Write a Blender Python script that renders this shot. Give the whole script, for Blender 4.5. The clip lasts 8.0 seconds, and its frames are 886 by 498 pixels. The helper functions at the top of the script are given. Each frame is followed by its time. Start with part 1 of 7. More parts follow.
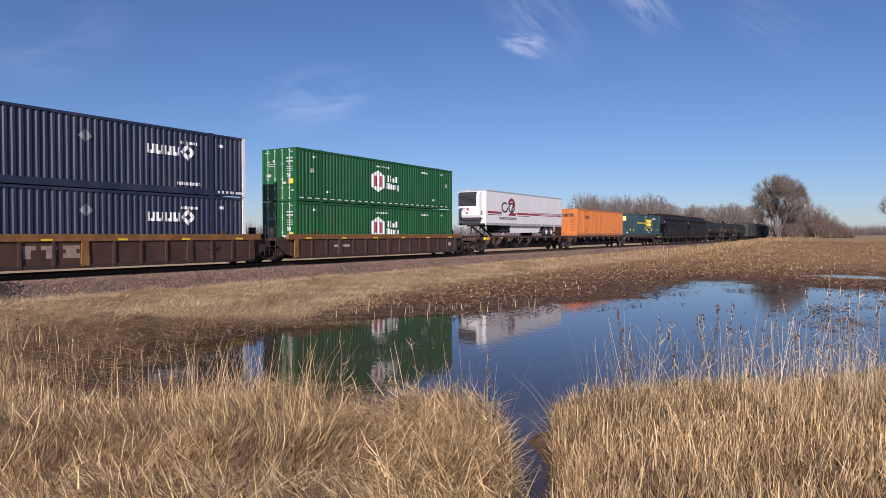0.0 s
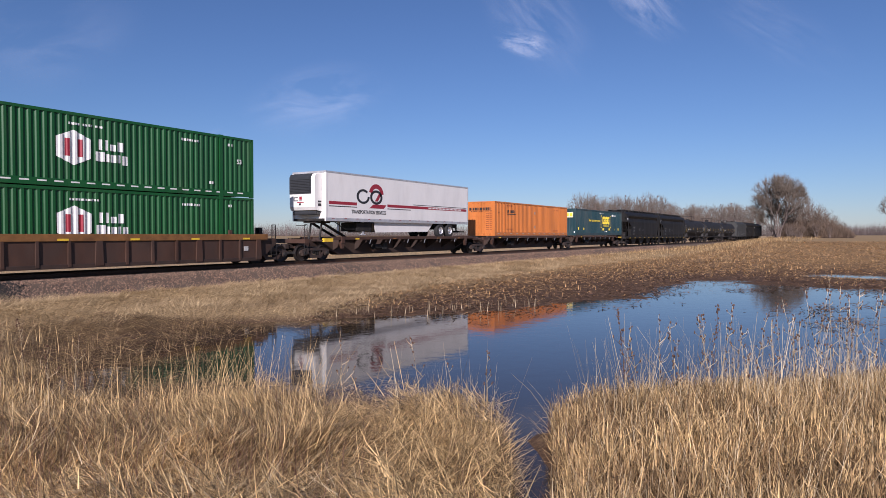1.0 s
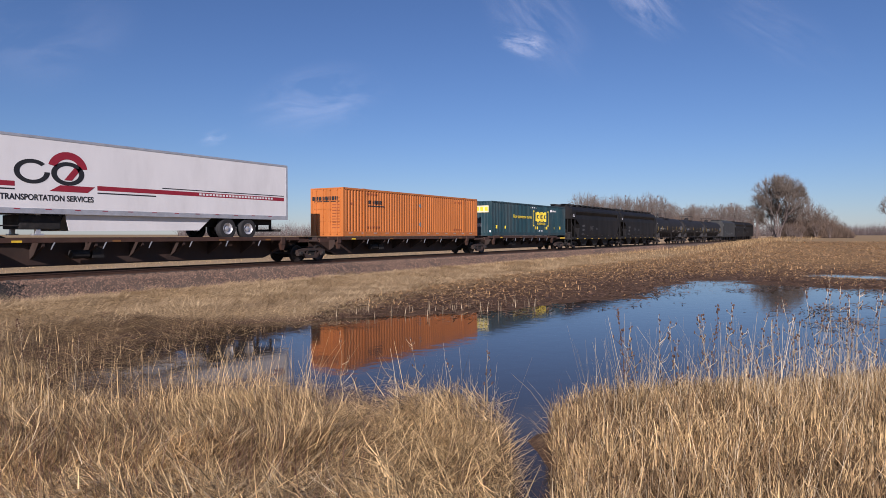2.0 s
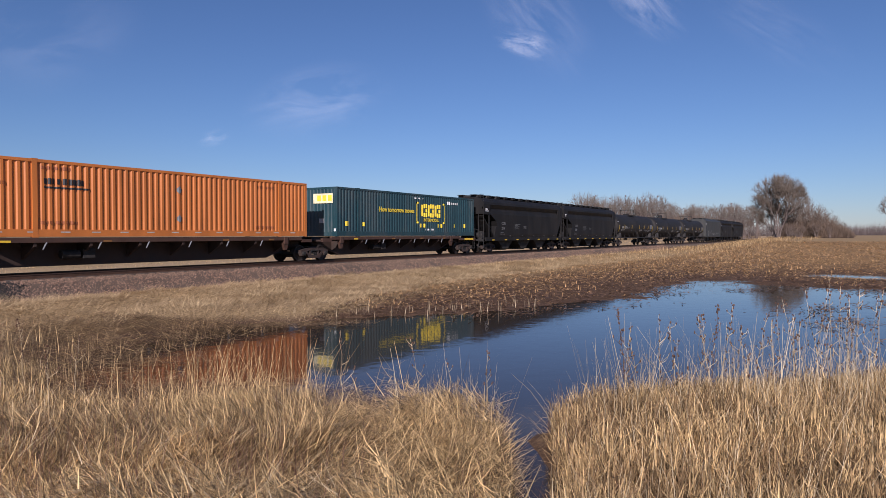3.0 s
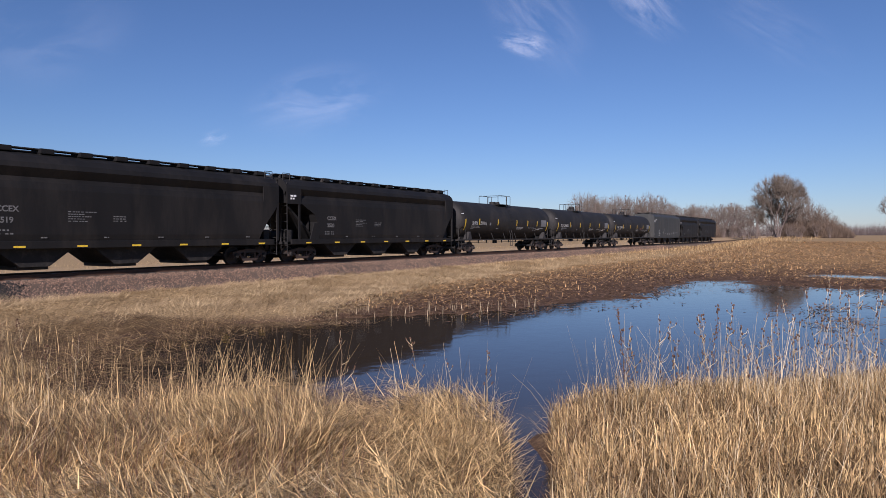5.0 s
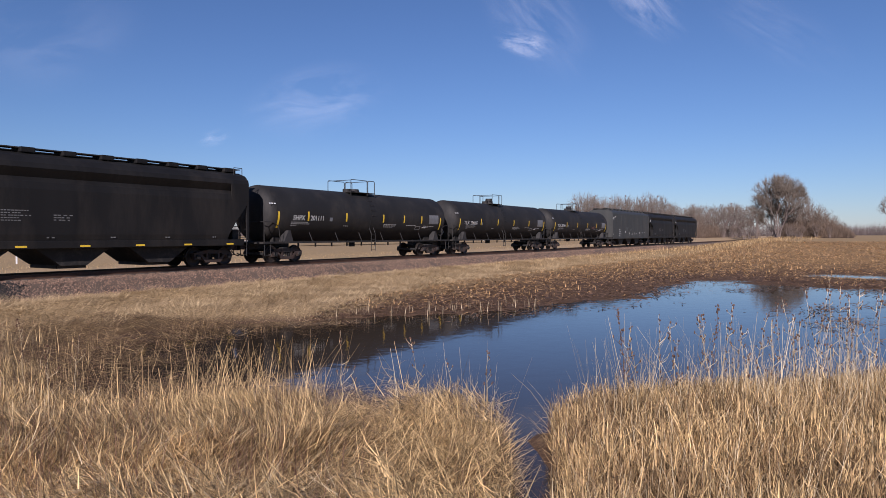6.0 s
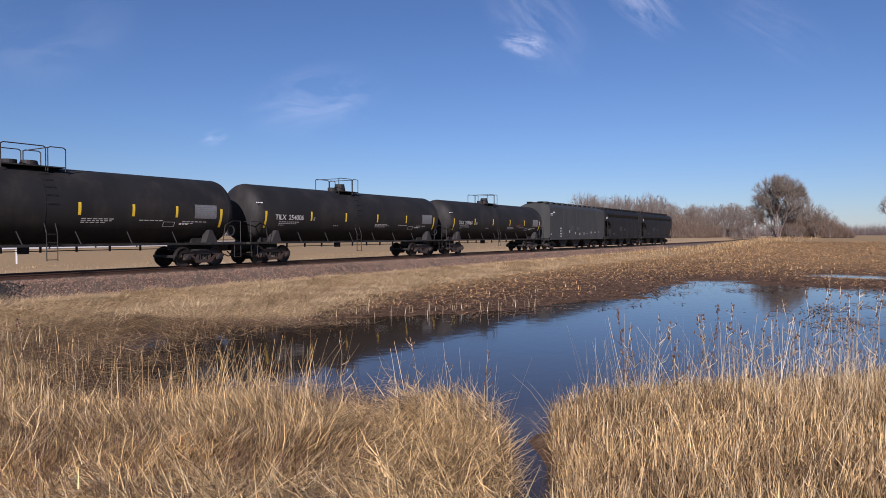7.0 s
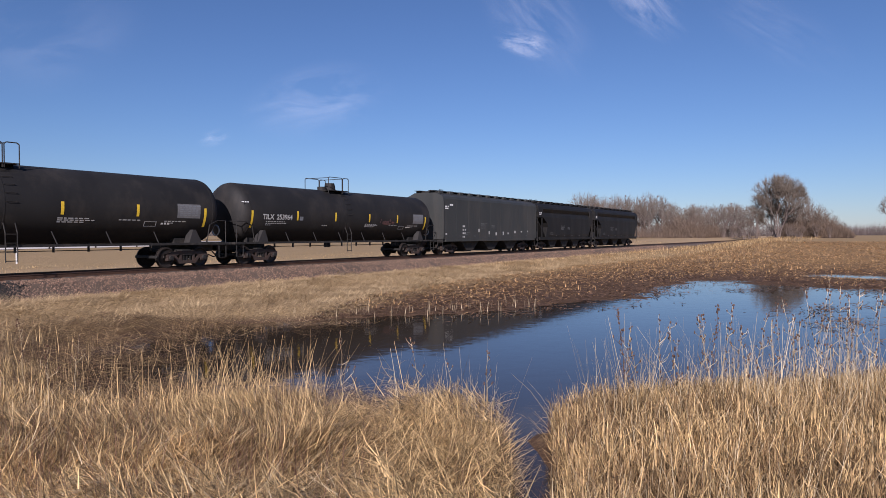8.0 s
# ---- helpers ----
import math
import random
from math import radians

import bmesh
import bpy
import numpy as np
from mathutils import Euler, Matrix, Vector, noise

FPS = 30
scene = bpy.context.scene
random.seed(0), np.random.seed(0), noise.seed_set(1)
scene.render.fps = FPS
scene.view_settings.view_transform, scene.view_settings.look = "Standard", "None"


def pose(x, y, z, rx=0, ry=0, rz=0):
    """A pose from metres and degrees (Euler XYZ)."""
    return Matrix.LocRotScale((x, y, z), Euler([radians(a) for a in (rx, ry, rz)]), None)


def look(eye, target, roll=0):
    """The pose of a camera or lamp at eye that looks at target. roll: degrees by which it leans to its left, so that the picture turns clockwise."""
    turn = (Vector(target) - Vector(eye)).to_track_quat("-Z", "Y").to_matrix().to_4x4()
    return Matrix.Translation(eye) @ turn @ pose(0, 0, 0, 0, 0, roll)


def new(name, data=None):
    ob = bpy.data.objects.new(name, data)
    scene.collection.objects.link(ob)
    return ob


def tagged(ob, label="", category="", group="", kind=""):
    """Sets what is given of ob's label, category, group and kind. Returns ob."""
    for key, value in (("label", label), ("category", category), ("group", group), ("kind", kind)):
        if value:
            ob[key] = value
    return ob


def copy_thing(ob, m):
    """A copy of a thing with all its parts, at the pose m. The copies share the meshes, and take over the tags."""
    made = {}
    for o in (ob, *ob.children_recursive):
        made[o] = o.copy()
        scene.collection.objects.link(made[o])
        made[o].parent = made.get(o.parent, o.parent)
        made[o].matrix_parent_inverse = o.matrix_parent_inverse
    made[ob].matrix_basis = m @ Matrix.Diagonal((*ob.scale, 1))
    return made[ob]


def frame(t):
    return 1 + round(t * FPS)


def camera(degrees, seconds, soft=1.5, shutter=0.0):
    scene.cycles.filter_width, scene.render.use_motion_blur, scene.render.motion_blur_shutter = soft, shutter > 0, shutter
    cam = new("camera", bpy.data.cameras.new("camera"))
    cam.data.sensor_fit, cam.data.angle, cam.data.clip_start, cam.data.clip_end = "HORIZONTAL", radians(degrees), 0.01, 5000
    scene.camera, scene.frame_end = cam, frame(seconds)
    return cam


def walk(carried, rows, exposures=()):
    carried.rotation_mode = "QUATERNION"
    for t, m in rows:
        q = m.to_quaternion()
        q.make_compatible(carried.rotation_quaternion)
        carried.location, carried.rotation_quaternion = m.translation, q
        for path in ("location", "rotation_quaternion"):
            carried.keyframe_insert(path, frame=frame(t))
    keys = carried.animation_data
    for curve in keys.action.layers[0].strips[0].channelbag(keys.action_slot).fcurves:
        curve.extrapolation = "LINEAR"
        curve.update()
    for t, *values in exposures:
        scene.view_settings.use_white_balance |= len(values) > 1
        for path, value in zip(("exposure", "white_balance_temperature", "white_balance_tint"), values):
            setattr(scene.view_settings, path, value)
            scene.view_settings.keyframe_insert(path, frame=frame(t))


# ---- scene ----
# camera: stands still on the bank
EYE_Z = 2.70
cam = camera(67.56, 8.0, soft=0.8)
VIEW = pose(0, 0, EYE_Z, 90 - 1.255, 0, -57.858)
walk(cam, [(0.0, VIEW), (8.0, VIEW)], [(0.0, 0.31, 5900, 25), (0.7, 0.31, 5900, 25), (1.5, 0.21, 5900, 25), (3.0, 0.22, 5900, 25), (4.0, 0.29, 5900, 25), (6.0, 0.33, 5900, 25), (8.0, 0.33, 5900, 25)])

# world: clear late-afternoon sky, low sun behind the left shoulder
SUN_DIR = Vector((-3.5, -1.45, 1.86)).normalized()
SUN_EL = math.asin(SUN_DIR.z)
SUN_ROT = math.atan2(SUN_DIR.x, SUN_DIR.y)
world = bpy.data.worlds.new("world")
scene.world = world
world.use_nodes = True
wn = world.node_tree.nodes
sky = wn.new("ShaderNodeTexSky")
sky.sky_type = "NISHITA"
sky.sun_disc = False
sky.sun_elevation = SUN_EL
sky.sun_rotation = SUN_ROT
sky.altitude = 200
sky.air_density, sky.dust_density, sky.ozone_density = 1.0, 0.15, 6.0
bg = wn["Background"]
bg.inputs["Strength"].default_value = 0.062
world.node_tree.links.new(sky.outputs["Color"], bg.inputs["Color"])
sun = new("sun", bpy.data.lights.new("sun", "SUN"))
sun.data.energy, sun.data.angle, sun.data.color = 5.0, radians(0.5), (1.0, 0.92, 0.80)
sun.matrix_world = look(SUN_DIR * 50, (0, 0, 0))

# plan numbers
TRACK_Y = 27.0
RAIL_Z = 1.20
SPEED, GAIN = 19.09, 0.035


# ---------- mesh helpers ----------
def part(name, bm, material, parent, label="", smooth=False):
    me = bpy.data.meshes.new(name)
    bmesh.ops.recalc_face_normals(bm, faces=bm.faces)
    bm.to_mesh(me)
    bm.free()
    if smooth:
        me.shade_smooth()
    me.materials.append(material)
    ob = new(name, me)
    ob.parent = parent
    if label:
        tagged(ob, label)
    return ob


def box(bm, x0, x1, y0, y1, z0, z1, bevel=0.0):
    vs = [bm.verts.new((x, y, z)) for x in (x0, x1) for y in (y0, y1) for z in (z0, z1)]
    fs = [bm.faces.new([vs[i] for i in q]) for q in
          ((0, 1, 3, 2), (4, 6, 7, 5), (0, 4, 5, 1), (2, 3, 7, 6), (0, 2, 6, 4), (1, 5, 7, 3))]
    if bevel:
        es = list({e for f in fs for e in f.edges})
        bmesh.ops.bevel(bm, geom=es, offset=bevel, segments=2, affect="EDGES", profile=0.7)
    return bm


def boxes(*rows, bevel=0.0):
    bm = bmesh.new()
    for r in rows:
        box(bm, *r, bevel=bevel)
    return bm


def tube(bm, p0, p1, r0, r1=None, seg=8, caps=True):
    r1 = r0 if r1 is None else r1
    p0, p1 = Vector(p0), Vector(p1)
    q = (p1 - p0).to_track_quat("Z", "Y")
    rings = []
    for p, r in ((p0, r0), (p1, r1)):
        rings.append([bm.verts.new(p + q @ Vector((r * math.cos(2 * math.pi * k / seg), r * math.sin(2 * math.pi * k / seg), 0)))
                      for k in range(seg)])
    for k in range(seg):
        bm.faces.new((rings[0][k], rings[0][(k + 1) % seg], rings[1][(k + 1) % seg], rings[1][k]))
    if caps:
        bm.faces.new(rings[0][::-1])
        bm.faces.new(rings[1])
    return bm


def pipe(bm, pts, r, seg=6):
    for a, b in zip(pts[:-1], pts[1:]):
        tube(bm, a, b, r, seg=seg)
    return bm


def prism(bm, profile, axis, a, b):
    """A closed profile swept straight along x or y from a to b."""
    def at(p, s):
        return (s, p[0], p[1]) if axis == "x" else (p[0], s, p[1])
    r0 = [bm.verts.new(at(p, a)) for p in profile]
    r1 = [bm.verts.new(at(p, b)) for p in profile]
    n = len(profile)
    for k in range(n):
        bm.faces.new((r0[k], r0[(k + 1) % n], r1[(k + 1) % n], r1[k]))
    bm.faces.new(r0[::-1])
    bm.faces.new(r1)
    return bm


def lathe(bm, profile, seg=32):
    """(x, r) pairs turned about the x axis."""
    rings = []
    for x, r in profile:
        if r < 1e-4:
            rings.append([bm.verts.new((x, 0, 0))])
        else:
            rings.append([bm.verts.new((x, r * math.cos(2 * math.pi * k / seg), r * math.sin(2 * math.pi * k / seg))) for k in range(seg)])
    for a, b in zip(rings[:-1], rings[1:]):
        for k in range(seg):
            j = (k + 1) % seg
            if len(a) == 1 and len(b) == 1:
                continue
            if len(a) == 1:
                bm.faces.new((a[0], b[k], b[j]))
            elif len(b) == 1:
                bm.faces.new((a[k], a[j], b[0]))
            else:
                bm.faces.new((a[k], a[j], b[j], b[k]))
    return bm


def shift(bm, x=0, y=0, z=0, rz=0.0):
    bmesh.ops.transform(bm, matrix=pose(x, y, z, 0, 0, rz), verts=bm.verts)
    return bm


def fine(ob):
    """Pieces too small to pick apart."""
    return tagged(ob, kind="stuff")


def thing(name, label, category, group=""):
    return tagged(new(name), label, category, group)


def mesh_stuff(name, verts, faces, material, label, category, kind="stuff", smooth=False):
    me = bpy.data.meshes.new(name)
    verts = np.asarray(verts, dtype=np.float32)
    faces = np.asarray(faces, dtype=np.int32)
    n = faces.shape[1]
    me.vertices.add(len(verts))
    me.vertices.foreach_set("co", verts.ravel())
    me.loops.add(faces.size)
    me.loops.foreach_set("vertex_index", faces.ravel())
    me.polygons.add(len(faces))
    me.polygons.foreach_set("loop_start", np.arange(0, faces.size, n, dtype=np.int32))
    me.polygons.foreach_set("loop_total", np.full(len(faces), n, dtype=np.int32))
    me.update(calc_edges=True)
    if smooth:
        me.shade_smooth()
    me.materials.append(material)
    return tagged(new(name, me), label, category, kind=kind)


# ---------- materials ----------
def rgb(h):
    c = [int(h[i:i + 2], 16) / 255 for i in (0, 2, 4)]
    return tuple(x / 12.92 if x <= 0.04045 else ((x + 0.055) / 1.055) ** 2.4 for x in c) + (1.0,)


def surface(name, base, rough=0.6, metal=0.0, vary=0.25, scale=3.0, fine=40.0, bump=0.15, grime=None, grime_amt=0.35, streak=1.0,
            island=0.0, spec=0.5, random_ob=0.0):
    """A worn surface: base colour, broad stains and fine grain, with relief."""
    m = bpy.data.materials.new(name)
    m.use_nodes = True
    nt = m.node_tree
    b = nt.nodes["Principled BSDF"]
    b.inputs["Metallic"].default_value = metal
    b.inputs["Specular IOR Level"].default_value = spec
    tc = nt.nodes.new("ShaderNodeTexCoord")
    mp = nt.nodes.new("ShaderNodeMapping")
    mp.inputs["Scale"].default_value = (1, 1, 1 / streak)
    nt.links.new(tc.outputs["Object"], mp.inputs["Vector"])
    n1 = nt.nodes.new("ShaderNodeTexNoise")
    n1.inputs["Scale"].default_value, n1.inputs["Detail"].default_value = scale, 6
    n2 = nt.nodes.new("ShaderNodeTexNoise")
    n2.inputs["Scale"].default_value, n2.inputs["Detail"].default_value = fine, 4
    nt.links.new(mp.outputs["Vector"], n1.inputs["Vector"])
    nt.links.new(tc.outputs["Object"], n2.inputs["Vector"])
    add = nt.nodes.new("ShaderNodeMath")
    add.operation = "MULTIPLY_ADD"
    add.inputs[1].default_value = 0.35
    nt.links.new(n2.outputs["Fac"], add.inputs[0])
    nt.links.new(n1.outputs["Fac"], add.inputs[2])
    ramp = nt.nodes.new("ShaderNodeMapRange")
    ramp.inputs["From Min"].default_value, ramp.inputs["From Max"].default_value = 0.45, 0.9
    ramp.inputs["To Min"].default_value, ramp.inputs["To Max"].default_value = 1 - vary, 1 + vary
    nt.links.new(add.outputs[0], ramp.inputs["Value"])
    mul = nt.nodes.new("ShaderNodeMix")
    mul.data_type, mul.blend_type = "RGBA", "MULTIPLY"
    mul.inputs["Factor"].default_value = 1
    mul.inputs[6].default_value = base
    nt.links.new(ramp.outputs["Result"], mul.inputs[7])
    out = mul.outputs[2]
    if island or random_ob:
        if island:
            src = nt.nodes.new("ShaderNodeNewGeometry").outputs["Random Per Island"]
        else:
            src = nt.nodes.new("ShaderNodeObjectInfo").outputs["Random"]
        amt = island or random_ob
        r2 = nt.nodes.new("ShaderNodeMapRange")
        r2.inputs["To Min"].default_value, r2.inputs["To Max"].default_value = 1 - amt, 1 + amt
        nt.links.new(src, r2.inputs["Value"])
        m2 = nt.nodes.new("ShaderNodeMix")
        m2.data_type, m2.blend_type = "RGBA", "MULTIPLY"
        m2.inputs["Factor"].default_value = 1
        nt.links.new(out, m2.inputs[6])
        nt.links.new(r2.outputs["Result"], m2.inputs[7])
        out = m2.outputs[2]
    if grime:
        n3 = nt.nodes.new("ShaderNodeTexNoise")
        n3.inputs["Scale"].default_value, n3.inputs["Detail"].default_value = scale * 0.7, 8
        n3.inputs["Roughness"].default_value = 0.7
        mp2 = nt.nodes.new("ShaderNodeMapping")
        mp2.inputs["Location"].default_value = (7, 3, 5)
        mp2.inputs["Scale"].default_value = (1, 1, 1 / streak)
        nt.links.new(tc.outputs["Object"], mp2.inputs["Vector"])
        nt.links.new(mp2.outputs["Vector"], n3.inputs["Vector"])
        r3 = nt.nodes.new("ShaderNodeMapRange")
        r3.inputs["From Min"].default_value, r3.inputs["From Max"].default_value = 0.48, 0.72
        r3.inputs["To Max"].default_value = grime_amt
        nt.links.new(n3.outputs["Fac"], r3.inputs["Value"])
        m3 = nt.nodes.new("ShaderNodeMix")
        m3.data_type = "RGBA"
        nt.links.new(r3.outputs["Result"], m3.inputs["Factor"])
        nt.links.new(out, m3.inputs[6])
        m3.inputs[7].default_value = grime
        out = m3.outputs[2]
    nt.links.new(out, b.inputs["Base Color"])
    rr = nt.nodes.new("ShaderNodeMapRange")
    rr.inputs["To Min"].default_value, rr.inputs["To Max"].default_value = max(0.05, rough - 0.12), min(1, rough + 0.12)
    nt.links.new(n1.outputs["Fac"], rr.inputs["Value"])
    nt.links.new(rr.outputs["Result"], b.inputs["Roughness"])
    if bump:
        bp = nt.nodes.new("ShaderNodeBump")
        bp.inputs["Strength"].default_value, bp.inputs["Distance"].default_value = bump, 0.01
        nt.links.new(n2.outputs["Fac"], bp.inputs["Height"])
        nt.links.new(bp.outputs["Normal"], b.inputs["Normal"])
    return m


RUST = (0.10, 0.045, 0.022, 1)
DUST = (0.16, 0.13, 0.10, 1)
M_NAVY = surface("navy_paint", (0.0185, 0.0275, 0.054, 1), 0.45, vary=0.2, scale=1.2, grime=DUST, grime_amt=0.25, streak=4, bump=0.05)
M_GREEN = surface("green_paint", (0.0063, 0.081, 0.0185, 1), 0.42, vary=0.2, scale=1.2, grime=DUST, grime_amt=0.12, streak=4, bump=0.05)
M_ORANGE = surface("orange_paint", (0.50, 0.158, 0.032, 1), 0.45, vary=0.15, scale=1.0, grime=RUST, grime_amt=0.25, streak=4, bump=0.05)
M_TEAL = surface("teal_paint", (0.011, 0.043, 0.053, 1), 0.45, vary=0.2, scale=1.2, grime=DUST, grime_amt=0.3, streak=4, bump=0.05)
M_WHITE = surface("white_panel", (0.76, 0.75, 0.72, 1), 0.35, vary=0.06, scale=0.8, grime=DUST, grime_amt=0.14, streak=3, bump=0.03)
M_MARK = surface("white_marking", (0.75, 0.75, 0.72, 1), 0.5, vary=0.12, scale=6, bump=0.0)
M_DULLMARK = surface("faded_marking", (0.42, 0.42, 0.40, 1), 0.6, vary=0.25, scale=9, bump=0.0)
M_FAINT = surface("faint_stencil", (0.135, 0.135, 0.13, 1), 0.6, vary=0.35, scale=9, bump=0.0)
M_RED = surface("dark_red_marking", (0.30, 0.02, 0.035, 1), 0.45, vary=0.1, scale=3, bump=0.0)
M_BLACK = surface("black_marking", (0.02, 0.02, 0.022, 1), 0.5, vary=0.2, scale=5, bump=0.0)
M_YELLOW = surface("yellow_reflector", (0.72, 0.48, 0.03, 1), 0.4, vary=0.15, scale=8, bump=0.0)
M_BROWN = surface("well_car_brown", (0.060, 0.029, 0.018, 1), 0.6, vary=0.3, scale=1.5, grime=(0.05, 0.035, 0.028, 1), grime_amt=0.6, streak=2, bump=0.12)
M_SILL = surface("ochre_sill", (0.20, 0.092, 0.026, 1), 0.6, vary=0.25, scale=2.5, grime=(0.09, 0.04, 0.02, 1), grime_amt=0.7, streak=1, bump=0.12)
M_SPINE = surface("spine_brown", (0.040, 0.022, 0.015, 1), 0.7, vary=0.3, scale=2, grime=(0.03, 0.025, 0.02, 1), grime_amt=0.6, bump=0.12)
M_HOPPER = surface("hopper_black", (0.0078, 0.0073, 0.0070, 1), 0.66, spec=0.3, vary=0.3, scale=0.9, grime=DUST, grime_amt=0.11, streak=5, bump=0.06)
M_GREYHOP = surface("hopper_grey", (0.030, 0.032, 0.030, 1), 0.6, vary=0.2, scale=0.9, grime=DUST, grime_amt=0.2, streak=5, bump=0.06)
M_TANK = surface("tank_black", (0.0122, 0.0115, 0.0112, 1), 0.72, spec=0.38, vary=0.3, scale=0.8, grime=DUST, grime_amt=0.16, streak=2, bump=0.05)
M_UNDER = surface("dark_underframe", (0.012, 0.011, 0.010, 1), 0.75, vary=0.3, scale=4, grime=DUST, grime_amt=0.25, bump=0.2)
M_TRUCK = surface("cast_truck_steel", (0.038, 0.026, 0.021, 1), 0.7, vary=0.35, scale=4, grime=RUST, grime_amt=0.4, bump=0.25)
M_WHEEL = surface("wheel_steel", (0.035, 0.028, 0.024, 1), 0.5, metal=0.4, vary=0.3, scale=5, bump=0.1)
M_TREAD = surface("polished_rim", (0.5, 0.5, 0.5, 1), 0.3, metal=0.9, vary=0.1, scale=8, bump=0.0)
M_TYRE = surface("tyre_rubber", (0.02, 0.02, 0.02, 1), 0.85, vary=0.2, scale=8, bump=0.1)
M_RAIL = surface("rusty_rail", (0.085, 0.045, 0.028, 1), 0.6, metal=0.3, vary=0.25, scale=6, bump=0.15)
M_TIE = surface("tie_timber", (0.055, 0.045, 0.038, 1), 0.9, vary=0.35, scale=6, bump=0.4, random_ob=0.3)
M_BALLAST = surface("ballast_stone", (0.115, 0.080, 0.055, 1), 0.9, vary=0.35, scale=0.6, fine=25, bump=0.5)
M_STONE = surface("ballast_piece", (0.230, 0.145, 0.097, 1), 0.85, vary=0.3, scale=10, bump=0.3, island=0.62)
# near-black stone colour that stands in for shade on the ballast
M_SHADOWSTONE = surface("shadow_stone", (0.028, 0.024, 0.020, 1), 0.9, vary=0.4, scale=9, bump=0.3, island=0.6)
M_TARP = surface("reefer_grille", (0.03, 0.032, 0.035, 1), 0.5, vary=0.15, scale=4, bump=0.05)
M_BRACE = surface("grey_brace", (0.024, 0.022, 0.021, 1), 0.7, vary=0.2, scale=5, bump=0.05)
M_PLACARD = surface("grey_placard", (0.16, 0.17, 0.18, 1), 0.6, vary=0.2, scale=5, bump=0.0)
M_ALU = surface("bare_aluminium", (0.62, 0.62, 0.62, 1), 0.4, metal=0.6, vary=0.12, scale=3, grime=DUST, grime_amt=0.2, bump=0.05)
M_LOGOY = surface("gold_lettering", (0.80, 0.60, 0.04, 1), 0.45, vary=0.12, scale=5, bump=0.0)
M_BARK = surface("grey_bark", (0.155, 0.122, 0.104, 1), 0.9, vary=0.3, scale=3, bump=0.3)
M_TWIG = surface("bare_twigs", (0.160, 0.130, 0.100, 1), 0.9, vary=0.2, scale=0.3, bump=0.0, island=0.3)
M_FARWOOD = surface("far_woods", (0.125, 0.098, 0.088, 1), 0.9, vary=0.25, scale=0.05, bump=0.0, island=0.3)
M_BRUSH = surface("brown_brush", (0.135, 0.095, 0.066, 1), 0.9, vary=0.25, scale=0.2, bump=0.0, island=0.35)


# ---------- land ----------
def blade_mat(name, base, island=0.4, trans=0.25):
    m = surface(name, base, 0.75, vary=0.18, scale=0.5, fine=6, bump=0.0, island=island, spec=0.25)
    nt = m.node_tree
    b = nt.nodes["Principled BSDF"]
    t = nt.nodes.new("ShaderNodeBsdfTranslucent")
    nt.links.new(b.inputs["Base Color"].links[0].from_socket, t.inputs["Color"])
    mx = nt.nodes.new("ShaderNodeMixShader")
    mx.inputs["Fac"].default_value = trans
    nt.links.new(b.outputs["BSDF"], mx.inputs[1])
    nt.links.new(t.outputs["BSDF"], mx.inputs[2])
    nt.links.new(mx.outputs["Shader"], nt.nodes["Material Output"].inputs["Surface"])
    return m


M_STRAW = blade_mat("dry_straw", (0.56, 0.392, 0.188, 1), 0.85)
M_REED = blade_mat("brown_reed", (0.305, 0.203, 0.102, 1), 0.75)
M_BANK = blade_mat("matted_bank_grass", (0.47, 0.350, 0.195, 1), 0.38)
M_BANKBROWN = blade_mat("weathered_bank_grass", (0.345, 0.247, 0.135, 1), 0.40)
M_PALE = blade_mat("pale_stalks", (0.67, 0.535, 0.335, 1), 0.45)
M_RUSSET = blade_mat("russet_stems", (0.13, 0.07, 0.045, 1), 0.35)
M_CORN = blade_mat("corn_litter", (0.415, 0.252, 0.112, 1), 0.7, 0.1)
M_WET = blade_mat("sodden_litter", (0.14, 0.082, 0.048, 1), 0.6, 0.05)

# shoreline of the flooded corner, and the narrow ditch that leads to it
POND = [(7.2, 13.6), (9.0, 16.2), (13.0, 16.4), (16.0, 14.2), (19.5, 11.6), (24.0, 9.6), (30.0, 8.9), (36.0, 8.6), (41.0, 8.0), (42.4, 5.6), (39.2, 3.2),
        (37.9, 0.3), (40.0, -3.4), (43.0, -6.5), (36.0, -14.0), (22.0, -10.0), (12.4, -0.2), (9.2, 2.6), (8.1, 3.6), (6.4, 2.55), (5.0, 2.0), (4.6, 2.3),
        (6.08, 2.93), (7.78, 3.97), (7.94, 4.66), (7.4, 5.6), (6.8, 7.4), (5.95, 9.2), (5.2, 11.4)]


def crop_edge(x):
    """Where the tan grass of the railway strip gives way to brown corn stubble."""
    return np.interp(x, [10, 16, 22, 32, 51, 73, 150, 260], [12.5, 14.4, 16.0, 17.4, 18.0, 17.0, 16.5, 17.0])


def shore_distance(x, y):
    """Distance to the shoreline, negative on the water."""
    best = np.full(x.shape, 1e9)
    inside = np.zeros(x.shape, bool)
    n = len(POND)
    for k in range(n):
        ax, ay = POND[k]
        bx, by = POND[(k + 1) % n]
        ex, ey = bx - ax, by - ay
        t = np.clip(((x - ax) * ex + (y - ay) * ey) / (ex * ex + ey * ey), 0, 1)
        best = np.minimum(best, np.hypot(x - ax - t * ex, y - ay - t * ey))
        if ey != 0:
            cross = ((ay > y) != (by > y)) & (x < ex * (y - ay) / ey + ax)
            inside ^= cross
    return np.where(inside, -best, best)


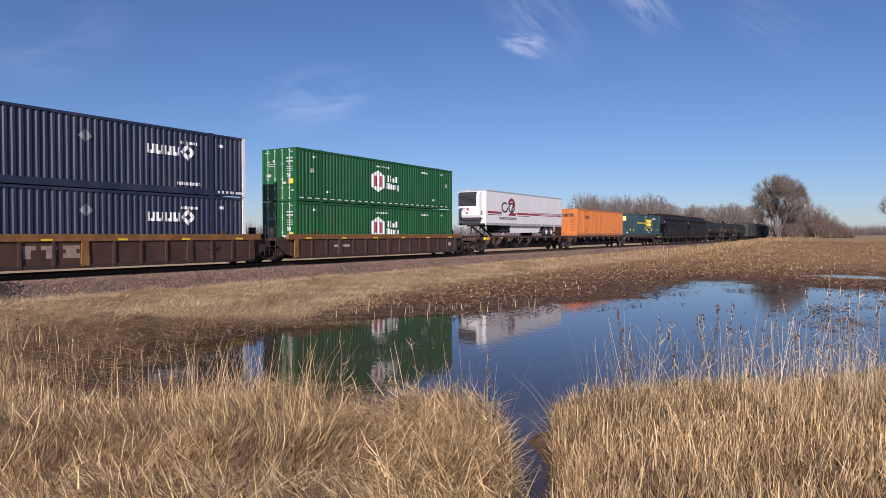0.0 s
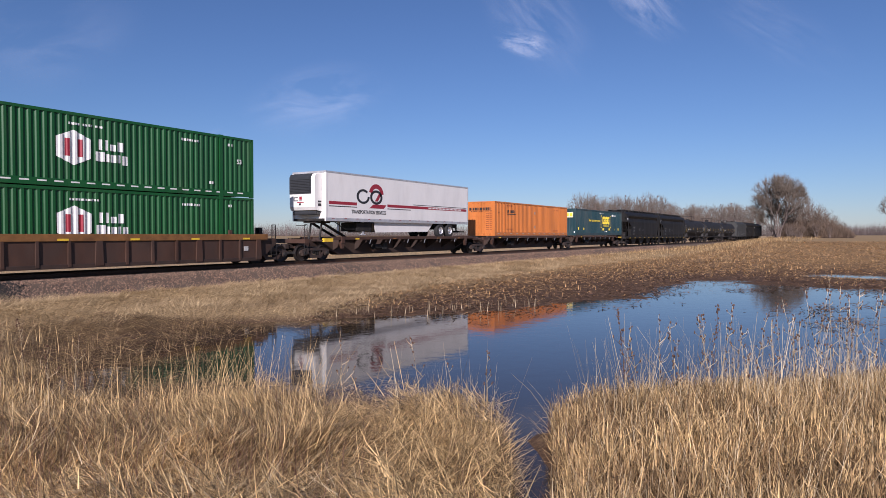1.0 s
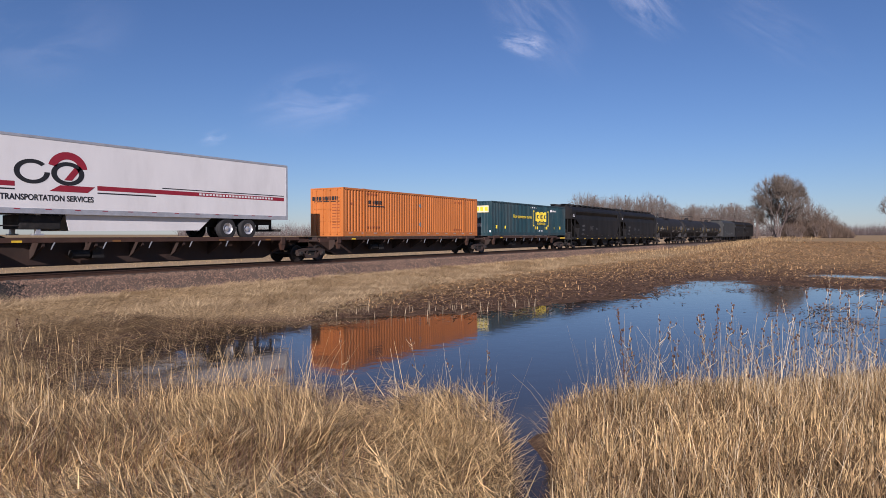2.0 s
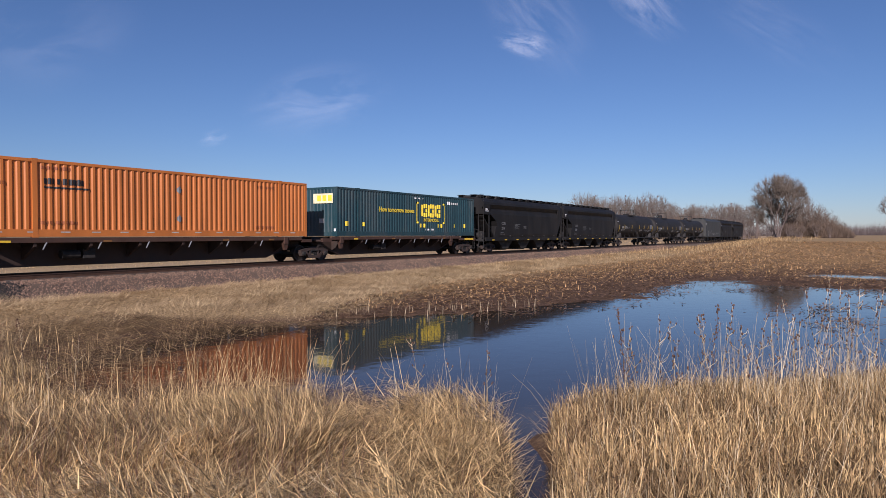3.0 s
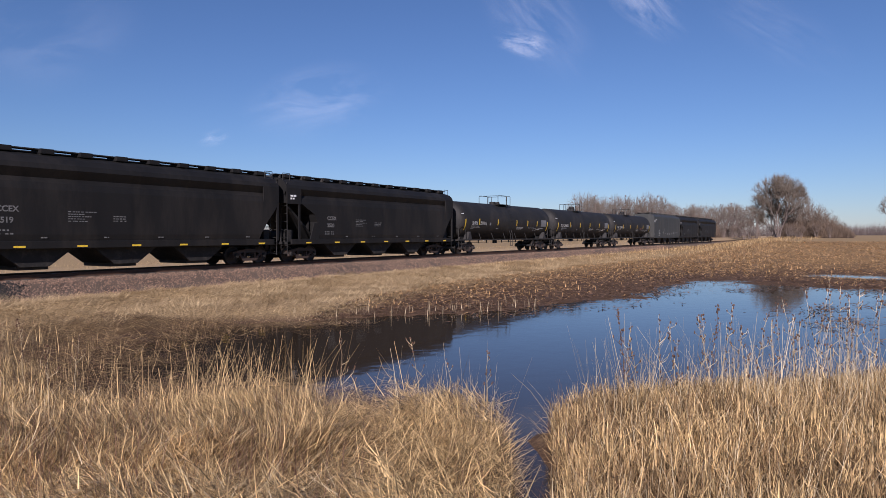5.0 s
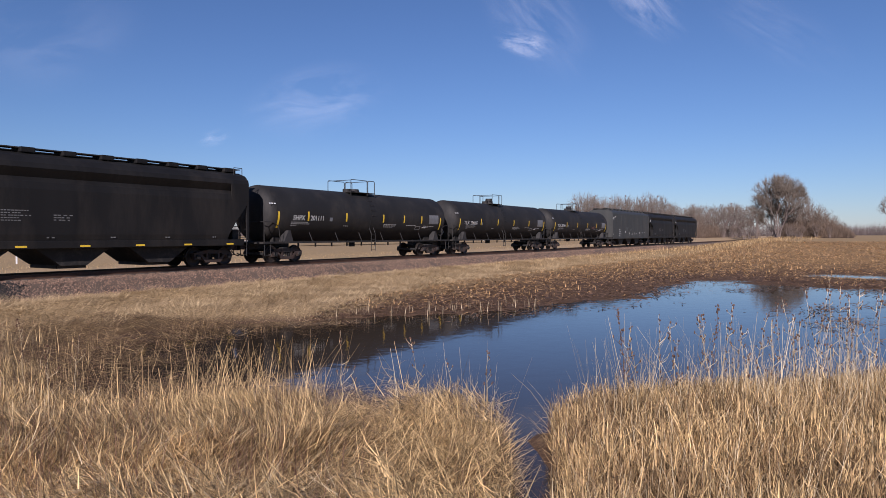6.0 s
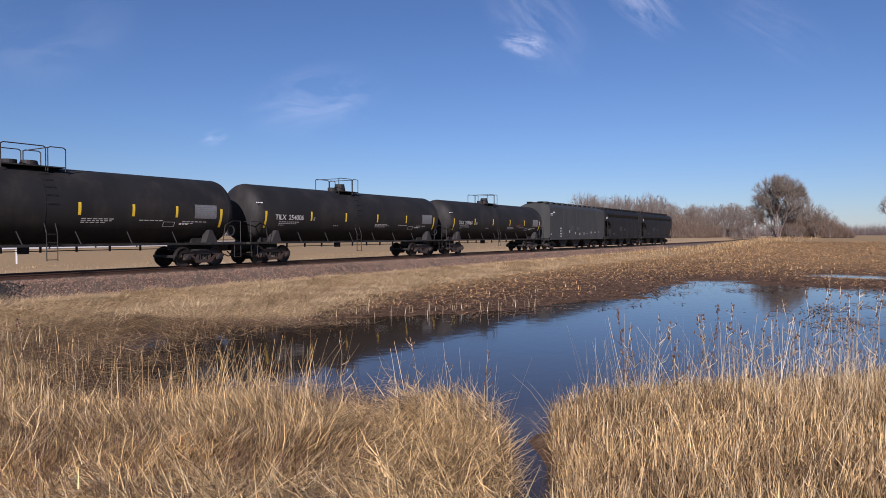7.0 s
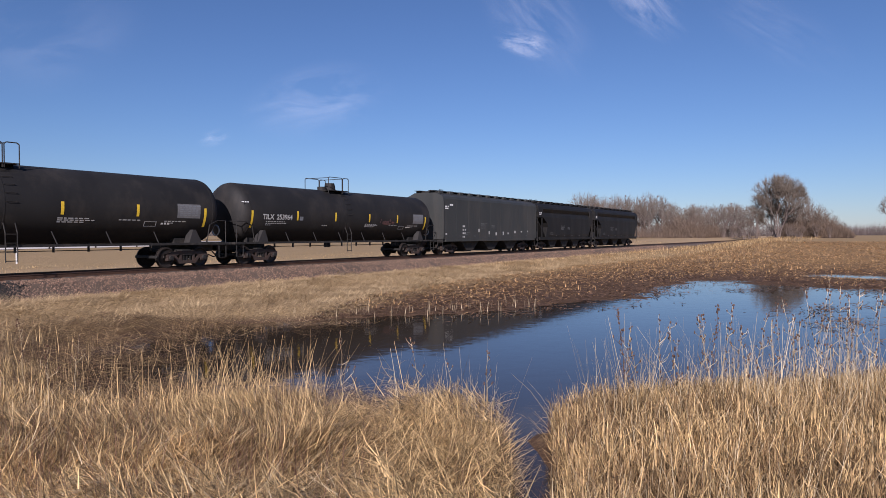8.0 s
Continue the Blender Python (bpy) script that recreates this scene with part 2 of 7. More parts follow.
def waves(x, y, seed=0.0):
    """Cheap smooth unevenness, about -1 to 1."""
    s = seed
    return (np.sin(x * 0.61 + y * 0.37 + s) + np.sin(x * -0.43 + y * 0.83 + 1.7 + s) + np.sin(x * 1.31 + y * 1.13 + 2.1 * s)
            + 0.6 * np.sin(x * 2.7 - y * 2.3 + s) + 0.5 * np.sin(x * 4.1 + y * 3.7 + 3 * s) + 0.4 * np.sin(x * -6.3 + y * 5.1)) / 3.2


def smooth01(a, b, v):
    t = np.clip((v - a) / (b - a), 0, 1)
    return t * t * (3 - 2 * t)


def ground_height(x, y):
    x, y = np.asarray(x, float), np.asarray(y, float)
    sd = shore_distance(x, y)
    r = np.hypot(x, y)
    # flat stubble field beyond the pond, steeper grassy bank on the near side and along the track
    field = smooth01(14, 24, x) * smooth01(1.5, -1.5, y - crop_edge(x))
    slope = 0.11 * (1 - field) + 0.010 * field
    z = np.where(sd > 0, 0.02 + np.minimum(sd * slope, 0.26 + 0.0 * sd), np.maximum(sd * 0.25, -0.5) * (1 - 0.9 * field))
    z = z + waves(x, y) * (0.045 * (1 - field) + 0.045 * field)
    # shallow puddle on the field past the far shore
    z = z - 0.34 * np.exp(-((x - 50.5) / 2.6) ** 2 - ((y - 0.2) / 3.0) ** 2)
    z = z + 1.35 * smooth01(60, 230, r) * (r > 0) + 0.4 * smooth01(250, 900, r)
    z = z + 0.75 * smooth01(5.2, 2.0, r)
    # railway bank
    d = np.abs(y - TRACK_Y)
    bank = np.where(d < 3.4, 0.42, 0.42 - 0.05 * (d - 3.4))
    w = smooth01(11.5, 3.4, d)
    z = z * (1 - w) + np.maximum(z * 0.6, bank + waves(x, y, 2.0) * 0.05) * w
    # grassy lip along the foot of the ballast
    z = z + np.where(y < TRACK_Y, 0.22, 0.0) * np.exp(-((d - 5.0) / 1.0) ** 2) * (0.75 + 0.35 * waves(x, y, 6.0))
    z = np.where(d < 2.2, 0.72, np.where(d < 3.4, 0.72 - 0.3 * (d - 2.2) / 1.2, z))
    return z


def graded(lo, hi, fine_lo, fine_hi, step, grow):
    a = list(np.arange(fine_lo, fine_hi + step * 0.5, step))
    s = step
    while a[-1] < hi:
        s *= grow
        a.append(min(a[-1] + s, hi))
    s = step
    while a[0] > lo:
        s *= grow
        a.insert(0, max(a[0] - s, lo))
    return np.array(a)


def ground_material():
    m = bpy.data.materials.new("field_soil_and_thatch")
    m.use_nodes = True
    nt = m.node_tree
    b = nt.nodes["Principled BSDF"]
    b.inputs["Roughness"].default_value = 0.9
    b.inputs["Specular IOR Level"].default_value = 0.2
    tc = nt.nodes.new("ShaderNodeTexCoord")

    def tex(scale, detail=6, sc=(1, 1, 1)):
        mp = nt.nodes.new("ShaderNodeMapping")
        mp.inputs["Scale"].default_value = sc
        nt.links.new(tc.outputs["Object"], mp.inputs["Vector"])
        n = nt.nodes.new("ShaderNodeTexNoise")
        n.inputs["Scale"].default_value, n.inputs["Detail"].default_value = scale, detail
        nt.links.new(mp.outputs["Vector"], n.inputs["Vector"])
        return n.outputs["Fac"]

    def rng(v, a, b_, lo=0.0, hi=1.0):
        r = nt.nodes.new("ShaderNodeMapRange")
        for key, val in (("From Min", a), ("From Max", b_), ("To Min", lo), ("To Max", hi)):
            r.inputs[key].default_value = val
        nt.links.new(v, r.inputs["Value"])
        return r.outputs["Result"]

    def mix(f, a, c):
        n = nt.nodes.new("ShaderNodeMix")
        n.data_type = "RGBA"
        nt.links.new(f, n.inputs["Factor"])
        for k, v in ((6, a), (7, c)):
            if isinstance(v, tuple):
                n.inputs[k].default_value = v
            else:
                nt.links.new(v, n.inputs[k])
        return n.outputs[2]

    thatch = mix(rng(tex(11, 9), 0.35, 0.65), (0.20, 0.135, 0.066, 1), (0.50, 0.35, 0.175, 1))
    soil = mix(tex(3), (0.065, 0.039, 0.024, 1), (0.16, 0.094, 0.052, 1))
    stubble = mix(rng(tex(9, 8), 0.45, 0.6), soil, (0.33, 0.215, 0.10, 1))
    stubble = mix(rng(tex(0.12, 4), 0.35, 0.7), stubble, (0.34, 0.225, 0.105, 1))
    sep = nt.nodes.new("ShaderNodeSeparateXYZ")
    nt.links.new(tc.outputs["Object"], sep.inputs[0])
    wet = mix(rng(sep.outputs["Z"], 0.02, 0.16), soil, thatch)
    vc = nt.nodes.new("ShaderNodeAttribute")
    vc.attribute_name = "crop"
    stubble = mix(rng(sep.outputs["Z"], 0.08, 0.30), soil, stubble)
    col = mix(vc.outputs["Fac"], wet, stubble)
    vg = nt.nodes.new("ShaderNodeAttribute")
    vg.attribute_name = "far"
    col = mix(vg.outputs["Fac"], col, mix(tex(0.05, 5, (1, 3, 1)), (0.26, 0.175, 0.088, 1), (0.37, 0.262, 0.13, 1)))
    vb = nt.nodes.new("ShaderNodeAttribute")
    vb.attribute_name = "verge"
    col = mix(vb.outputs["Fac"], col, mix(tex(0.4, 6), (0.34, 0.235, 0.125, 1), (0.44, 0.315, 0.18, 1)))
    nt.links.new(col, b.inputs["Base Color"])
    bp = nt.nodes.new("ShaderNodeBump")
    bp.inputs["Strength"].default_value, bp.inputs["Distance"].default_value = 0.8, 0.08
    nt.links.new(tex(12, 8), bp.inputs["Height"])
    nt.links.new(bp.outputs["Normal"], b.inputs["Normal"])
    return m


def build_ground():
    xs = graded(-2500, 4200, -4, 62, 0.33, 1.13)
    ys = graded(-2500, 3500, -22, 34, 0.33, 1.13)
    gx, gy = np.meshgrid(xs, ys, indexing="ij")
    gz = ground_height(gx, gy)
    nx, ny = gx.shape
    i, j = np.meshgrid(np.arange(nx - 1), np.arange(ny - 1), indexing="ij")
    a = (i * ny + j).ravel()
    faces = np.stack([a, a + ny, a + ny + 1, a + 1], 1)
    v = np.stack([gx.ravel(), gy.ravel(), gz.ravel()], 1)
    ob = mesh_stuff("ground", v, faces, ground_material(), "flat muddy farmland with dry grass and corn stubble", "ground", "structure", True)
    crop = smooth01(13, 18, gx) * smooth01(0.5, -0.5, gy - crop_edge(gx) + 0.6 * waves(gx, gy, 3.0))
    crop = np.clip(np.maximum(crop, 0), 0, 1)
    far = smooth01(60, 130, np.hypot(gx, gy))
    verge = smooth01(31.5, 34, gy) * smooth01(50, 44, gy + 3 * waves(gx * 0.2, gy * 0.2, 4.0))
    for name, val in (("crop", crop), ("far", far), ("verge", verge)):
        at = ob.data.attributes.new(name, "FLOAT", "POINT")
        at.data.foreach_set("value", val.ravel().astype(np.float32))


def build_water():
    m = bpy.data.materials.new("pond_water")
    m.use_nodes = True
    nt = m.node_tree
    b = nt.nodes["Principled BSDF"]
    b.inputs["Base Color"].default_value = (0.040, 0.029, 0.019, 1)
    b.inputs["Roughness"].default_value = 0.055
    b.inputs["IOR"].default_value = 1.33
    tc = nt.nodes.new("ShaderNodeTexCoord")
    mp = nt.nodes.new("ShaderNodeMapping")
    mp.inputs["Scale"].default_value = (1.0, 1.0, 1.0)
    n = nt.nodes.new("ShaderNodeTexNoise")
    n.inputs["Scale"].default_value, n.inputs["Detail"].default_value = 2.2, 3
    bp = nt.nodes.new("ShaderNodeBump")
    bp.inputs["Strength"].default_value, bp.inputs["Distance"].default_value = 0.14, 0.02
    nt.links.new(tc.outputs["Object"], mp.inputs["Vector"])
    nt.links.new(mp.outputs["Vector"], n.inputs["Vector"])
    nt.links.new(n.outputs["Fac"], bp.inputs["Height"])
    nt.links.new(bp.outputs["Normal"], b.inputs["Normal"])
    mesh_stuff("water", [(3.5, -22, 0), (58, -22, 0), (58, 17.5, 0), (3.5, 17.5, 0)], [(0, 1, 2, 3)], m,
               "still brown floodwater mirroring sky and train", "water", "structure")


# ---------- railway ----------
def build_track():
    rng = np.random.default_rng(3)
    # ballast shoulder
    xs = np.concatenate([np.arange(-14, 70, 0.35), np.arange(70, 420, 3.0), np.array([420, 700, 1200])])
    prof = [(-3.5, 0.36), (-3.0, 0.52), (-2.5, 0.74), (-2.1, 0.92), (-1.7, 1.0), (-0.9, 0.99), (0, 0.98), (0.9, 0.99), (1.7, 1.0), (2.3, 0.85), (3.5, 0.36)]
    v, f = [], []
    for k, x in enumerate(xs):
        for y, z in prof:
            v.append((x, TRACK_Y + y + rng.normal(0, 0.04), z + rng.normal(0, 0.018)))
    n = len(prof)
    for k in range(len(xs) - 1):
        for j in range(n - 1):
            a = k * n + j
            f.append((a, a + n, a + n + 1, a + 1))
    mesh_stuff("ballast", v, f, M_BALLAST, "pinkish grey crushed stone ballast under the track", "ballast", "structure")
    # loose stones on the near shoulder
    tet = np.array([(1, 0, -0.5), (-0.6, 0.9, -0.5), (-0.6, -0.9, -0.5), (0.1, 0.1, 0.8)])

    def stones(name, x, y, s, material, label):
        m = len(x)
        z = np.interp(y, [p[0] for p in prof], [p[1] for p in prof])
        ang = rng.uniform(0, 6.28, m)
        c, sn = np.cos(ang), np.sin(ang)
        vx = tet[None, :, 0] * c[:, None] - tet[None, :, 1] * sn[:, None]
        vy = tet[None, :, 0] * sn[:, None] + tet[None, :, 1] * c[:, None]
        tall = rng.uniform(0.6, 1.3, m)
        vv = np.stack([vx * s[:, None] + x[:, None], vy * s[:, None] + y[:, None] + TRACK_Y, tet[None, :, 2] * (s * tall)[:, None] + z[:, None] + 0.018], 2).reshape(-1, 3)
        ff = (np.arange(m)[:, None, None] * 4 + np.array([(0, 1, 3), (1, 2, 3), (2, 0, 3)])[None]).reshape(-1, 3)
        mesh_stuff(name, vv, ff, material, label, "stones")
    m = 46000
    x = 4 + 100 * rng.uniform(0, 1, m) ** 1.35
    y = rng.uniform(-3.75, -0.9, m)
    stones("ballast_stones", x, y, rng.uniform(0.020, 0.050, m), M_STONE, "loose angular pinkish grey stones on the shoulder")
    # a cast shadow on the shoulder, laid as a patch of dark stones
    m = 4200
    x, y = rng.normal(10.3, 0.55, m), rng.normal(-2.2, 0.42, m)
    k = (y > -3.0) & (y < -1.3)
    stones("sooty_stones", x[k], y[k], rng.uniform(0.035, 0.07, int(k.sum())), M_SHADOWSTONE, "dark stones standing in for a shadow on the shoulder")
    # rails
    for name, y in (("rail", -0.75), ("rail", 0.75)):
        bm = bmesh.new()
        p = [(-0.075, 0), (0.075, 0), (0.075, 0.02), (0.012, 0.035), (0.012, 0.13), (0.036, 0.14), (0.036, 0.17), (-0.036, 0.17), (-0.036, 0.14),
             (-0.012, 0.13), (-0.012, 0.035), (-0.075, 0.02)]
        prism(bm, [(a, b) for a, b in p], "x", -60, 900)
        ob = part(name, bm, M_RAIL, None)
        ob.location = (0, TRACK_Y + y, RAIL_Z - 0.17)
        tagged(ob, "rusty steel rail with a worn bright head on timber ties", "rail", "rails of the track", "structure")
    # ties
    ties = tagged(new("crossties"), "weathered dark timber crossties set in ballast", "tie", kind="structure")
    bm = boxes((-0.115, 0.115, -1.3, 1.3, 0, 0.11), bevel=0.012)
    first = part("tie", bm, M_TIE, ties)
    first.location = (-12, TRACK_Y, 0.93)
    for k in range(1, 230):
        o = new("tie", first.data)
        o.parent = ties
        o.location = (-12 + 0.52 * k + 0.02 * math.sin(k * 7.1), TRACK_Y + 0.03 * math.sin(k * 3.3), 0.93)
        o.rotation_euler.z = 0.01 * math.sin(k * 5.7)


def far_road():
    m = surface("pale_gravel", (0.55, 0.52, 0.48, 1), 0.9, vary=0.15, scale=0.3, bump=0.2)
    xs = np.linspace(-200, 700, 60)
    v, f = [], []
    for x in xs:
        for dy, dz in ((-5, -0.2), (-4.2, 0.35), (4.2, 0.35), (5, -0.2)):
            v.append((x, 104 + dy + 0.03 * x, 0.02 + dz + 0.6 + 0.9 * float(smooth01(60, 230, math.hypot(x, 104)))))
    for k in range(len(xs) - 1):
        for j in range(3):
            a = k * 4 + j
            f.append((a, a + 4, a + 5, a + 1))
    mesh_stuff("road", v, f, m, "pale gravel farm road on a low bank behind the railway", "road", "structure")
    fence = thing("roadside_fence", "low post and rail fence beside the far road", "fence")
    post = None
    for k in range(34):
        x = -40 + 7.0 * k
        y = 98 + 0.03 * x
        z = 0.5 + 0.9 * float(smooth01(60, 230, math.hypot(x, 104)))
        bm = boxes((-0.09, 0.09, -0.09, 0.09, 0.0, 1.15), bevel=0.02) if post is None else None
        o = part("post", bm, M_TIE, fence) if post is None else new("post", post)
        post = o.data
        o.parent = fence
        o.location = (x, y, z - 0.1)
        if k % 2 == 0:
            bm = bmesh.new()
            tube(bm, (x, y, z + 0.9), (x + 14, y + 0.42, z + 0.9), 0.05, seg=5)
            part("rail", bm, M_UNDER, fence)


def marker_post():
    """White post in the field behind the line."""
    p = thing("marker_post", "white painted marker post standing in dry grass", "post")
    part("shaft", boxes((-0.05, 0.05, -0.05, 0.05, 0.0, 1.12), bevel=0.012), M_MARK, p)
    part("cap", boxes((-0.065, 0.065, -0.065, 0.065, 1.12, 1.16), bevel=0.01), M_MARK, p)
    p.location = (27.6, 59.0, float(ground_height(27.6, 59.0)) - 0.05)


build_ground()
far_road()
marker_post()
build_water()
build_track()


# ---------- rolling stock ----------
MOVERS = []      # (thing, x at the start, y, z)
WHEELS = []      # wheelsets that roll, with their pose in the truck
WHEEL_R = 0.457
GROUP = "cars of the freight train"


def mover(ob, x, z=0.0, y=0.0):
    ob.matrix_world = pose(x, TRACK_Y + y, RAIL_Z + z)
    MOVERS.append((ob, x, TRACK_Y + y, RAIL_Z + z))
    return ob


def once(fn):
    made = {}

    def get(*key):
        if key not in made:
            made[key] = fn(*key)
        return made[key]
    return get


@once
def truck_meshes():
    out = {}

    def keep(key, bm, mat, smooth=False):
        o = part(key, bm, mat, None, smooth=smooth)
        out[key] = o.data
        bpy.data.objects.remove(o)
    bm = bmesh.new()
    for s in (-1, 1):
        lathe_bm = bmesh.new()
        lathe(lathe_bm, [(0.62, 0.0), (0.62, 0.10), (0.68, 0.13), (0.685, 0.34), (0.66, 0.40), (0.66, 0.485), (0.70, 0.485), (0.70, WHEEL_R), (0.80, WHEEL_R - 0.006),
                         (0.805, 0.41), (0.77, 0.385), (0.745, 0.30), (0.755, 0.15), (0.84, 0.12), (0.84, 0.085), (1.02, 0.08), (1.02, 0.0)], 28)
        bmesh.ops.transform(lathe_bm, matrix=pose(0, 0, 0, 0, 0, 90 * s), verts=lathe_bm.verts)
        me = bpy.data.meshes.new("tmp")
        lathe_bm.to_mesh(me)
        lathe_bm.free()
        bm.from_mesh(me)
        bpy.data.meshes.remove(me)
    tube(bm, (0, -0.64, 0), (0, 0.64, 0), 0.085, seg=14)
    keep("wheelset", bm, M_WHEEL)
    # cast side frame: top chord, sloping arms, bottom chord, columns and journal boxes
    bm = bmesh.new()
    prism(bm, [(-1.08, 0.03), (-1.08, 0.17), (-0.78, 0.24), (-0.42, 0.30), (0.42, 0.30), (0.78, 0.24), (1.08, 0.17), (1.08, 0.03), (0.72, 0.06), (0.40, 0.16), (-0.40, 0.16), (-0.72, 0.06)],
          "y", -0.09, 0.09)
    prism(bm, [(-0.74, 0.08), (-0.64, 0.12), (-0.34, -0.13), (0.34, -0.13), (0.64, 0.12), (0.74, 0.08), (0.42, -0.27), (-0.42, -0.27)], "y", -0.085, 0.085)
    for s in (-1, 1):
        box(bm, s * 0.875 - 0.17, s * 0.875 + 0.17, -0.10, 0.10, -0.13, 0.12, bevel=0.03)
        box(bm, s * 0.33 - 0.055, s * 0.33 + 0.055, -0.075, 0.075, -0.18, 0.2)
    keep("sideframe", bm, M_TRUCK)
    bm = bmesh.new()
    for x in (-0.17, 0.0, 0.17):
        for k in range(6):
            z = -0.13 + k * 0.045
            tube(bm, (x, 0, z), (x, 0, z + 0.028), 0.068, seg=10)
    box(bm, -0.26, 0.26, -0.10, 0.10, 0.12, 0.17)
    keep("spring_nest", bm, M_UNDER)
    bm = bmesh.new()
    tube(bm, (0, -0.19, 0), (0, -0.09, 0), 0.10, 0.115, seg=14)
    tube(bm, (0, -0.205, 0), (0, -0.19, 0), 0.05, seg=8)
    keep("bearing_cap", bm, M_UNDER)
    bm = boxes((-0.05, 0.05, -0.8, 0.8, -0.02, 0.10), bevel=0.02)
    keep("brake_beam", bm, M_UNDER)
    bm = bmesh.new()
    box(bm, -0.24, 0.24, -1.0, 1.0, 0.13, 0.36, bevel=0.03)
    tube(bm, (0, 0, 0.34), (0, 0, 0.52), 0.22, seg=16)
    keep("truck", bm, M_UNDER)
    return out


def add_truck(car, x):
    me = truck_meshes()
    tr = new("truck", me["truck"])
    tr.parent = car
    tr.location = (x, 0, WHEEL_R)
    for y in (-1, 1):
        for key, dx in (("sideframe", 0), ("spring_nest", 0), ("bearing_cap", -0.875), ("bearing_cap", 0.875)):
            o = new(key, me[key])
            o.parent = tr
            o.matrix_basis = pose(dx, y * 1.0, 0, 0, 0, 0 if y < 0 else 180)
        o = new("brake_beam", me["brake_beam"])
        o.parent = tr
        o.location = (y * 1.32, 0, 0)
    for s in (-1, 1):
        w = new("wheelset", me["wheelset"])
        w.parent = tr
        w.location = (s * 0.875, 0, 0)
        WHEELS.append((w, s * 0.875))


def coupler(car, x, s, z=0.84):
    bm = bmesh.new()
    box(bm, min(x, x + s * 0.55), max(x, x + s * 0.55), -0.09, 0.09, z - 0.11, z + 0.11, bevel=0.02)
    box(bm, min(x + s * 0.42, x + s * 0.72), max(x + s * 0.42, x + s * 0.72), -0.17, 0.17, z - 0.15, z + 0.15, bevel=0.05)
    part("coupler", bm, M_TRUCK, car)
    bm = bmesh.new()
    pipe(bm, [(x, -0.32, z - 0.15), (x + s * 0.2, -0.34, z - 0.35), (x + s * 0.45, -0.30, z - 0.42), (x + s * 0.7, -0.22, z - 0.3)], 0.03)
    part("brake_hose", bm, M_TYRE, car)


def text_mesh(body, size):
    cu = bpy.data.curves.new("lettering", "FONT")
    cu.body, cu.size, cu.extrude, cu.offset = body, size, 0.002, size * 0.025
    ob = new("lettering", cu)
    bpy.context.view_layer.update()
    me = bpy.data.meshes.new_from_object(ob.evaluated_get(bpy.context.evaluated_depsgraph_get()))
    bpy.data.objects.remove(ob)
    return me


def lettering(car, body, x, y, z, size, mat, wide=1.0, name="lettering", label=""):
    me = text_mesh(body, size)
    me.materials.clear()
    me.materials.append(mat)
    o = new(name, me)
    o.parent = car
    o.matrix_basis = pose(x, y, z, 90) @ Matrix.Diagonal((wide, 1, 1, 1))
    if label:
        tagged(o, label)
    return o


# corrugation of a container's side
PITCH, DEEP = 0.278, 0.038


def rib_depth(x, pitch=PITCH, deep=DEEP):
    u = (x % pitch) / pitch
    if u < 0.34:
        return 0.0
    if u < 0.50:
        return deep * (u - 0.34) / 0.16
    if u < 0.84:
        return deep
    return deep * (1 - (u - 0.84) / 0.16)


def rib_breaks(a, b, pitch=PITCH):
    xs = {a, b}
    k = math.floor(a / pitch)
    while k * pitch < b:
        for u in (0, 0.34, 0.5, 0.84):
            x = (k + u) * pitch
            if a < x < b:
                xs.add(x)
        k += 1
    return sorted(xs)


def corrugated(bm, a, b, z0, z1, y, back, s=-1, pitch=PITCH, deep=DEEP):
    """A ribbed panel in the plane of x and z whose outer face is at s * y."""
    xs = rib_breaks(a, b, pitch)
    front = [[bm.verts.new((x, s * (y - rib_depth(x, pitch, deep)), z)) for z in (z0, z1)] for x in xs]
    rear = [[bm.verts.new((x, s * back, z)) for z in (z0, z1)] for x in (a, b)]
    for p, q in zip(front[:-1], front[1:]):
        bm.faces.new((p[0], q[0], q[1], p[1]))
    bm.faces.new((rear[1][0], rear[0][0], rear[0][1], rear[1][1]))
    bm.faces.new((rear[0][0], front[0][0], front[0][1], rear[0][1]))
    bm.faces.new((front[-1][0], rear[1][0], rear[1][1], front[-1][1]))
    return bm


def painted(parent, name, mat, spans, y=1.295, ribbed=True, proud=0.004, label=""):
    """Paint on the near side: (x0, x1, low(x), high(x)) or plain z numbers; it follows the ribs."""
    bm = bmesh.new()
    for x0, x1, lo, hi in spans:
        xs = rib_breaks(x0, x1) if ribbed else [x0, x1]
        if callable(lo) or callable(hi):
            xs = sorted(set(xs) | {x0 + (x1 - x0) * k / 12 for k in range(13)})
        rows = []
        for x in xs:
            d = rib_depth(x) if ribbed else 0.0
            l = lo(x) if callable(lo) else lo
            h = hi(x) if callable(hi) else hi
            rows.append((bm.verts.new((x, -(y - d) - proud, l)), bm.verts.new((x, -(y - d) - proud, h))))
        for p, q in zip(rows[:-1], rows[1:]):
            bm.faces.new((p[0], q[0], q[1], p[1]))
    me = bpy.data.meshes.new(name)
    bm.to_mesh(me)
    bm.free()
    me.materials.append(mat)
    o = new(name, me)
    o.parent = parent
    if len(spans) > 2:
        fine(o)
    if label:
        tagged(o, label)
    return o


def bars(parent, mat, x, z, n, w, h, gap, rnd, ribbed=True, y=1.295, name="marking"):
    """A row of unreadable writing as small bars."""
    spans, c = [], x
    for k in range(n):
        ww = w * rnd.uniform(0.6, 1.2)
        spans.append((c, c + ww, z, z + h * rnd.uniform(0.85, 1.0)))
        c += ww + gap * (3 if rnd.random() < 0.2 else 1)
    return painted(parent, name, mat, spans, y=y, ribbed=ribbed)


LC, WC, HC = 16.15, 1.295, 2.90


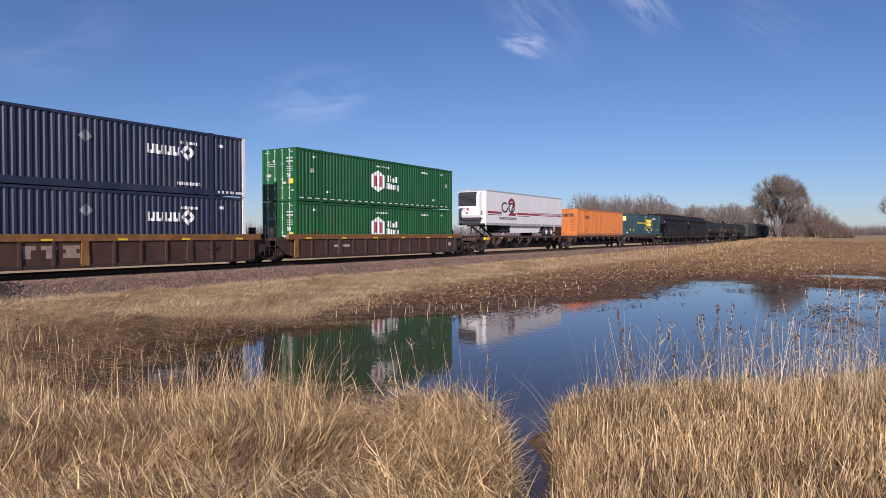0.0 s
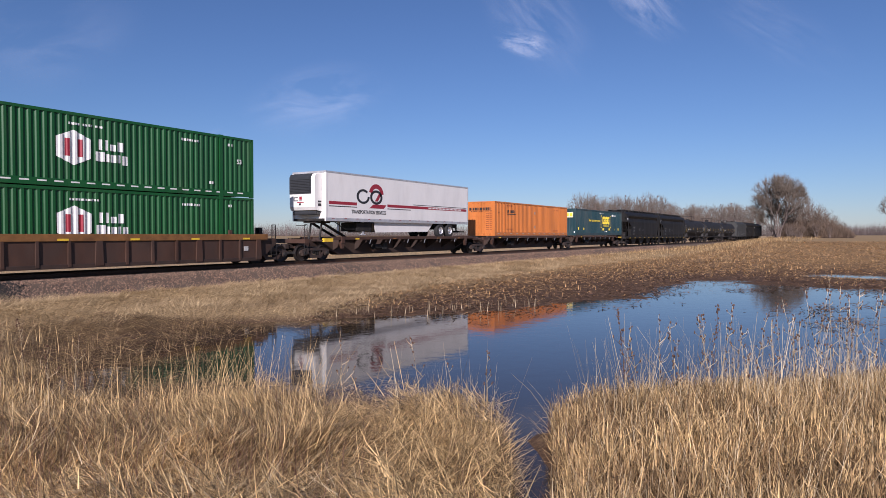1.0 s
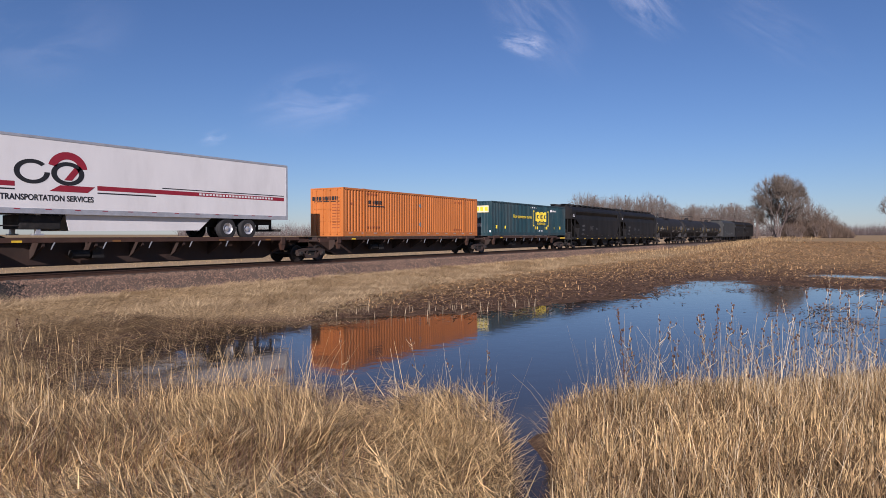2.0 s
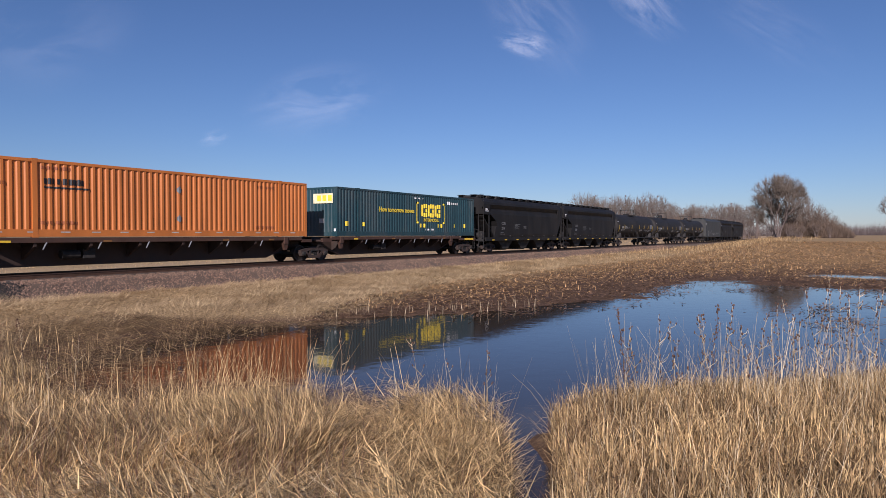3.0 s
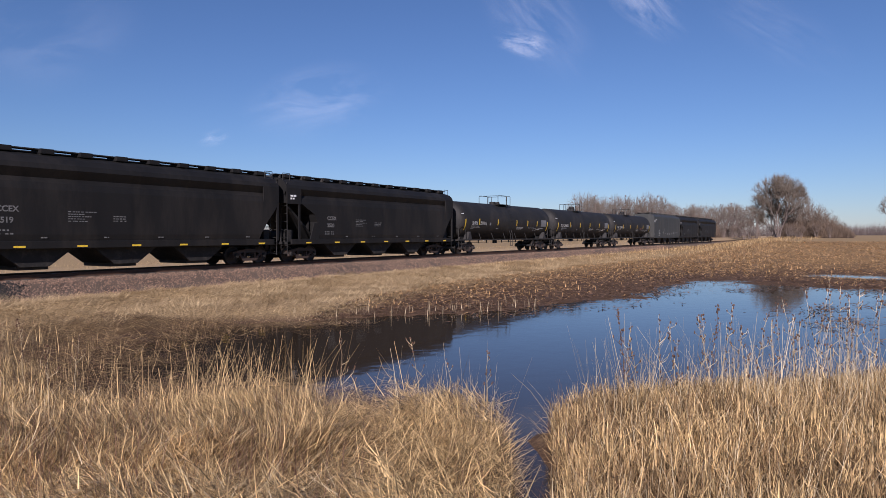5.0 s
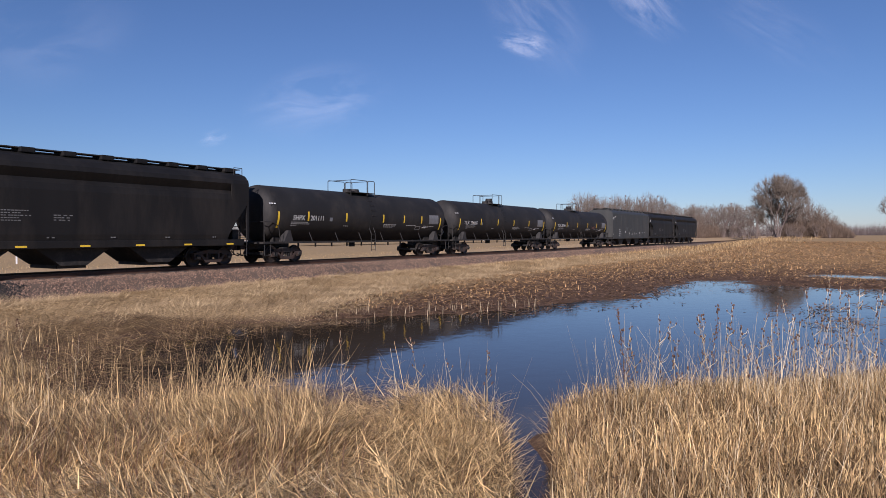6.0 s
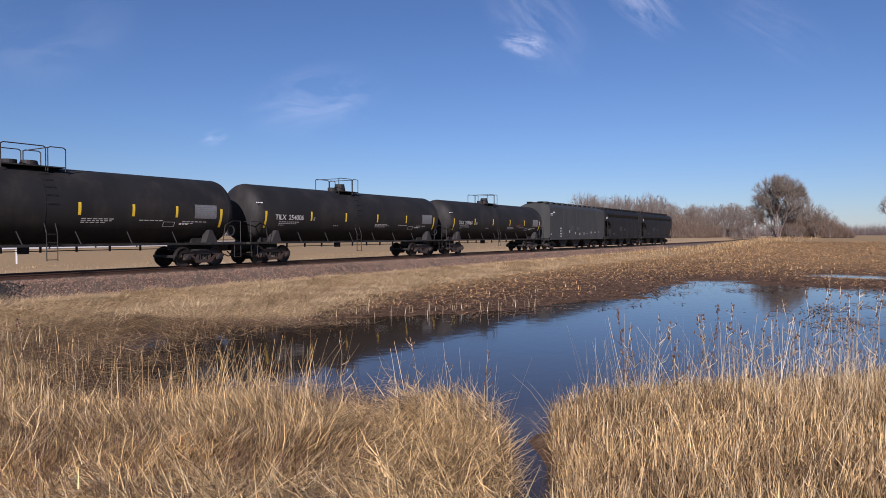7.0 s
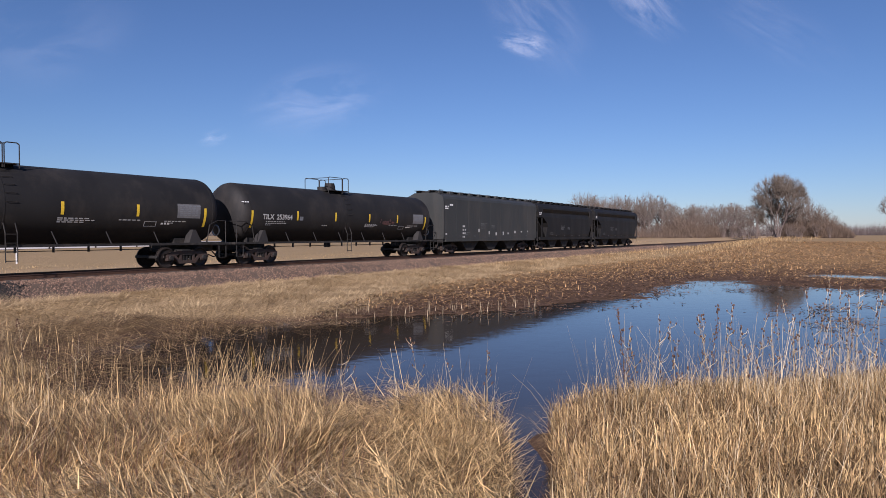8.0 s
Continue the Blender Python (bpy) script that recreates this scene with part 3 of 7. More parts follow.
def container(label, mat, x, z, end="doors", rail_mat=None):
    c = thing("shipping_container", label, "container", "intermodal containers on the train")
    rm = rail_mat or mat
    post = 1.98
    for s in (-1, 1):
        bm = bmesh.new()
        for a, b in ((0.16, post - 0.09), (post + 0.09, LC - post - 0.09), (LC - post + 0.09, LC - 0.12)):
            corrugated(bm, a, b, 0.30, HC - 0.11, WC - 0.012, WC - 0.09, s)
        part("side_wall", bm, mat, c)
        part("top_rail", boxes((0.1, LC - 0.1, s * WC - 0.06 if s > 0 else -WC, s * WC if s > 0 else -WC + 0.06, HC - 0.115, HC), bevel=0.008), rm, c)
        part("bottom_rail", boxes((0.1, LC - 0.1, min(s * (WC - 0.07), s * (WC - 0.004)), max(s * (WC - 0.07), s * (WC - 0.004)), 0.025, 0.30), bevel=0.008), rm, c)
        for x0 in (0.0, LC - 0.16):
            part("corner_post", boxes((x0, x0 + 0.16, min(s * (WC - 0.16), s * WC), max(s * (WC - 0.16), s * WC), 0.0, HC), bevel=0.012), rm, c)
        for x0 in (post, LC - post):
            bm = boxes((x0 - 0.09, x0 + 0.09, min(s * (WC - 0.1), s * (WC + 0.003)), max(s * (WC - 0.1), s * (WC + 0.003)), 0.0, HC + 0.004),
                       (x0 - 0.11, x0 + 0.11, min(s * (WC - 0.18), s * (WC + 0.006)), max(s * (WC - 0.18), s * (WC + 0.006)), HC - 0.12, HC + 0.02),
                       (x0 - 0.11, x0 + 0.11, min(s * (WC - 0.18), s * (WC + 0.006)), max(s * (WC - 0.18), s * (WC + 0.006)), 0.0, 0.12))
            part("lift_post", bm, rm, c)
    bm = bmesh.new()
    xs = np.arange(0.1, LC - 0.1, 0.35)
    for a in xs:
        box(bm, a, min(a + 0.33, LC - 0.1), -WC + 0.06, WC - 0.06, HC - 0.06, HC - 0.02 if int(a / 0.35) % 2 else HC - 0.035)
    part("roof", bm, mat, c)
    part("floor", boxes((0.1, LC - 0.1, -WC + 0.07, WC - 0.07, 0.12, 0.22)), M_UNDER, c)
    part("front_wall", boxes((LC - 0.10, LC - 0.03, -WC + 0.16, WC - 0.16, 0.1, HC - 0.05)), mat, c)
    if end == "doors":
        part("end_sill", boxes((0.015, 0.12, -WC + 0.16, WC - 0.16, 0.0, 0.118), bevel=0.006), rm, c)
        part("end_header", boxes((0.015, 0.12, -WC + 0.16, WC - 0.16, HC - 0.078, HC - 0.002), bevel=0.006), rm, c)
        for s in (-1, 1):
            bm = boxes((0.03, 0.08, min(0.01 * s, s * (WC - 0.165)), max(0.01 * s, s * (WC - 0.165)), 0.12, HC - 0.08))
            for z0, z1 in ((0.22, 0.78), (0.9, 1.5), (1.62, 2.2), (2.3, 2.72)):
                box(bm, 0.012, 0.03, min(0.08 * s, s * (WC - 0.24)), max(0.08 * s, s * (WC - 0.24)), z0, z1)
            door = part("door", bm, mat, c)
            bm = bmesh.new()
            for y in (0.28, 0.82):
                tube(bm, (-0.012, s * y, 0.1), (-0.012, s * y, HC - 0.06), 0.022, seg=8)
                box(bm, -0.03, 0.02, s * y - 0.05, s * y + 0.05, 1.15, 1.28)
                for z0 in (0.12, 0.7, 2.0, HC - 0.16):
                    box(bm, -0.03, 0.02, s * y - 0.06, s * y + 0.06, z0, z0 + 0.07)
            fine(part("locking_bars", bm, M_ALU if mat == M_GREEN else mat, door, "upright door locking bars"))
    else:
        bm = bmesh.new()
        corrugated(bm, -WC + 0.16, WC - 0.16, 0.25, HC - 0.12, 0.06, -0.02, 1)
        bmesh.ops.transform(bm, matrix=Matrix(((0, -1, 0, 0.075), (1, 0, 0, 0), (0, 0, 1, 0), (0, 0, 0, 1))), verts=bm.verts)
        part("end_wall", bm, mat, c)
        part("end_sill", boxes((0.02, 0.14, -WC + 0.16, WC - 0.16, 0.02, 0.25)), rm, c)
        part("end_header", boxes((0.02, 0.14, -WC + 0.16, WC - 0.16, HC - 0.12, HC)), rm, c)
    return mover(c, x, z)


def navy_container(x, z, upper):
    rnd = random.Random(3 if upper else 4)
    c = container("dark navy ribbed steel container with a white logo, double-stacked", M_NAVY, x, z)
    # plain white logo shapes: blocks and a diamond ring
    zl, X = 1.68, 10.85
    painted(c, "logo_block", M_MARK, [(X + 0.42 * k + a, X + 0.42 * k + b, zl + lo, zl + hi) for k in range(4) for a, b, lo, hi in ((0.0, 0.11, 0.0, 0.40), (0.11, 0.25, 0.0, 0.14), (0.25, 0.34, 0.0, 0.40))])
    cx, cz, r = X + 2.02, zl + 0.20, 0.38
    for sgn in (-1, 1):
        painted(c, "logo_diamond", M_MARK, [(cx - r, cx + r, (lambda q: cz + 0.16 - 0.16 * min(1, abs(q - cx) / 0.16) if sgn > 0 else cz - (r - abs(q - cx))),
                                              (lambda q: cz + (r - abs(q - cx)) if sgn > 0 else cz - 0.16 + 0.16 * min(1, abs(q - cx) / 0.16)))])
    painted(c, "diamond_placard", M_PLACARD, [(7.92, 8.48, lambda q: 2.06 - (0.28 - abs(q - 8.2)), lambda q: 2.06 + (0.28 - abs(q - 8.2)))])
    bars(c, M_MARK, 12.5, 2.24, 8, 0.08, 0.13, 0.04, rnd)
    bars(c, M_MARK, 12.3, 0.40, 10, 0.09, 0.15, 0.035, rnd)
    bars(c, M_MARK, 14.55, 2.30, 3, 0.08, 0.14, 0.03, rnd)
    part("corner_guard", boxes((LC - 0.17, LC + 0.008, -WC - 0.008, -WC + 0.17, 0.01, HC - 0.01)), M_MARK, c, "pale painted corner post")
    if upper:
        bars(c, M_MARK, 14.5, 0.13, 9, 0.12, 0.13, 0.04, rnd, ribbed=False)
    return c


def green_container(x, z, upper):
    rnd = random.Random(5 if upper else 6)
    c = container("bright green ribbed steel container with a white hexagon logo", M_GREEN, x, z)
    cx, cz = 7.2, 1.54
    R, W = 0.68, 0.66
    painted(c, "logo_hexagon", M_MARK, [(cx - W, cx + W, lambda q: cz - R + 0.3 * abs(q - cx) / W, lambda q: cz + R - 0.3 * abs(q - cx) / W)])
    painted(c, "logo_mark", M_RED, [(cx - 0.34, cx - 0.16, cz - 0.34, cz + 0.34), (cx + 0.16, cx + 0.34, cz - 0.34, cz + 0.34)], proud=0.008)
    X = cx + 0.86
    painted(c, "logo_block", M_MARK, [(X + 0.15, X + 0.27, cz + 0.02, cz + 0.44), (X + 0.40, X + 0.52, cz + 0.02, cz + 0.44), (X + 0.60, X + 0.84, cz + 0.02, cz + 0.28),
                                      (X + 0.92, X + 1.16, cz + 0.02, cz + 0.40), (X, X + 0.38, cz - 0.44, cz - 0.06), (X + 0.44, X + 0.56, cz - 0.44, cz - 0.12),
                                      (X + 0.62, X + 0.86, cz - 0.44, cz - 0.14), (X + 0.92, X + 1.06, cz - 0.44, cz - 0.12), (X + 1.12, X + 1.36, cz - 0.52, cz - 0.14)])
    bars(c, M_MARK, 7.0, 2.42, 10, 0.09, 0.09, 0.035, rnd)
    bars(c, M_MARK, 12.0, 2.40, 8, 0.09, 0.11, 0.035, rnd)
    for x0, z0 in ((1.1, 1.62), (15.1, 1.62)):
        lettering(c, "53", x0, -WC - 0.004, z0 if upper else 0.75, 0.30, M_MARK)
    for x0, z0 in ((1.35, 2.42), (14.6, 2.42), (2.45, 0.55), (13.5, 0.55)):
        bars(c, M_MARK, x0, z0, 2, 0.09, 0.13, 0.03, rnd)
    # pale reflective dashes on the bottom rail
    if upper:
        painted(c, "reflective_dashes", M_MARK, [(0.25 + 0.62 * k, 0.25 + 0.62 * k + 0.34, 0.17, 0.225) for k in range(25)], y=WC - 0.004, ribbed=False)
    # paint on the doors
    bm = bmesh.new()
    for y, z0, w, h in ((-1.05, 2.30, 0.55, 0.11), (-1.05, 2.12, 0.55, 0.11), (-1.02, 1.86, 0.5, 0.06), (-1.02, 1.74, 0.5, 0.06), (-1.02, 1.62, 0.5, 0.06), (-0.55, 0.95, 0.34, 0.16), (-1.10, 0.55, 0.18, 0.10),
                        (-1.06, 2.66, 0.30, 0.05), (0.72, 2.66, 0.40, 0.05), (0.35, 2.02, 0.5, 0.05), (0.35, 1.92, 0.5, 0.05), (0.30, 2.15, 0.18, 0.2), (0.70, 2.15, 0.2, 0.08), (0.6, 1.35, 0.4, 0.22)):
        box(bm, -0.004, 0.011, y, y + w * 0.85, z0, z0 + h * 0.7)
    fine(part("door_marking", bm, M_DULLMARK, c))
    part("door_placard", boxes((-0.005, 0.011, -1.08, -0.74, 0.95, 1.22)), M_YELLOW, c, "yellow and white placard")
    o = lettering(c, "53", 0, 0, 0, 0.28, M_MARK)
    o.matrix_basis = Matrix(((0, 0, -1, -0.004), (-1, 0, 0, -0.62), (0, 1, 0, 1.32), (0, 0, 0, 1)))
    return c


def orange_container(x, z):
    rnd = random.Random(7)
    c = container("weathered orange ribbed steel container on a spine car", M_ORANGE, x, z)
    bars(c, M_BLACK, 2.3, 2.0, 9, 0.16, 0.24, 0.03, rnd, name="logo_block")
    painted(c, "logo_underline", M_BLACK, [(2.3, 4.05, 1.84, 1.91)])
    worn = surface("worn_orange_stencil", (0.30, 0.085, 0.025, 1), 0.6, vary=0.3, scale=9, bump=0)
    for z0 in (1.92, 0.64):
        painted(c, "hazard_placard", M_PLACARD, [(7.98, 8.24, lambda q, z=z0: z + 0.12 * abs(q - 8.11) / 0.13, lambda q, z=z0: z + 0.34 - 0.12 * abs(q - 8.11) / 0.13)])
    for x0, z0, k in ((2.2, 2.55, 7), (2.2, 0.50, 8), (12.6, 2.45, 7), (12.5, 0.42, 8), (0.7, 1.9, 2)):
        bars(c, worn, x0, z0, k, 0.12, 0.13, 0.05, rnd)
    painted(c, "reflective_dashes", M_DULLMARK, [(0.5 + 1.2 * k, 0.5 + 1.2 * k + 0.36, 0.18, 0.22) for k in range(13)], y=WC - 0.004, ribbed=False)
    bm = bmesh.new()
    for k in range(8):
        box(bm, -0.004, 0.011, 0.95 - 0.26 * k, 0.95 - 0.26 * k + 0.2, 2.15, 2.38)
    box(bm, -0.004, 0.011, -1.0, 1.0, 2.06, 2.11)
    part("door_logo", bm, M_BLACK, c)
    bm = bmesh.new()
    for k in range(9):
        box(bm, -0.004, 0.011, -1.0, -0.45, 0.5 + 0.17 * k, 0.5 + 0.17 * k + 0.05)
    fine(part("door_marking", bm, worn, c))
    return c


def teal_container(x, z):
    rnd = random.Random(8)
    c = container("dark teal ribbed steel container with yellow lettering", M_TEAL, x, z, end="wall")
    X, z0 = 8.72, 1.32
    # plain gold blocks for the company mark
    painted(c, "logo_block", M_LOGOY, [(X + 0.90 * k + 1.14 * a, X + 0.90 * k + 1.14 * b, z0 + 1.12 * lo, z0 + 1.12 * hi) for k in range(3) for a, b, lo, hi in ((0.0, 0.24, 0.06, 0.76), (0.24, 0.66, 0.56, 0.82), (0.24, 0.66, 0.0, 0.26), (0.42, 0.66, 0.3, 0.5))])
    lettering(c, "INTERMODAL", X + 0.33, -WC - 0.002, z0 - 0.30, 0.30, M_LOGOY, 1.05)
    painted(c, "bracket_mark", M_LOGOY, [(8.2, 8.3, 0.95, 2.35), (8.2, 8.5, 2.23, 2.35), (8.2, 8.5, 0.88, 1.0), (11.8, 11.9, 0.95, 2.35), (11.6, 11.9, 2.23, 2.35), (11.6, 11.9, 0.88, 1.0)])
    painted(c, "square_mark", M_LOGOY, [(8.6, 8.84, 0.60, 0.86), (9.02, 9.26, 0.60, 0.86), (10.85, 11.08, 0.60, 0.86), (11.25, 11.48, 0.60, 0.86),
                                         (0.75, 1.05, 0.62, 0.90), (2.35, 2.55, 0.62, 0.86), (13.1, 13.3, 0.62, 0.86), (14.5, 14.78, 0.62, 0.9)])
    lettering(c, "How tomorrow moves", 4.0, -WC - 0.002, 1.58, 0.42, M_LOGOY, 0.98)
    bars(c, M_MARK, 7.6, 2.55, 6, 0.09, 0.10, 0.10, rnd)
    bars(c, M_MARK, 9.3, 0.40, 6, 0.10, 0.12, 0.10, rnd)
    painted(c, "white_plate", M_MARK, [(12.2, 12.55, 2.30, 2.52)])
    bars(c, M_DULLMARK, 12.75, 2.32, 6, 0.10, 0.16, 0.04, rnd)
    part("end_sign", boxes((-0.012, 0.014, -0.98, 0.55, 1.95, 2.52)), surface("sign_cream_yellow", (0.72, 0.66, 0.42, 1), 0.4, vary=0.25, scale=3, bump=0), c, "bright cream yellow sign panel")
    part("end_sign_block", boxes(*[(-0.016, -0.012, 0.35 - 0.42 * k, 0.35 - 0.42 * k + 0.30 - 0.0, 2.08, 2.42) for k in range(1, 4)]), M_LOGOY, c)
    part("end_plate", boxes((0.0, 0.014, -0.28, 0.10, 0.78, 1.05)), M_DULLMARK, c, "grey data plate")
    part("end_plate", boxes((-0.004, 0.011, -1.2, -1.06, 0.3, 0.46)), M_MARK, c)
    return c


def well_car():
    car = thing("well_car", "brown articulated well car with ochre top sills carrying stacked containers", "railcar", GROUP)
    X0 = 4.6
    trucks = (0.0, 19.7, 39.0)
    rnd = random.Random(2)
    for u, (a, b) in enumerate(((1.15, 18.45), (20.95, 38.0))):
        side_b0, side_b1 = a + 0.2, b - 0.2
        for s in (-1, 1):
            y0, y1 = (-1.5, -1.36) if s < 0 else (1.36, 1.5)
            # deep side sheet with a lip, ribs outside, ochre top sill
            part("well_side", boxes((side_b0, side_b1, y0 + 0.03, y1 - 0.03, 0.22, 1.26)), M_BROWN, car)
            bm = boxes((a - 0.3, b + 0.3, y0 - 0.03, y1 + 0.03, 1.24, 1.52), bevel=0.02)
            part("top_sill", bm, M_SILL, car, "ochre brown top sill")
            part("bottom_sill", boxes((side_b0, side_b1, y0 - 0.02, y1 + 0.02, 0.20, 0.36), bevel=0.01), M_SPINE, car)
            n = 14
            for k in range(n + 1):
                x = side_b0 + 0.1 + (side_b1 - side_b0 - 0.2) * k / n
                wide = 0.17 if k in (0, 3, 7, 11, n) else 0.06
                yy = (-1.545, -1.46) if s < 0 else (1.46, 1.545)
                bm = bmesh.new()
                prism(bm, [(x - wide, 0.27), (x + wide, 0.27), (x + wide * 0.75, 1.25), (x - wide * 0.75, 1.25)], "y", *yy)
                part("side_rib", bm, M_SILL if (u, k) in ((0, 7), (1, 0)) else M_BROWN, car)
            for k in range(6):
                x = side_b0 + 0.8 + (side_b1 - side_b0 - 1.9) * k / 5
                if s < 0:
                    part("reflector", boxes((x, x + 0.42, -1.537, -1.53, 1.26, 1.34)), M_YELLOW, car)
            for x in (a + 2.0, b - 2.0):
                part("guide_post", boxes((x - 0.10, x + 0.10, y0 + 0.02, y1 - 0.02, 1.5, 1.72), bevel=0.03), M_BROWN, car)
        part("well_floor", boxes((side_b0, side_b1, -1.38, 1.38, 0.20, 0.30), (side_b0 + 0.5, side_b1 - 0.5, -0.5, 0.5, 0.30, 0.38)), M_UNDER, car)
        for e, s in ((a, -1), (b, 1)):
            bm = bmesh.new()
            box(bm, min(e, e + s * 1.0), max(e, e + s * 1.0), -1.35, 1.35, 1.18, 1.30)
            box(bm, min(e - s * 0.3, e), max(e - s * 0.3, e), -1.36, 1.36, 0.36, 1.22)
            box(bm, min(e, e + s * 1.25), max(e, e + s * 1.25), -0.35, 0.35, 0.82, 1.2)
            part("end_platform", bm, M_BROWN, car)
            bm = bmesh.new()
            prism(bm, [(e, 1.18), (e + s * 1.0, 1.18), (e + s * 1.0, 0.98), (e + s * 0.25, 0.42), (e, 0.42)], "y", -1.34, -1.26)
            part("end_gusset", bm, M_SPINE, car)
            part("brake_stand", boxes((e + s * 0.55 - 0.12, e + s * 0.55 + 0.12, -0.75, -0.45, 1.30, 1.86), bevel=0.03), M_UNDER, car)
            for y in (-1.33, 1.33):
                bm = bmesh.new()
                pipe(bm, [(e + s * 0.75, y, 1.2), (e + s * 0.75, y, 2.0), (e + s * 0.98, y, 2.0), (e + s * 0.98, y, 1.2)], 0.018)
                for z in (0.45, 0.75):
                    tube(bm, (e + s * 0.70, y, z), (e + s * 1.05, y, z), 0.016, seg=6)
                pipe(bm, [(e + s * 0.70, y, 1.2), (e + s * 0.70, y, 0.45)], 0.016)
                pipe(bm, [(e + s * 1.05, y, 1.2), (e + s * 1.05, y, 0.45)], 0.016)
                part("grab_iron", bm, M_UNDER, car)
    # faded white blocks of the owner's mark, and a dark cable clip
    X = 7.38
    rows = [(X, X + 0.62, 0.92, 1.08), (X + 0.18, X + 0.44, 0.60, 0.92), (X + 0.8, X + 1.42, 0.92, 1.08), (X + 0.98, X + 1.24, 0.60, 0.92),
            (X + 1.6, X + 2.25, 0.60, 0.78), (X + 1.72, X + 2.1, 0.78, 0.94), (X + 1.6, X + 2.25, 0.94, 1.08)]
    part("owner_mark", boxes(*[(a, b, -1.475, -1.468, c, d) for a, b, c, d in rows]), surface("faded_brown_mark", (0.26, 0.19, 0.15, 1), 0.7, vary=0.3, scale=6, bump=0), car)
    for x in (24.3, 25.0):
        part("number_bars", boxes(*[(x + 0.17 * k, x + 0.17 * k + 0.11, -1.475, -1.468, 0.78, 0.92) for k in range(4)]), M_DULLMARK, car)
    bm = bmesh.new()
    pipe(bm, [(15.4, -1.49, 0.92), (15.6, -1.5, 0.82), (16.0, -1.5, 0.80), (16.2, -1.49, 0.95)], 0.025)
    part("cable", bm, M_UNDER, car)
    part("control_box", boxes((36.8, 37.05, -1.50, -1.46, 0.70, 0.92)), M_DULLMARK, car)
    for x in trucks:
        add_truck(car, x)
    for x, s in ((-0.9, -1), (39.75, 1)):
        coupler(car, x, s)
    return mover(car, X0)


def spine_car():
    car = thing("spine_car", "dark brown articulated spine car with low open platforms", "railcar", GROUP)
    X0 = 46.9
    trucks = (0.0, 18.8, 38.2, 55.0)
    rnd = random.Random(9)
    for a, b in zip(trucks[:-1], trucks[1:]):
        # centre sill, fish-bellied
        bm = bmesh.new()
        prism(bm, [(a - 0.5, 0.78), (a - 0.5, 1.18), (a + 1.2, 1.18), (a + 1.25, 1.33), (b - 1.25, 1.33), (b - 1.2, 1.18), (b + 0.5, 1.18), (b + 0.5, 0.78), (b - 1.5, 0.72), (b - 2.9, 0.27), (a + 2.9, 0.27), (a + 1.5, 0.72)], "y", -0.33, 0.33)
        part("centre_sill", bm, M_SPINE, car)
        for k, x in enumerate(np.linspace(a + 2.3, b - 2.3, 8)):
            bm = bmesh.new()
            prism(bm, [(-1.25, 1.05), (-1.25, 1.30), (1.25, 1.30), (1.25, 1.05), (0.33, 0.55), (-0.33, 0.55)], "x", x - 0.05, x + 0.05)
            part("crossbearer", bm, M_SPINE, car)
            if 0 < k < 7:
                part("hook", tube(bmesh.new(), (x + 0.40, -1.28, 1.20), (x + 0.26, -1.28, 0.93), 0.035, 0.022, seg=6), M_PLACARD, car)
        for s in (-1, 1):
            y0, y1 = (-1.30, -1.14) if s < 0 else (1.14, 1.30)
            part("side_sill", boxes((a + 1.2, b - 1.2, y0, y1, 1.19, 1.375), bevel=0.015), M_BROWN, car)
            for x in (a + 2.05, b - 2.4):
                bm = bmesh.new()
                box(bm, x - 0.14, x + 0.14, y0 - 0.04, y1 + 0.04, 1.0, 1.38, bevel=0.02)
                prism(bm, [(x - 0.18, 1.05), (x + 0.18, 1.05), (x + 0.07, 0.68), (x - 0.07, 0.68)], "y", y0, y1)
                part("container_pedestal", bm, M_BROWN, car)
            for x in (a + 3.2, a + 7.0, b - 6.5, b - 3.6):
                if s < 0:
                    part("reflector", boxes((x, x + 0.36, -1.306, -1.30, 1.20, 1.28)), M_YELLOW if (x - a) < 4 else M_SILL, car)
            part("end_sill", boxes((a + 0.45, a + 1.2, y0, y1 + 0.0, 1.08, 1.28)), M_YELLOW if s < 0 and a == 0 else M_BROWN, car)
            part("end_sill", boxes((b - 1.2, b - 0.45, y0, y1, 1.08, 1.24)), M_BROWN, car)
            if b > 50:
                part("end_sill", boxes((b - 0.45, b + 0.9, y0, y1, 1.08, 1.22)), M_SPINE if s > 0 else M_YELLOW, car)
        for x in (a + 0.45, b - 1.1):
            part("end_platform", boxes((x, x + 0.65, -1.2, 1.2, 1.1, 1.2), bevel=0.012), M_SPINE, car)
        bm = bmesh.new()
        tube(bm, (a + 5.6, -0.75, 0.72), (a + 6.3, -0.75, 0.72), 0.17, seg=14)
        box(bm, a + 6.4, a + 6.9, -0.9, -0.5, 0.55, 0.95, bevel=0.03)
        part("brake_gear", bm, M_UNDER, car)
    # trailer runway on the first platform and the hitch that holds its nose
    part("trailer_runway", boxes((10.2, 18.0, -1.29, -0.6, 1.22, 1.268), (10.2, 18.0, 0.6, 1.29, 1.22, 1.268)), M_SPINE, car)
    bm = bmesh.new()
    for y in (-0.42, 0.42):
        tube(bm, (1.2, y, 2.2), (3.6, y, 1.22), 0.085, seg=8)
        tube(bm, (1.2, y, 2.2), (1.0, y, 1.22), 0.06, seg=8)
    box(bm, 0.7, 1.8, -0.55, 0.55, 2.16, 2.25)
    part("trailer_hitch", bm, M_UNDER, car)
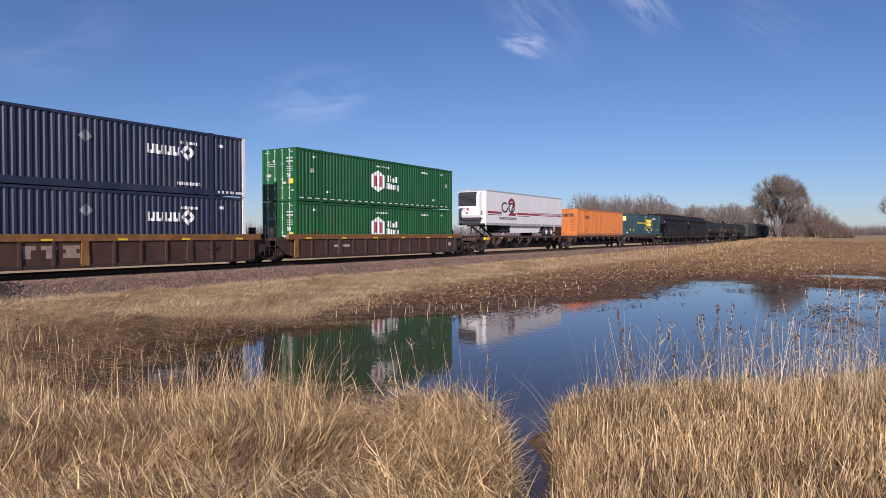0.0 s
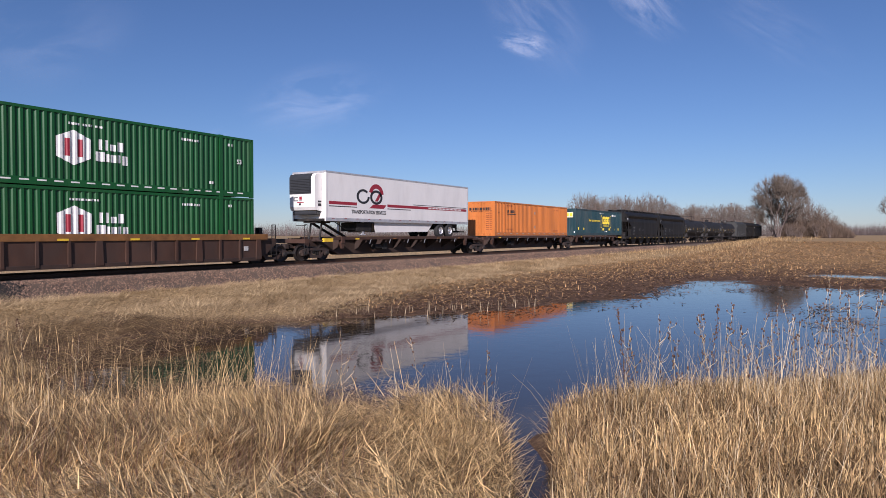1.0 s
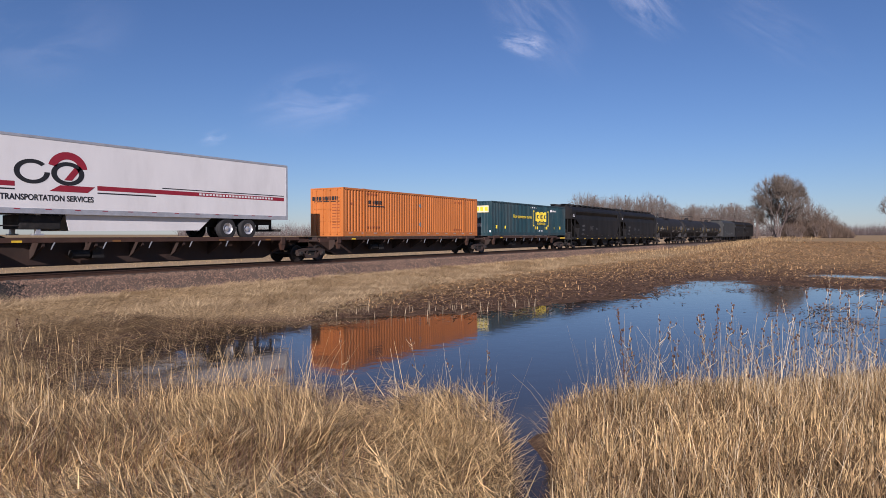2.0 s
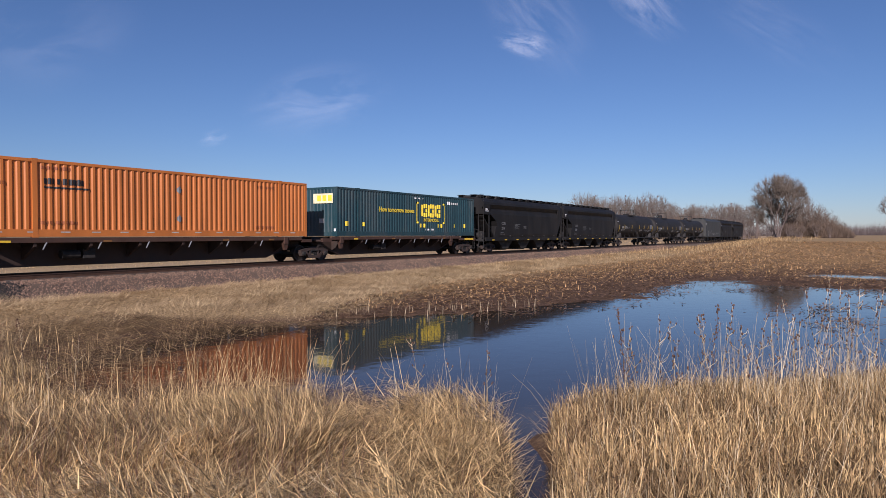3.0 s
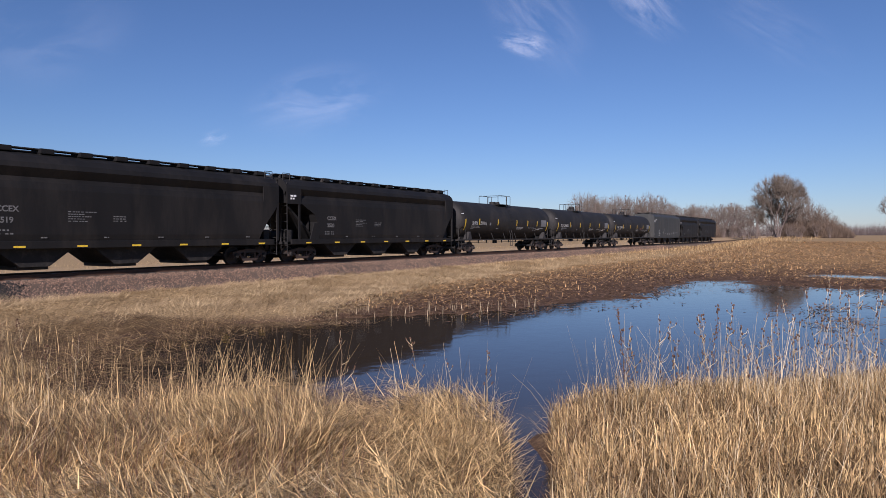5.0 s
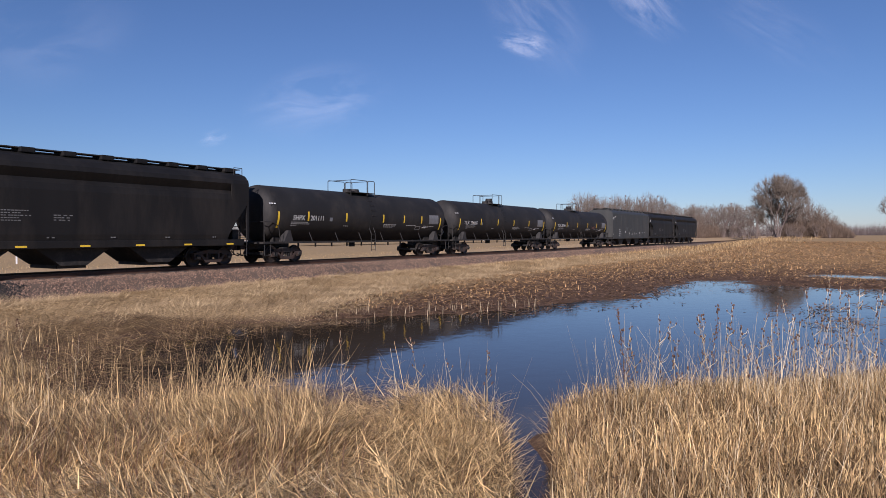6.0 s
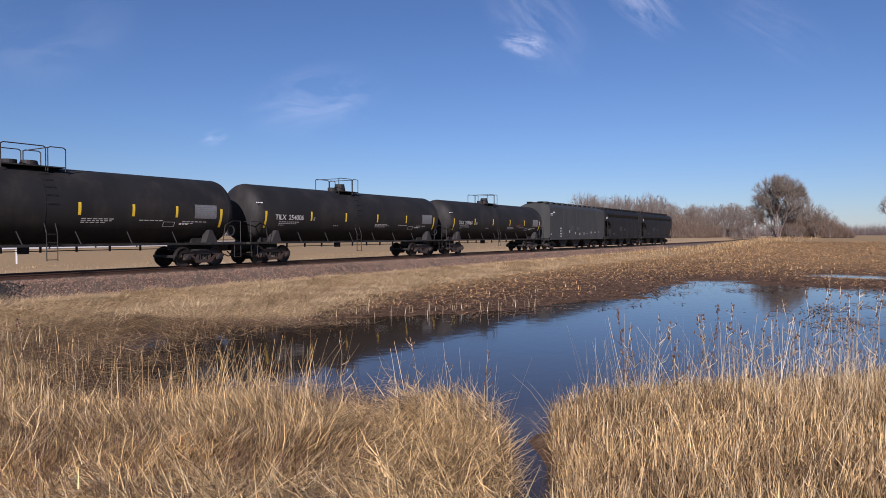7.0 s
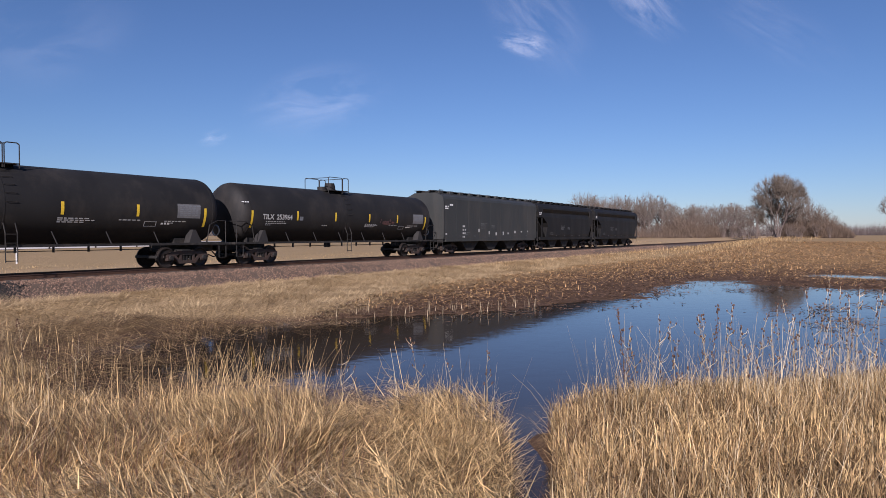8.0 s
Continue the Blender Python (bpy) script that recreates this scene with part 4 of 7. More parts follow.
    for e, s in ((-0.75, -1), (55.9, 1)):
        bm = boxes((min(e, e + s * 0.35), max(e, e + s * 0.35), -1.30, 1.30, 1.02, 1.24))
        box(bm, min(e - s * 0.9, e), max(e - s * 0.9, e), -0.4, 0.4, 0.72, 1.1)
        part("end_platform", bm, M_BROWN, car)
        bm = bmesh.new()
        for y in (-1.22, 1.22):
            pipe(bm, [(e + s * 0.1, y, 1.2), (e + s * 0.1, y, 2.05), (e + s * 0.3, y, 2.05), (e + s * 0.3, y, 1.2)], 0.02)
            pipe(bm, [(e + s * 0.1, y, 1.1), (e + s * 0.1, y, 0.4), (e + s * 0.32, y, 0.4), (e + s * 0.32, y, 1.1)], 0.018)
        tube(bm, (e + s * 0.2, -1.22, 2.0), (e + s * 0.2, -0.5, 2.0), 0.02, seg=6)
        part("grab_iron", bm, M_UNDER, car)
        coupler(car, e, s)
    bm = bmesh.new()
    lathe(bm, [(0, 0.26), (0.02, 0.28), (0.04, 0.26), (0.04, 0.23), (0.0, 0.23), (0, 0.26)], 20)
    shift(bm, 56.25, -0.85, 1.75)
    part("brake_wheel", bm, M_RED, car, "dull red hand brake wheel")
    for x in trucks:
        add_truck(car, x)
    return mover(car, X0)


def reefer_trailer():
    tr = thing("semi_trailer", "white refrigerated road trailer with dark red stripes", "trailer", "loads on the train")
    L, H0, H1, W = 16.15, 1.00, 3.88, 1.30      # above its own tyres' ground
    rnd = random.Random(11)
    bm = bmesh.new()
    box(bm, 0.03, L, -W, W, H0 + 0.14, H1 - 0.10, bevel=0.015)
    part("body", bm, M_WHITE, tr)
    part("top_rail", boxes((0, L + 0.01, -W - 0.012, W + 0.012, H1 - 0.11, H1), bevel=0.02), M_ALU, tr, "bare metal top rail and roof")
    for s in (-1, 1):
        part("bottom_rail", boxes((0, L + 0.01, min(s * W, s * (W + 0.012)), max(s * W, s * (W + 0.012)), H0, H0 + 0.20)), M_ALU, tr)
        part("corner_post", boxes((-0.01, 0.13, min(s * (W - 0.1), s * (W + 0.01)), max(s * (W - 0.1), s * (W + 0.01)), H0, H1 - 0.1), bevel=0.02), M_WHITE, tr)
        part("corner_post", boxes((L - 0.10, L + 0.014, min(s * (W - 0.1), s * (W + 0.01)), max(s * (W - 0.1), s * (W + 0.01)), H0, H1 - 0.1)), M_ALU, tr)
    part("floor", boxes((0, L, -W + 0.02, W - 0.02, H0 + 0.02, H0 + 0.15)), M_UNDER, tr)
    # rivet rows and marker dashes along the bottom rail
    fine(part("marker_dashes", boxes(*[(0.5 + 1.1 * k, 0.5 + 1.1 * k + 0.22, -W - 0.016, -W - 0.012, H0 + 0.15, H0 + 0.18) for k in range(14)]), M_RED, tr))
    # refrigeration unit on the nose
    bm = bmesh.new()
    prism(bm, [(0.0, 1.55), (-0.45, 1.62), (-0.55, 1.8), (-0.55, 3.5), (-0.42, 3.68), (0.0, 3.72)], "y", -0.98, 0.98)
    unit = part("refrigeration_unit", bm, M_WHITE, tr, "white nose-mounted refrigeration unit")
    bm = bmesh.new()
    prism(bm, [(-0.3, -0.01), (-0.57, -0.01), (-0.57, 0.95), (-0.45, 1.14), (-0.3, 1.15)], "y", -0.70, 0.985)
    for k in range(9):
        box(bm, -0.60, -0.565, -0.62, 0.9, 0.08 + 0.09 * k, 0.12 + 0.09 * k)
    shift(bm, z=2.56)
    part("grille", bm, M_TARP, unit, "black louvred air grille")
    bm = boxes((-0.4, -0.05, -0.9, 0.9, 1.36, 1.58), bevel=0.08)
    part("unit_base", bm, M_TARP, unit)
    part("control_panel", boxes((-0.30, -0.05, -0.992, -0.975, 1.85, 2.0), (-0.30, -0.05, -0.992, -0.975, 2.06, 2.16), (-0.556, -0.552, 0.1, 0.25, 1.9, 2.02)), M_BLACK, unit)
    part("unit_logo", boxes((-0.556, -0.552, 0.34, 0.66, 2.14, 2.19), (-0.556, -0.552, 0.34, 0.66, 2.32, 2.37), (-0.556, -0.552, 0.60, 0.66, 2.19, 2.32), (-0.556, -0.552, 0.02, 0.24, 2.14, 2.18)), M_BLACK, unit)
    part("unit_logo", boxes((-0.556, -0.552, 0.02, 0.22, 2.22, 2.40), (-0.556, -0.552, -0.12, 0.40, 2.04, 2.09)), M_RED, unit)
    # stripes and company shapes: a dark ring pair with a red cap, plain
    yy = W
    painted(tr, "red_stripe", M_RED, [(0.25, 2.75, 1.98, 2.16), (5.8, L - 0.25, 1.98, 2.16)], y=yy, ribbed=False)
    painted(tr, "dark_stripe", M_BLACK, [(0.25, 2.75, 1.85, 1.90), (5.8, 8.4, 1.85, 1.90), (8.7, L - 0.25, 2.22, 2.26)], y=yy, ribbed=False)
    painted(tr, "pale_lettering", M_MARK, [(10.6 + 0.19 * k, 10.6 + 0.19 * k + 0.13, 2.03, 2.12) for k in range(24)], y=yy, ribbed=False, proud=0.008)

    def ring(cx, cz, ro, ri, a0, a1, sx=1.15):
        bm = bmesh.new()
        n = 28
        rows = []
        for k in range(n + 1):
            a = a0 + (a1 - a0) * k / n
            rows.append([bm.verts.new((cx + r * sx * math.cos(a), -yy - 0.006, cz + r * math.sin(a))) for r in (ri, ro)])
        for p, q in zip(rows[:-1], rows[1:]):
            bm.faces.new((p[0], p[1], q[1], q[0]))
        return bm
    part("logo_ring", ring(3.35, 2.55, 0.45, 0.31, 0.75, 6.2832, 1.4), M_BLACK, tr)
    part("logo_ring", ring(4.65, 2.55, 0.45, 0.30, 0, 6.2832, 1.4), M_BLACK, tr)
    part("logo_cap", ring(4.65, 2.70, 0.68, 0.40, 0.1, 2.9, 1.1), M_RED, tr)
    bm = bmesh.new()
    prism(bm, [(3.95, 1.86), (5.4, 1.86), (5.7, 2.10), (4.35, 2.10)], "y", -yy - 0.006, -yy - 0.004)
    prism(bm, [(4.5, 2.3), (4.8, 2.3), (5.15, 2.75), (4.9, 2.8)], "y", -yy - 0.006, -yy - 0.004)
    part("logo_base", bm, M_RED, tr)
    lettering(tr, "TRANSPORTATION SERVICES", 2.25, -W - 0.006, 1.50, 0.30, M_BLACK, 0.86)
    # landing gear, skirt, slider, wheels
    for s in (-1, 1):
        part("landing_leg", boxes((3.6, 3.76, s * 0.95 - 0.07, s * 0.95 + 0.07, 0.25, H0 + 0.02), (3.5, 3.86, s * 0.95 - 0.12, s * 0.95 + 0.12, 0.2, 0.26)), M_ALU, tr)
        bm = bmesh.new()
        y0, y1 = (-W + 0.15, -W + 0.18) if s < 0 else (W - 0.18, W - 0.15)
        prism(bm, [(4.6, H0 + 0.02), (11.4, H0 + 0.02), (10.7, 0.42), (4.75, 0.36)], "y", y0, y1)
        part("side_skirt", bm, M_WHITE, tr, "white aerodynamic side skirt")
    bm = bmesh.new()
    for y in (-0.5, 0.5):
        box(bm, 11.2, 15.7, y - 0.06, y + 0.06, 0.72, H0 + 0.02)
    box(bm, 11.6, 14.3, -0.6, 0.6, 0.6, 0.74)
    pipe(bm, [(3.4, -0.6, H0), (4.6, -0.6, 0.5), (4.0, 0.6, 0.5)], 0.04)
    pipe(bm, [(1.0, -1.0, H0), (2.0, -1.0, 0.55), (4.4, -1.0, 0.55), (4.6, -1.0, H0)], 0.03)
    part("underframe", bm, M_UNDER, tr)
    part("fuel_tank", boxes((3.0, 4.5, -1.05, 0.2, 0.42, 0.96), bevel=0.06), M_UNDER, tr)
    bm = boxes((15.6, 15.75, -1.2, 1.2, 0.38, 0.5), (15.62, 15.72, -0.55, -0.45, 0.5, H0), (15.62, 15.72, 0.45, 0.55, 0.5, H0))
    part("rear_guard", bm, M_UNDER, tr)
    for x in (12.25, 13.5):
        for s in (-1, 1):
            bm = lathe(bmesh.new(), [(0.0, 0.28), (0.0, 0.45), (0.03, 0.50), (0.10, 0.515), (0.24, 0.515), (0.30, 0.50), (0.33, 0.45), (0.33, 0.28), (0.0, 0.28)], 28)
            bmesh.ops.transform(bm, matrix=pose(x, s * 0.95, 0.515, 0, 0, 90 * s), verts=bm.verts)
            t = part("wheel", bm, M_TYRE, tr, smooth=False)
            bm = lathe(bmesh.new(), [(0.31, 0.29), (0.33, 0.27), (0.28, 0.24), (0.22, 0.13), (0.30, 0.11), (0.32, 0.0)], 24)
            bmesh.ops.transform(bm, matrix=pose(x, s * 0.95, 0.515, 0, 0, 90 * s), verts=bm.verts)
            part("rim", bm, M_ALU, t, "bright alloy rim")
    return mover(tr, 47.49, 1.27)


def hopper(x0, length, t0, t1, mat, label, marks, bays=3, rounded=True, number=()):
    car = thing("covered_hopper", label, "railcar", GROUP)
    L, W, top = length, 1.60, 4.56
    rnd = random.Random(int(x0))
    # rounded body in cross-section, cut back at the ends
    if rounded:
        prof = [(-W + 0.06, 1.15), (-W, 1.5), (-W, 2.2), (-W, 2.6), (-W, 3.14), (-W, 3.16), (-W + 0.05, 3.42), (-W + 0.20, 3.60), (-W + 0.01, 3.93), (-W + 0.06, 4.12), (-W + 0.30, 4.36), (-W + 0.75, 4.52)]
    else:
        prof = [(-W + 0.02, 1.15), (-W, 1.3), (-W, 4.10), (-W + 0.08, 4.28), (-W + 0.7, 4.55)]
    prof = prof + [(-y, z) for y, z in prof[::-1]]

    def inset(z):
        return float(np.interp(z, [2.2, 2.6, 3.14, 3.15], [2.3, 2.1, 1.1, 0.0]))
    def inset_far(z):
        return float(np.interp(z, [1.2, 1.6, 2.4, 3.0], [1.35, 1.2, 0.6, 0.0]))
    bm = bmesh.new()
    rings = []
    for s in (0, 1):
        ring = []
        for y, z in prof:
            d = (inset(z) if s == 0 else inset_far(z)) if rounded else 0.0
            ring.append(bm.verts.new((d if s == 0 else L - d, y, z)))
        rings.append(ring)
    n = len(prof)
    for k in range(n - 1):
        bm.faces.new((rings[0][k], rings[1][k], rings[1][k + 1], rings[0][k + 1]))
    for k in range(n // 2 - 1):
        bm.faces.new((rings[0][k], rings[0][k + 1], rings[0][n - 2 - k], rings[0][n - 1 - k]))
        bm.faces.new((rings[1][k], rings[1][k + 1], rings[1][n - 2 - k], rings[1][n - 1 - k]))
    bm.faces.new((rings[0][0], rings[1][0], rings[1][-1], rings[0][-1]))
    part("body", bm, mat, car)
    for s in (-1, 1):
        # side sill and end shear plates
        part("side_sill", boxes((0.35, L - 0.35, min(s * (W - 0.12), s * (W + 0.012)), max(s * (W - 0.12), s * (W + 0.012)), 0.98, 1.26), bevel=0.015), mat, car)
        if rounded:
            for e, d in ((0.0, 1), (L, -1)):
                y0, y1 = min(s * (W - 0.06), s * (W + 0.006)), max(s * (W - 0.06), s * (W + 0.006))
                bm = bmesh.new()
                prism(bm, [(e + d * 0.02, 3.12), (e + d * 0.02, 3.95), (e + d * 1.05, 3.95), (e + d * 1.05, 3.12)], "y", y0, y1)
                part("end_plate", bm, mat, car)
                if d < 0:
                    part("corner_post", boxes((L - 0.14, L - 0.03, y0, y1, 1.2, 3.14)), mat, car)
                    continue
                bm = bmesh.new()
                prism(bm, [(e + d * 1.75, 1.25), (e + d * 2.45, 1.25), (e + d * 2.42, 2.12), (e + d * 2.05, 2.12)], "y", y0, y1)
                part("gusset", bm, mat, car)
                part("corner_post", boxes((min(e + d * 0.86, e + d * 0.98), max(e + d * 0.86, e + d * 0.98), y0, y1, 1.2, 3.14)), mat, car)
        else:
            bm = boxes(*[(0.02 + (L - 0.12) * k / 9, 0.10 + (L - 0.12) * k / 9, min(s * W, s * (W + 0.035)), max(s * W, s * (W + 0.035)), 1.26, 3.95) for k in (0, 9)])
            part("side_post", bm, mat, car)
            for k in range(1, 9):
                part("panel_seam", boxes((0.06 + (L - 0.12) * k / 9 - 0.012, 0.06 + (L - 0.12) * k / 9 + 0.012, min(s * (W - 0.01), s * (W + 0.008)), max(s * (W - 0.01), s * (W + 0.003)), 1.27, 3.93)), mat, car)
        for k in range(7):
            x = 1.4 + (L - 2.8) * k / 6
            if s < 0 and x0 < 130:
                part("reflector", boxes((x, x + 0.40, -W - 0.017, -W - 0.012, 1.02, 1.09)), M_YELLOW, car)
    # roof: running board and hatches
    part("running_board", boxes((-0.1, L + 0.1, -0.85, -0.35, top + 0.13, top + 0.17), (-0.1, L + 0.1, 0.35, 0.85, top + 0.13, top + 0.17), *[(x, x + 0.06, -0.9, 0.9, top - 0.05, top + 0.13) for x in np.linspace(0.2, L - 0.3, 11)]), M_UNDER, car)
    for k in range(11):
        x = 0.7 + (L - 1.4) * k / 10
        bm = boxes((x - 0.26, x + 0.26, -0.98, -0.28, top - 0.02, top + 0.18), bevel=0.04)
        part("roof_hatch", bm, mat, car)
    part("hatch_lid", boxes((0.5, L - 0.5, -0.28, 0.28, top - 0.05, top + 0.12), bevel=0.04), mat, car)
    # hopper bays
    for k in range(bays):
        c = L / 2 + (k - (bays - 1) / 2) * (L - 5.6) / bays
        h = (L - 5.6) / bays / 2 * 0.84
        bm = bmesh.new()
        prism(bm, [(c - h, 1.05), (c + h, 1.05), (c + 0.5, 0.30), (c - 0.5, 0.30)], "y", -1.2, 1.2)
        box(bm, c - 0.56, c + 0.56, -1.0, 1.0, 0.18, 0.31)
        part("outlet_bay", bm, M_UNDER, car)
    # ends: sloped sheet supports, ladder, brake gear, couplers
    for e, d in ((0.0, 1), (L, -1)):
        bm = bmesh.new()
        box(bm, min(e + d * 0.05, e + d * 2.6), max(e + d * 0.05, e + d * 2.6), -0.3, 0.3, 0.72, 1.12)
        box(bm, min(e + d * 0.05, e + d * 0.4), max(e + d * 0.05, e + d * 0.4), -1.5, 1.5, 0.98, 1.12)
        if rounded:
            for y in (-0.6, 0.6):
                tube(bm, (e + d * 0.3, y, 1.1), (e + d * 0.3, y, 3.1), 0.05, seg=6)
            sheet = bmesh.new()
            prism(sheet, [(e + d * 0.12, 3.14), (e + d * 2.4, 1.14), (e + d * 2.5, 1.22), (e + d * 0.3, 3.14)], "y", -1.3, 1.3)
            part("slope_sheet", sheet, mat, car)
        part("end_frame", bm, M_UNDER, car)
        if rounded:
            part("end_platform", boxes((min(e + d * 0.1, e + d * 2.5), max(e + d * 0.1, e + d * 2.5), -1.5, 1.5, 0.96, 1.10)), M_UNDER, car)
            bm = tube(bmesh.new(), (e + d * 0.75, -0.9, 1.45), (e + d * 0.75, 0.5, 1.45), 0.26, seg=14)
            part("air_reservoir", bm, M_UNDER, car)
            part("brake_valve", boxes((e + d * 0.55 - 0.2, e + d * 0.55 + 0.2, -1.25, -0.95, 1.1, 1.75), bevel=0.05), M_UNDER, car)
        bm = bmesh.new()
        x = e + d * 0.1
        for y0, y1 in ((-1.5, -1.05), (1.05, 1.5)):
            for z in np.arange(0.5, 4.2, 0.42):
                tube(bm, (x, y0, z), (x, y1, z), 0.014, seg=5)
            for y in (y0, y1):
                tube(bm, (x, y, 0.45), (x, y, 4.25), 0.02, seg=5)
        pipe(bm, [(x, -1.0, 1.1), (x, -1.0, 1.9), (x, 1.0, 1.9), (x, 1.0, 1.1)], 0.02)
        pipe(bm, [(x, -1.2, 4.25), (x, -1.2, 4.75), (x + d * 0.5, -1.2, 4.75), (x + d * 0.5, -1.2, 4.25)], 0.018)
        part("ladder", bm, M_UNDER, car)
        bm = bmesh.new()
        tube(bm, (e + d * 0.9, 0.2, 0.75), (e + d * 1.5, 0.2, 0.75), 0.2, seg=12)
        part("brake_gear", bm, M_UNDER, car)
        coupler(car, e + d * 0.05, -d)
    for args in marks:
        lettering(car, args[0], args[1], -W - 0.006, args[2], args[3], M_FAINT, 1.0)
    bars(car, M_MARK, 0.25, 3.50, 2, 0.20, 0.10, 0.04, rnd, ribbed=False, y=W + 0.004)
    bars(car, M_MARK, 0.25, 3.36, 2, 0.18, 0.09, 0.04, rnd, ribbed=False, y=W + 0.004)
    bars(car, M_FAINT, 2.9, 1.62, 5, 0.10, 0.06, 0.05, rnd, ribbed=False, y=W)
    bars(car, M_FAINT, 2.9, 1.50, 5, 0.10, 0.06, 0.05, rnd, ribbed=False, y=W)
    for k in range(5):
        bars(car, M_FAINT, 5.6, 2.35 - 0.09 * k, 9 if k in (0, 2) else 6, 0.10, 0.035, 0.02, rnd, ribbed=False, y=W)
    for k in range(3):
        bars(car, M_FAINT, 7.4, 2.20 - 0.09 * k, 4, 0.12, 0.04, 0.03, rnd, ribbed=False, y=W)
    for x in np.linspace(2.2, L - 2.2, 6):
        bars(car, M_FAINT, x, 1.36, 2, 0.10, 0.05, 0.03, rnd, ribbed=False, y=W)
    if not rounded:
        for k in range(4):
            bars(car, M_DULLMARK, 2.75, 2.05 - 0.26 * k, 2, 0.20, 0.14, 0.05, rnd, ribbed=False, y=W + 0.004)
        for x in (0.3, 5.2, 6.9, 8.1, 9.4, 10.3, 11.6, 12.9, 14.2):
            bars(car, M_DULLMARK, x, 1.42 + rnd.uniform(0, 0.4), 1, 0.22, rnd.uniform(0.12, 0.34), 0.05, rnd, ribbed=False, y=W + 0.004)
        bars(car, M_MARK, 0.9, 3.62, 2, 0.20, 0.12, 0.04, rnd, ribbed=False, y=W + 0.004)
    for x in (t0 - x0, t1 - x0):
        add_truck(car, x)
    return mover(car, x0)


def tank_car(x0, length, t0, t1, label, mark, dome_x, half, strips, graffiti=False):
    car = thing("tank_car", label, "railcar", GROUP)
    L, R, zc = length, 1.50, 2.62
    rnd = random.Random(int(x0) + 1)
    prof = [(0.0, 0.0)]
    for k in range(1, 8):
        a = k / 7 * math.pi / 2
        prof.append((0.62 - 0.62 * math.cos(a), R * math.sin(a) ** 0.8))
    for x in np.linspace(2.2, L - 2.2, 6):
        prof.append((x, R))
    prof += [(L - x, r) for x, r in prof[7::-1]]
    bm = lathe(bmesh.new(), prof, 48)
    shift(bm, z=zc)
    shell = part("tank_shell", bm, M_TANK, car, smooth=True)
    # weld bands
    for x in (0.66, dome_x + 0.1, L - 0.66):
        bm = lathe(bmesh.new(), [(x - 0.02, R - 0.01), (x - 0.02, R + 0.008), (x + 0.02, R + 0.008), (x + 0.02, R - 0.01)], 48)
        shift(bm, z=zc)
        part("weld_band", bm, M_TANK, shell)
    # yellow reflective strips that follow the curve
    def strip(name, x, w, a0, a1, mat, proud=0.006):
        bm = bmesh.new()
        rows = []
        for k in range(7):
            a = radians(a0 + (a1 - a0) * k / 6)
            rows.append([bm.verts.new((x + q, -(R + proud) * math.cos(a), zc + (R + proud) * math.sin(a))) for q in (0, w)])
        for p, q in zip(rows[:-1], rows[1:]):
            bm.faces.new((p[0], p[1], q[1], q[0]))
        part(name, bm, mat, shell)
    strip("reflector", 0.70, 0.13, -31, 3, M_YELLOW)
    strip("reflector", L - 1.15, 0.13, -31, 3, M_YELLOW)
    for x in strips:
        strip("reflector", x, 0.12, -14, 5, M_YELLOW)
    # reporting mark bent onto the shell
    for body, x, a, size, mat in mark:
        me = text_mesh(body, size)
        for v in me.vertices:
            ang = radians(a) + v.co.y / R
            v.co = (x + v.co.x, -(R + 0.008) * math.cos(ang), zc + (R + 0.008) * math.sin(ang))
        me.materials.clear()
        me.materials.append(mat)
        o = new("lettering", me)
        o.parent = shell

    def small(x, a, n, mat=M_DULLMARK, w=0.11, da=1.6):
        c = x
        for k in range(n):
            ww = w * rnd.uniform(0.6, 1.3)
            bm = bmesh.new()
            pts = []
            for q in (c, c + ww):
                for aa in (radians(a), radians(a + da)):
                    pts.append(bm.verts.new((q, -(R + 0.006) * math.cos(aa), zc + (R + 0.006) * math.sin(aa))))
            bm.faces.new((pts[0], pts[2], pts[3], pts[1]))
            part("marking", bm, mat, shell)
            c += ww + 0.05
    small(1.7, -18.5, 9)
    small(strips[0] + 1.78 if dome_x > 8 else strips[0] + 0.22, -14, 1, M_PLACARD, w=0.2, da=8)
    small(1.7, -22, 9)
    small(1.7, -25.5, 3)
    small(L * 0.34, -25, 3)
    small(L * 0.56, -20, 6, w=0.16)
    small(L * 0.56, -23, 7, w=0.16)
    small(L * 0.56, -26, 5, w=0.16)
    small(L * 0.70, -21, 5, w=0.16)
    small(L * 0.82, -22, 6, w=0.16)
    small(L * 0.82, -25, 3, w=0.16)
    small(0.15, 18, 3, M_MARK, w=0.14, da=2.0)
    for k in range(6):
        small(L - 2.42, 5 - 3.2 * k, 5, M_PLACARD, w=0.16, da=1.8)
    strip("data_panel", L - 2.55, 1.2, -15, 9, surface("grey_panel_%d" % int(x0), (0.14, 0.14, 0.14, 1), 0.6, vary=0.2, scale=8, bump=0), 0.003)
    small(L - 3.3, -27, 3, M_MARK, w=0.14, da=3.0)
    # outlined data box low on the shell
    for x, w, a0, a1 in ((L - 4.1, 0.03, -31, -22), (L - 3.55, 0.03, -31, -22), (L - 4.1, 0.58, -22.8, -22), (L - 4.1, 0.58, -31, -30.2)):
        strip("data_box", x, w, a0, a1, M_DULLMARK)
    if graffiti:
        m = surface("graffiti_rust_red", (0.10, 0.045, 0.042, 1), 0.6, vary=0.5, scale=8, bump=0)
        for k in range(16):
            a = rnd.uniform(-20, -9)
            strip("graffiti", 11.2 + 0.085 * k + rnd.uniform(-0.05, 0.05), rnd.choice((0.05, 0.07, 0.3)), a, a + rnd.uniform(1.5, 7), m, 0.006 + 0.0006 * k)
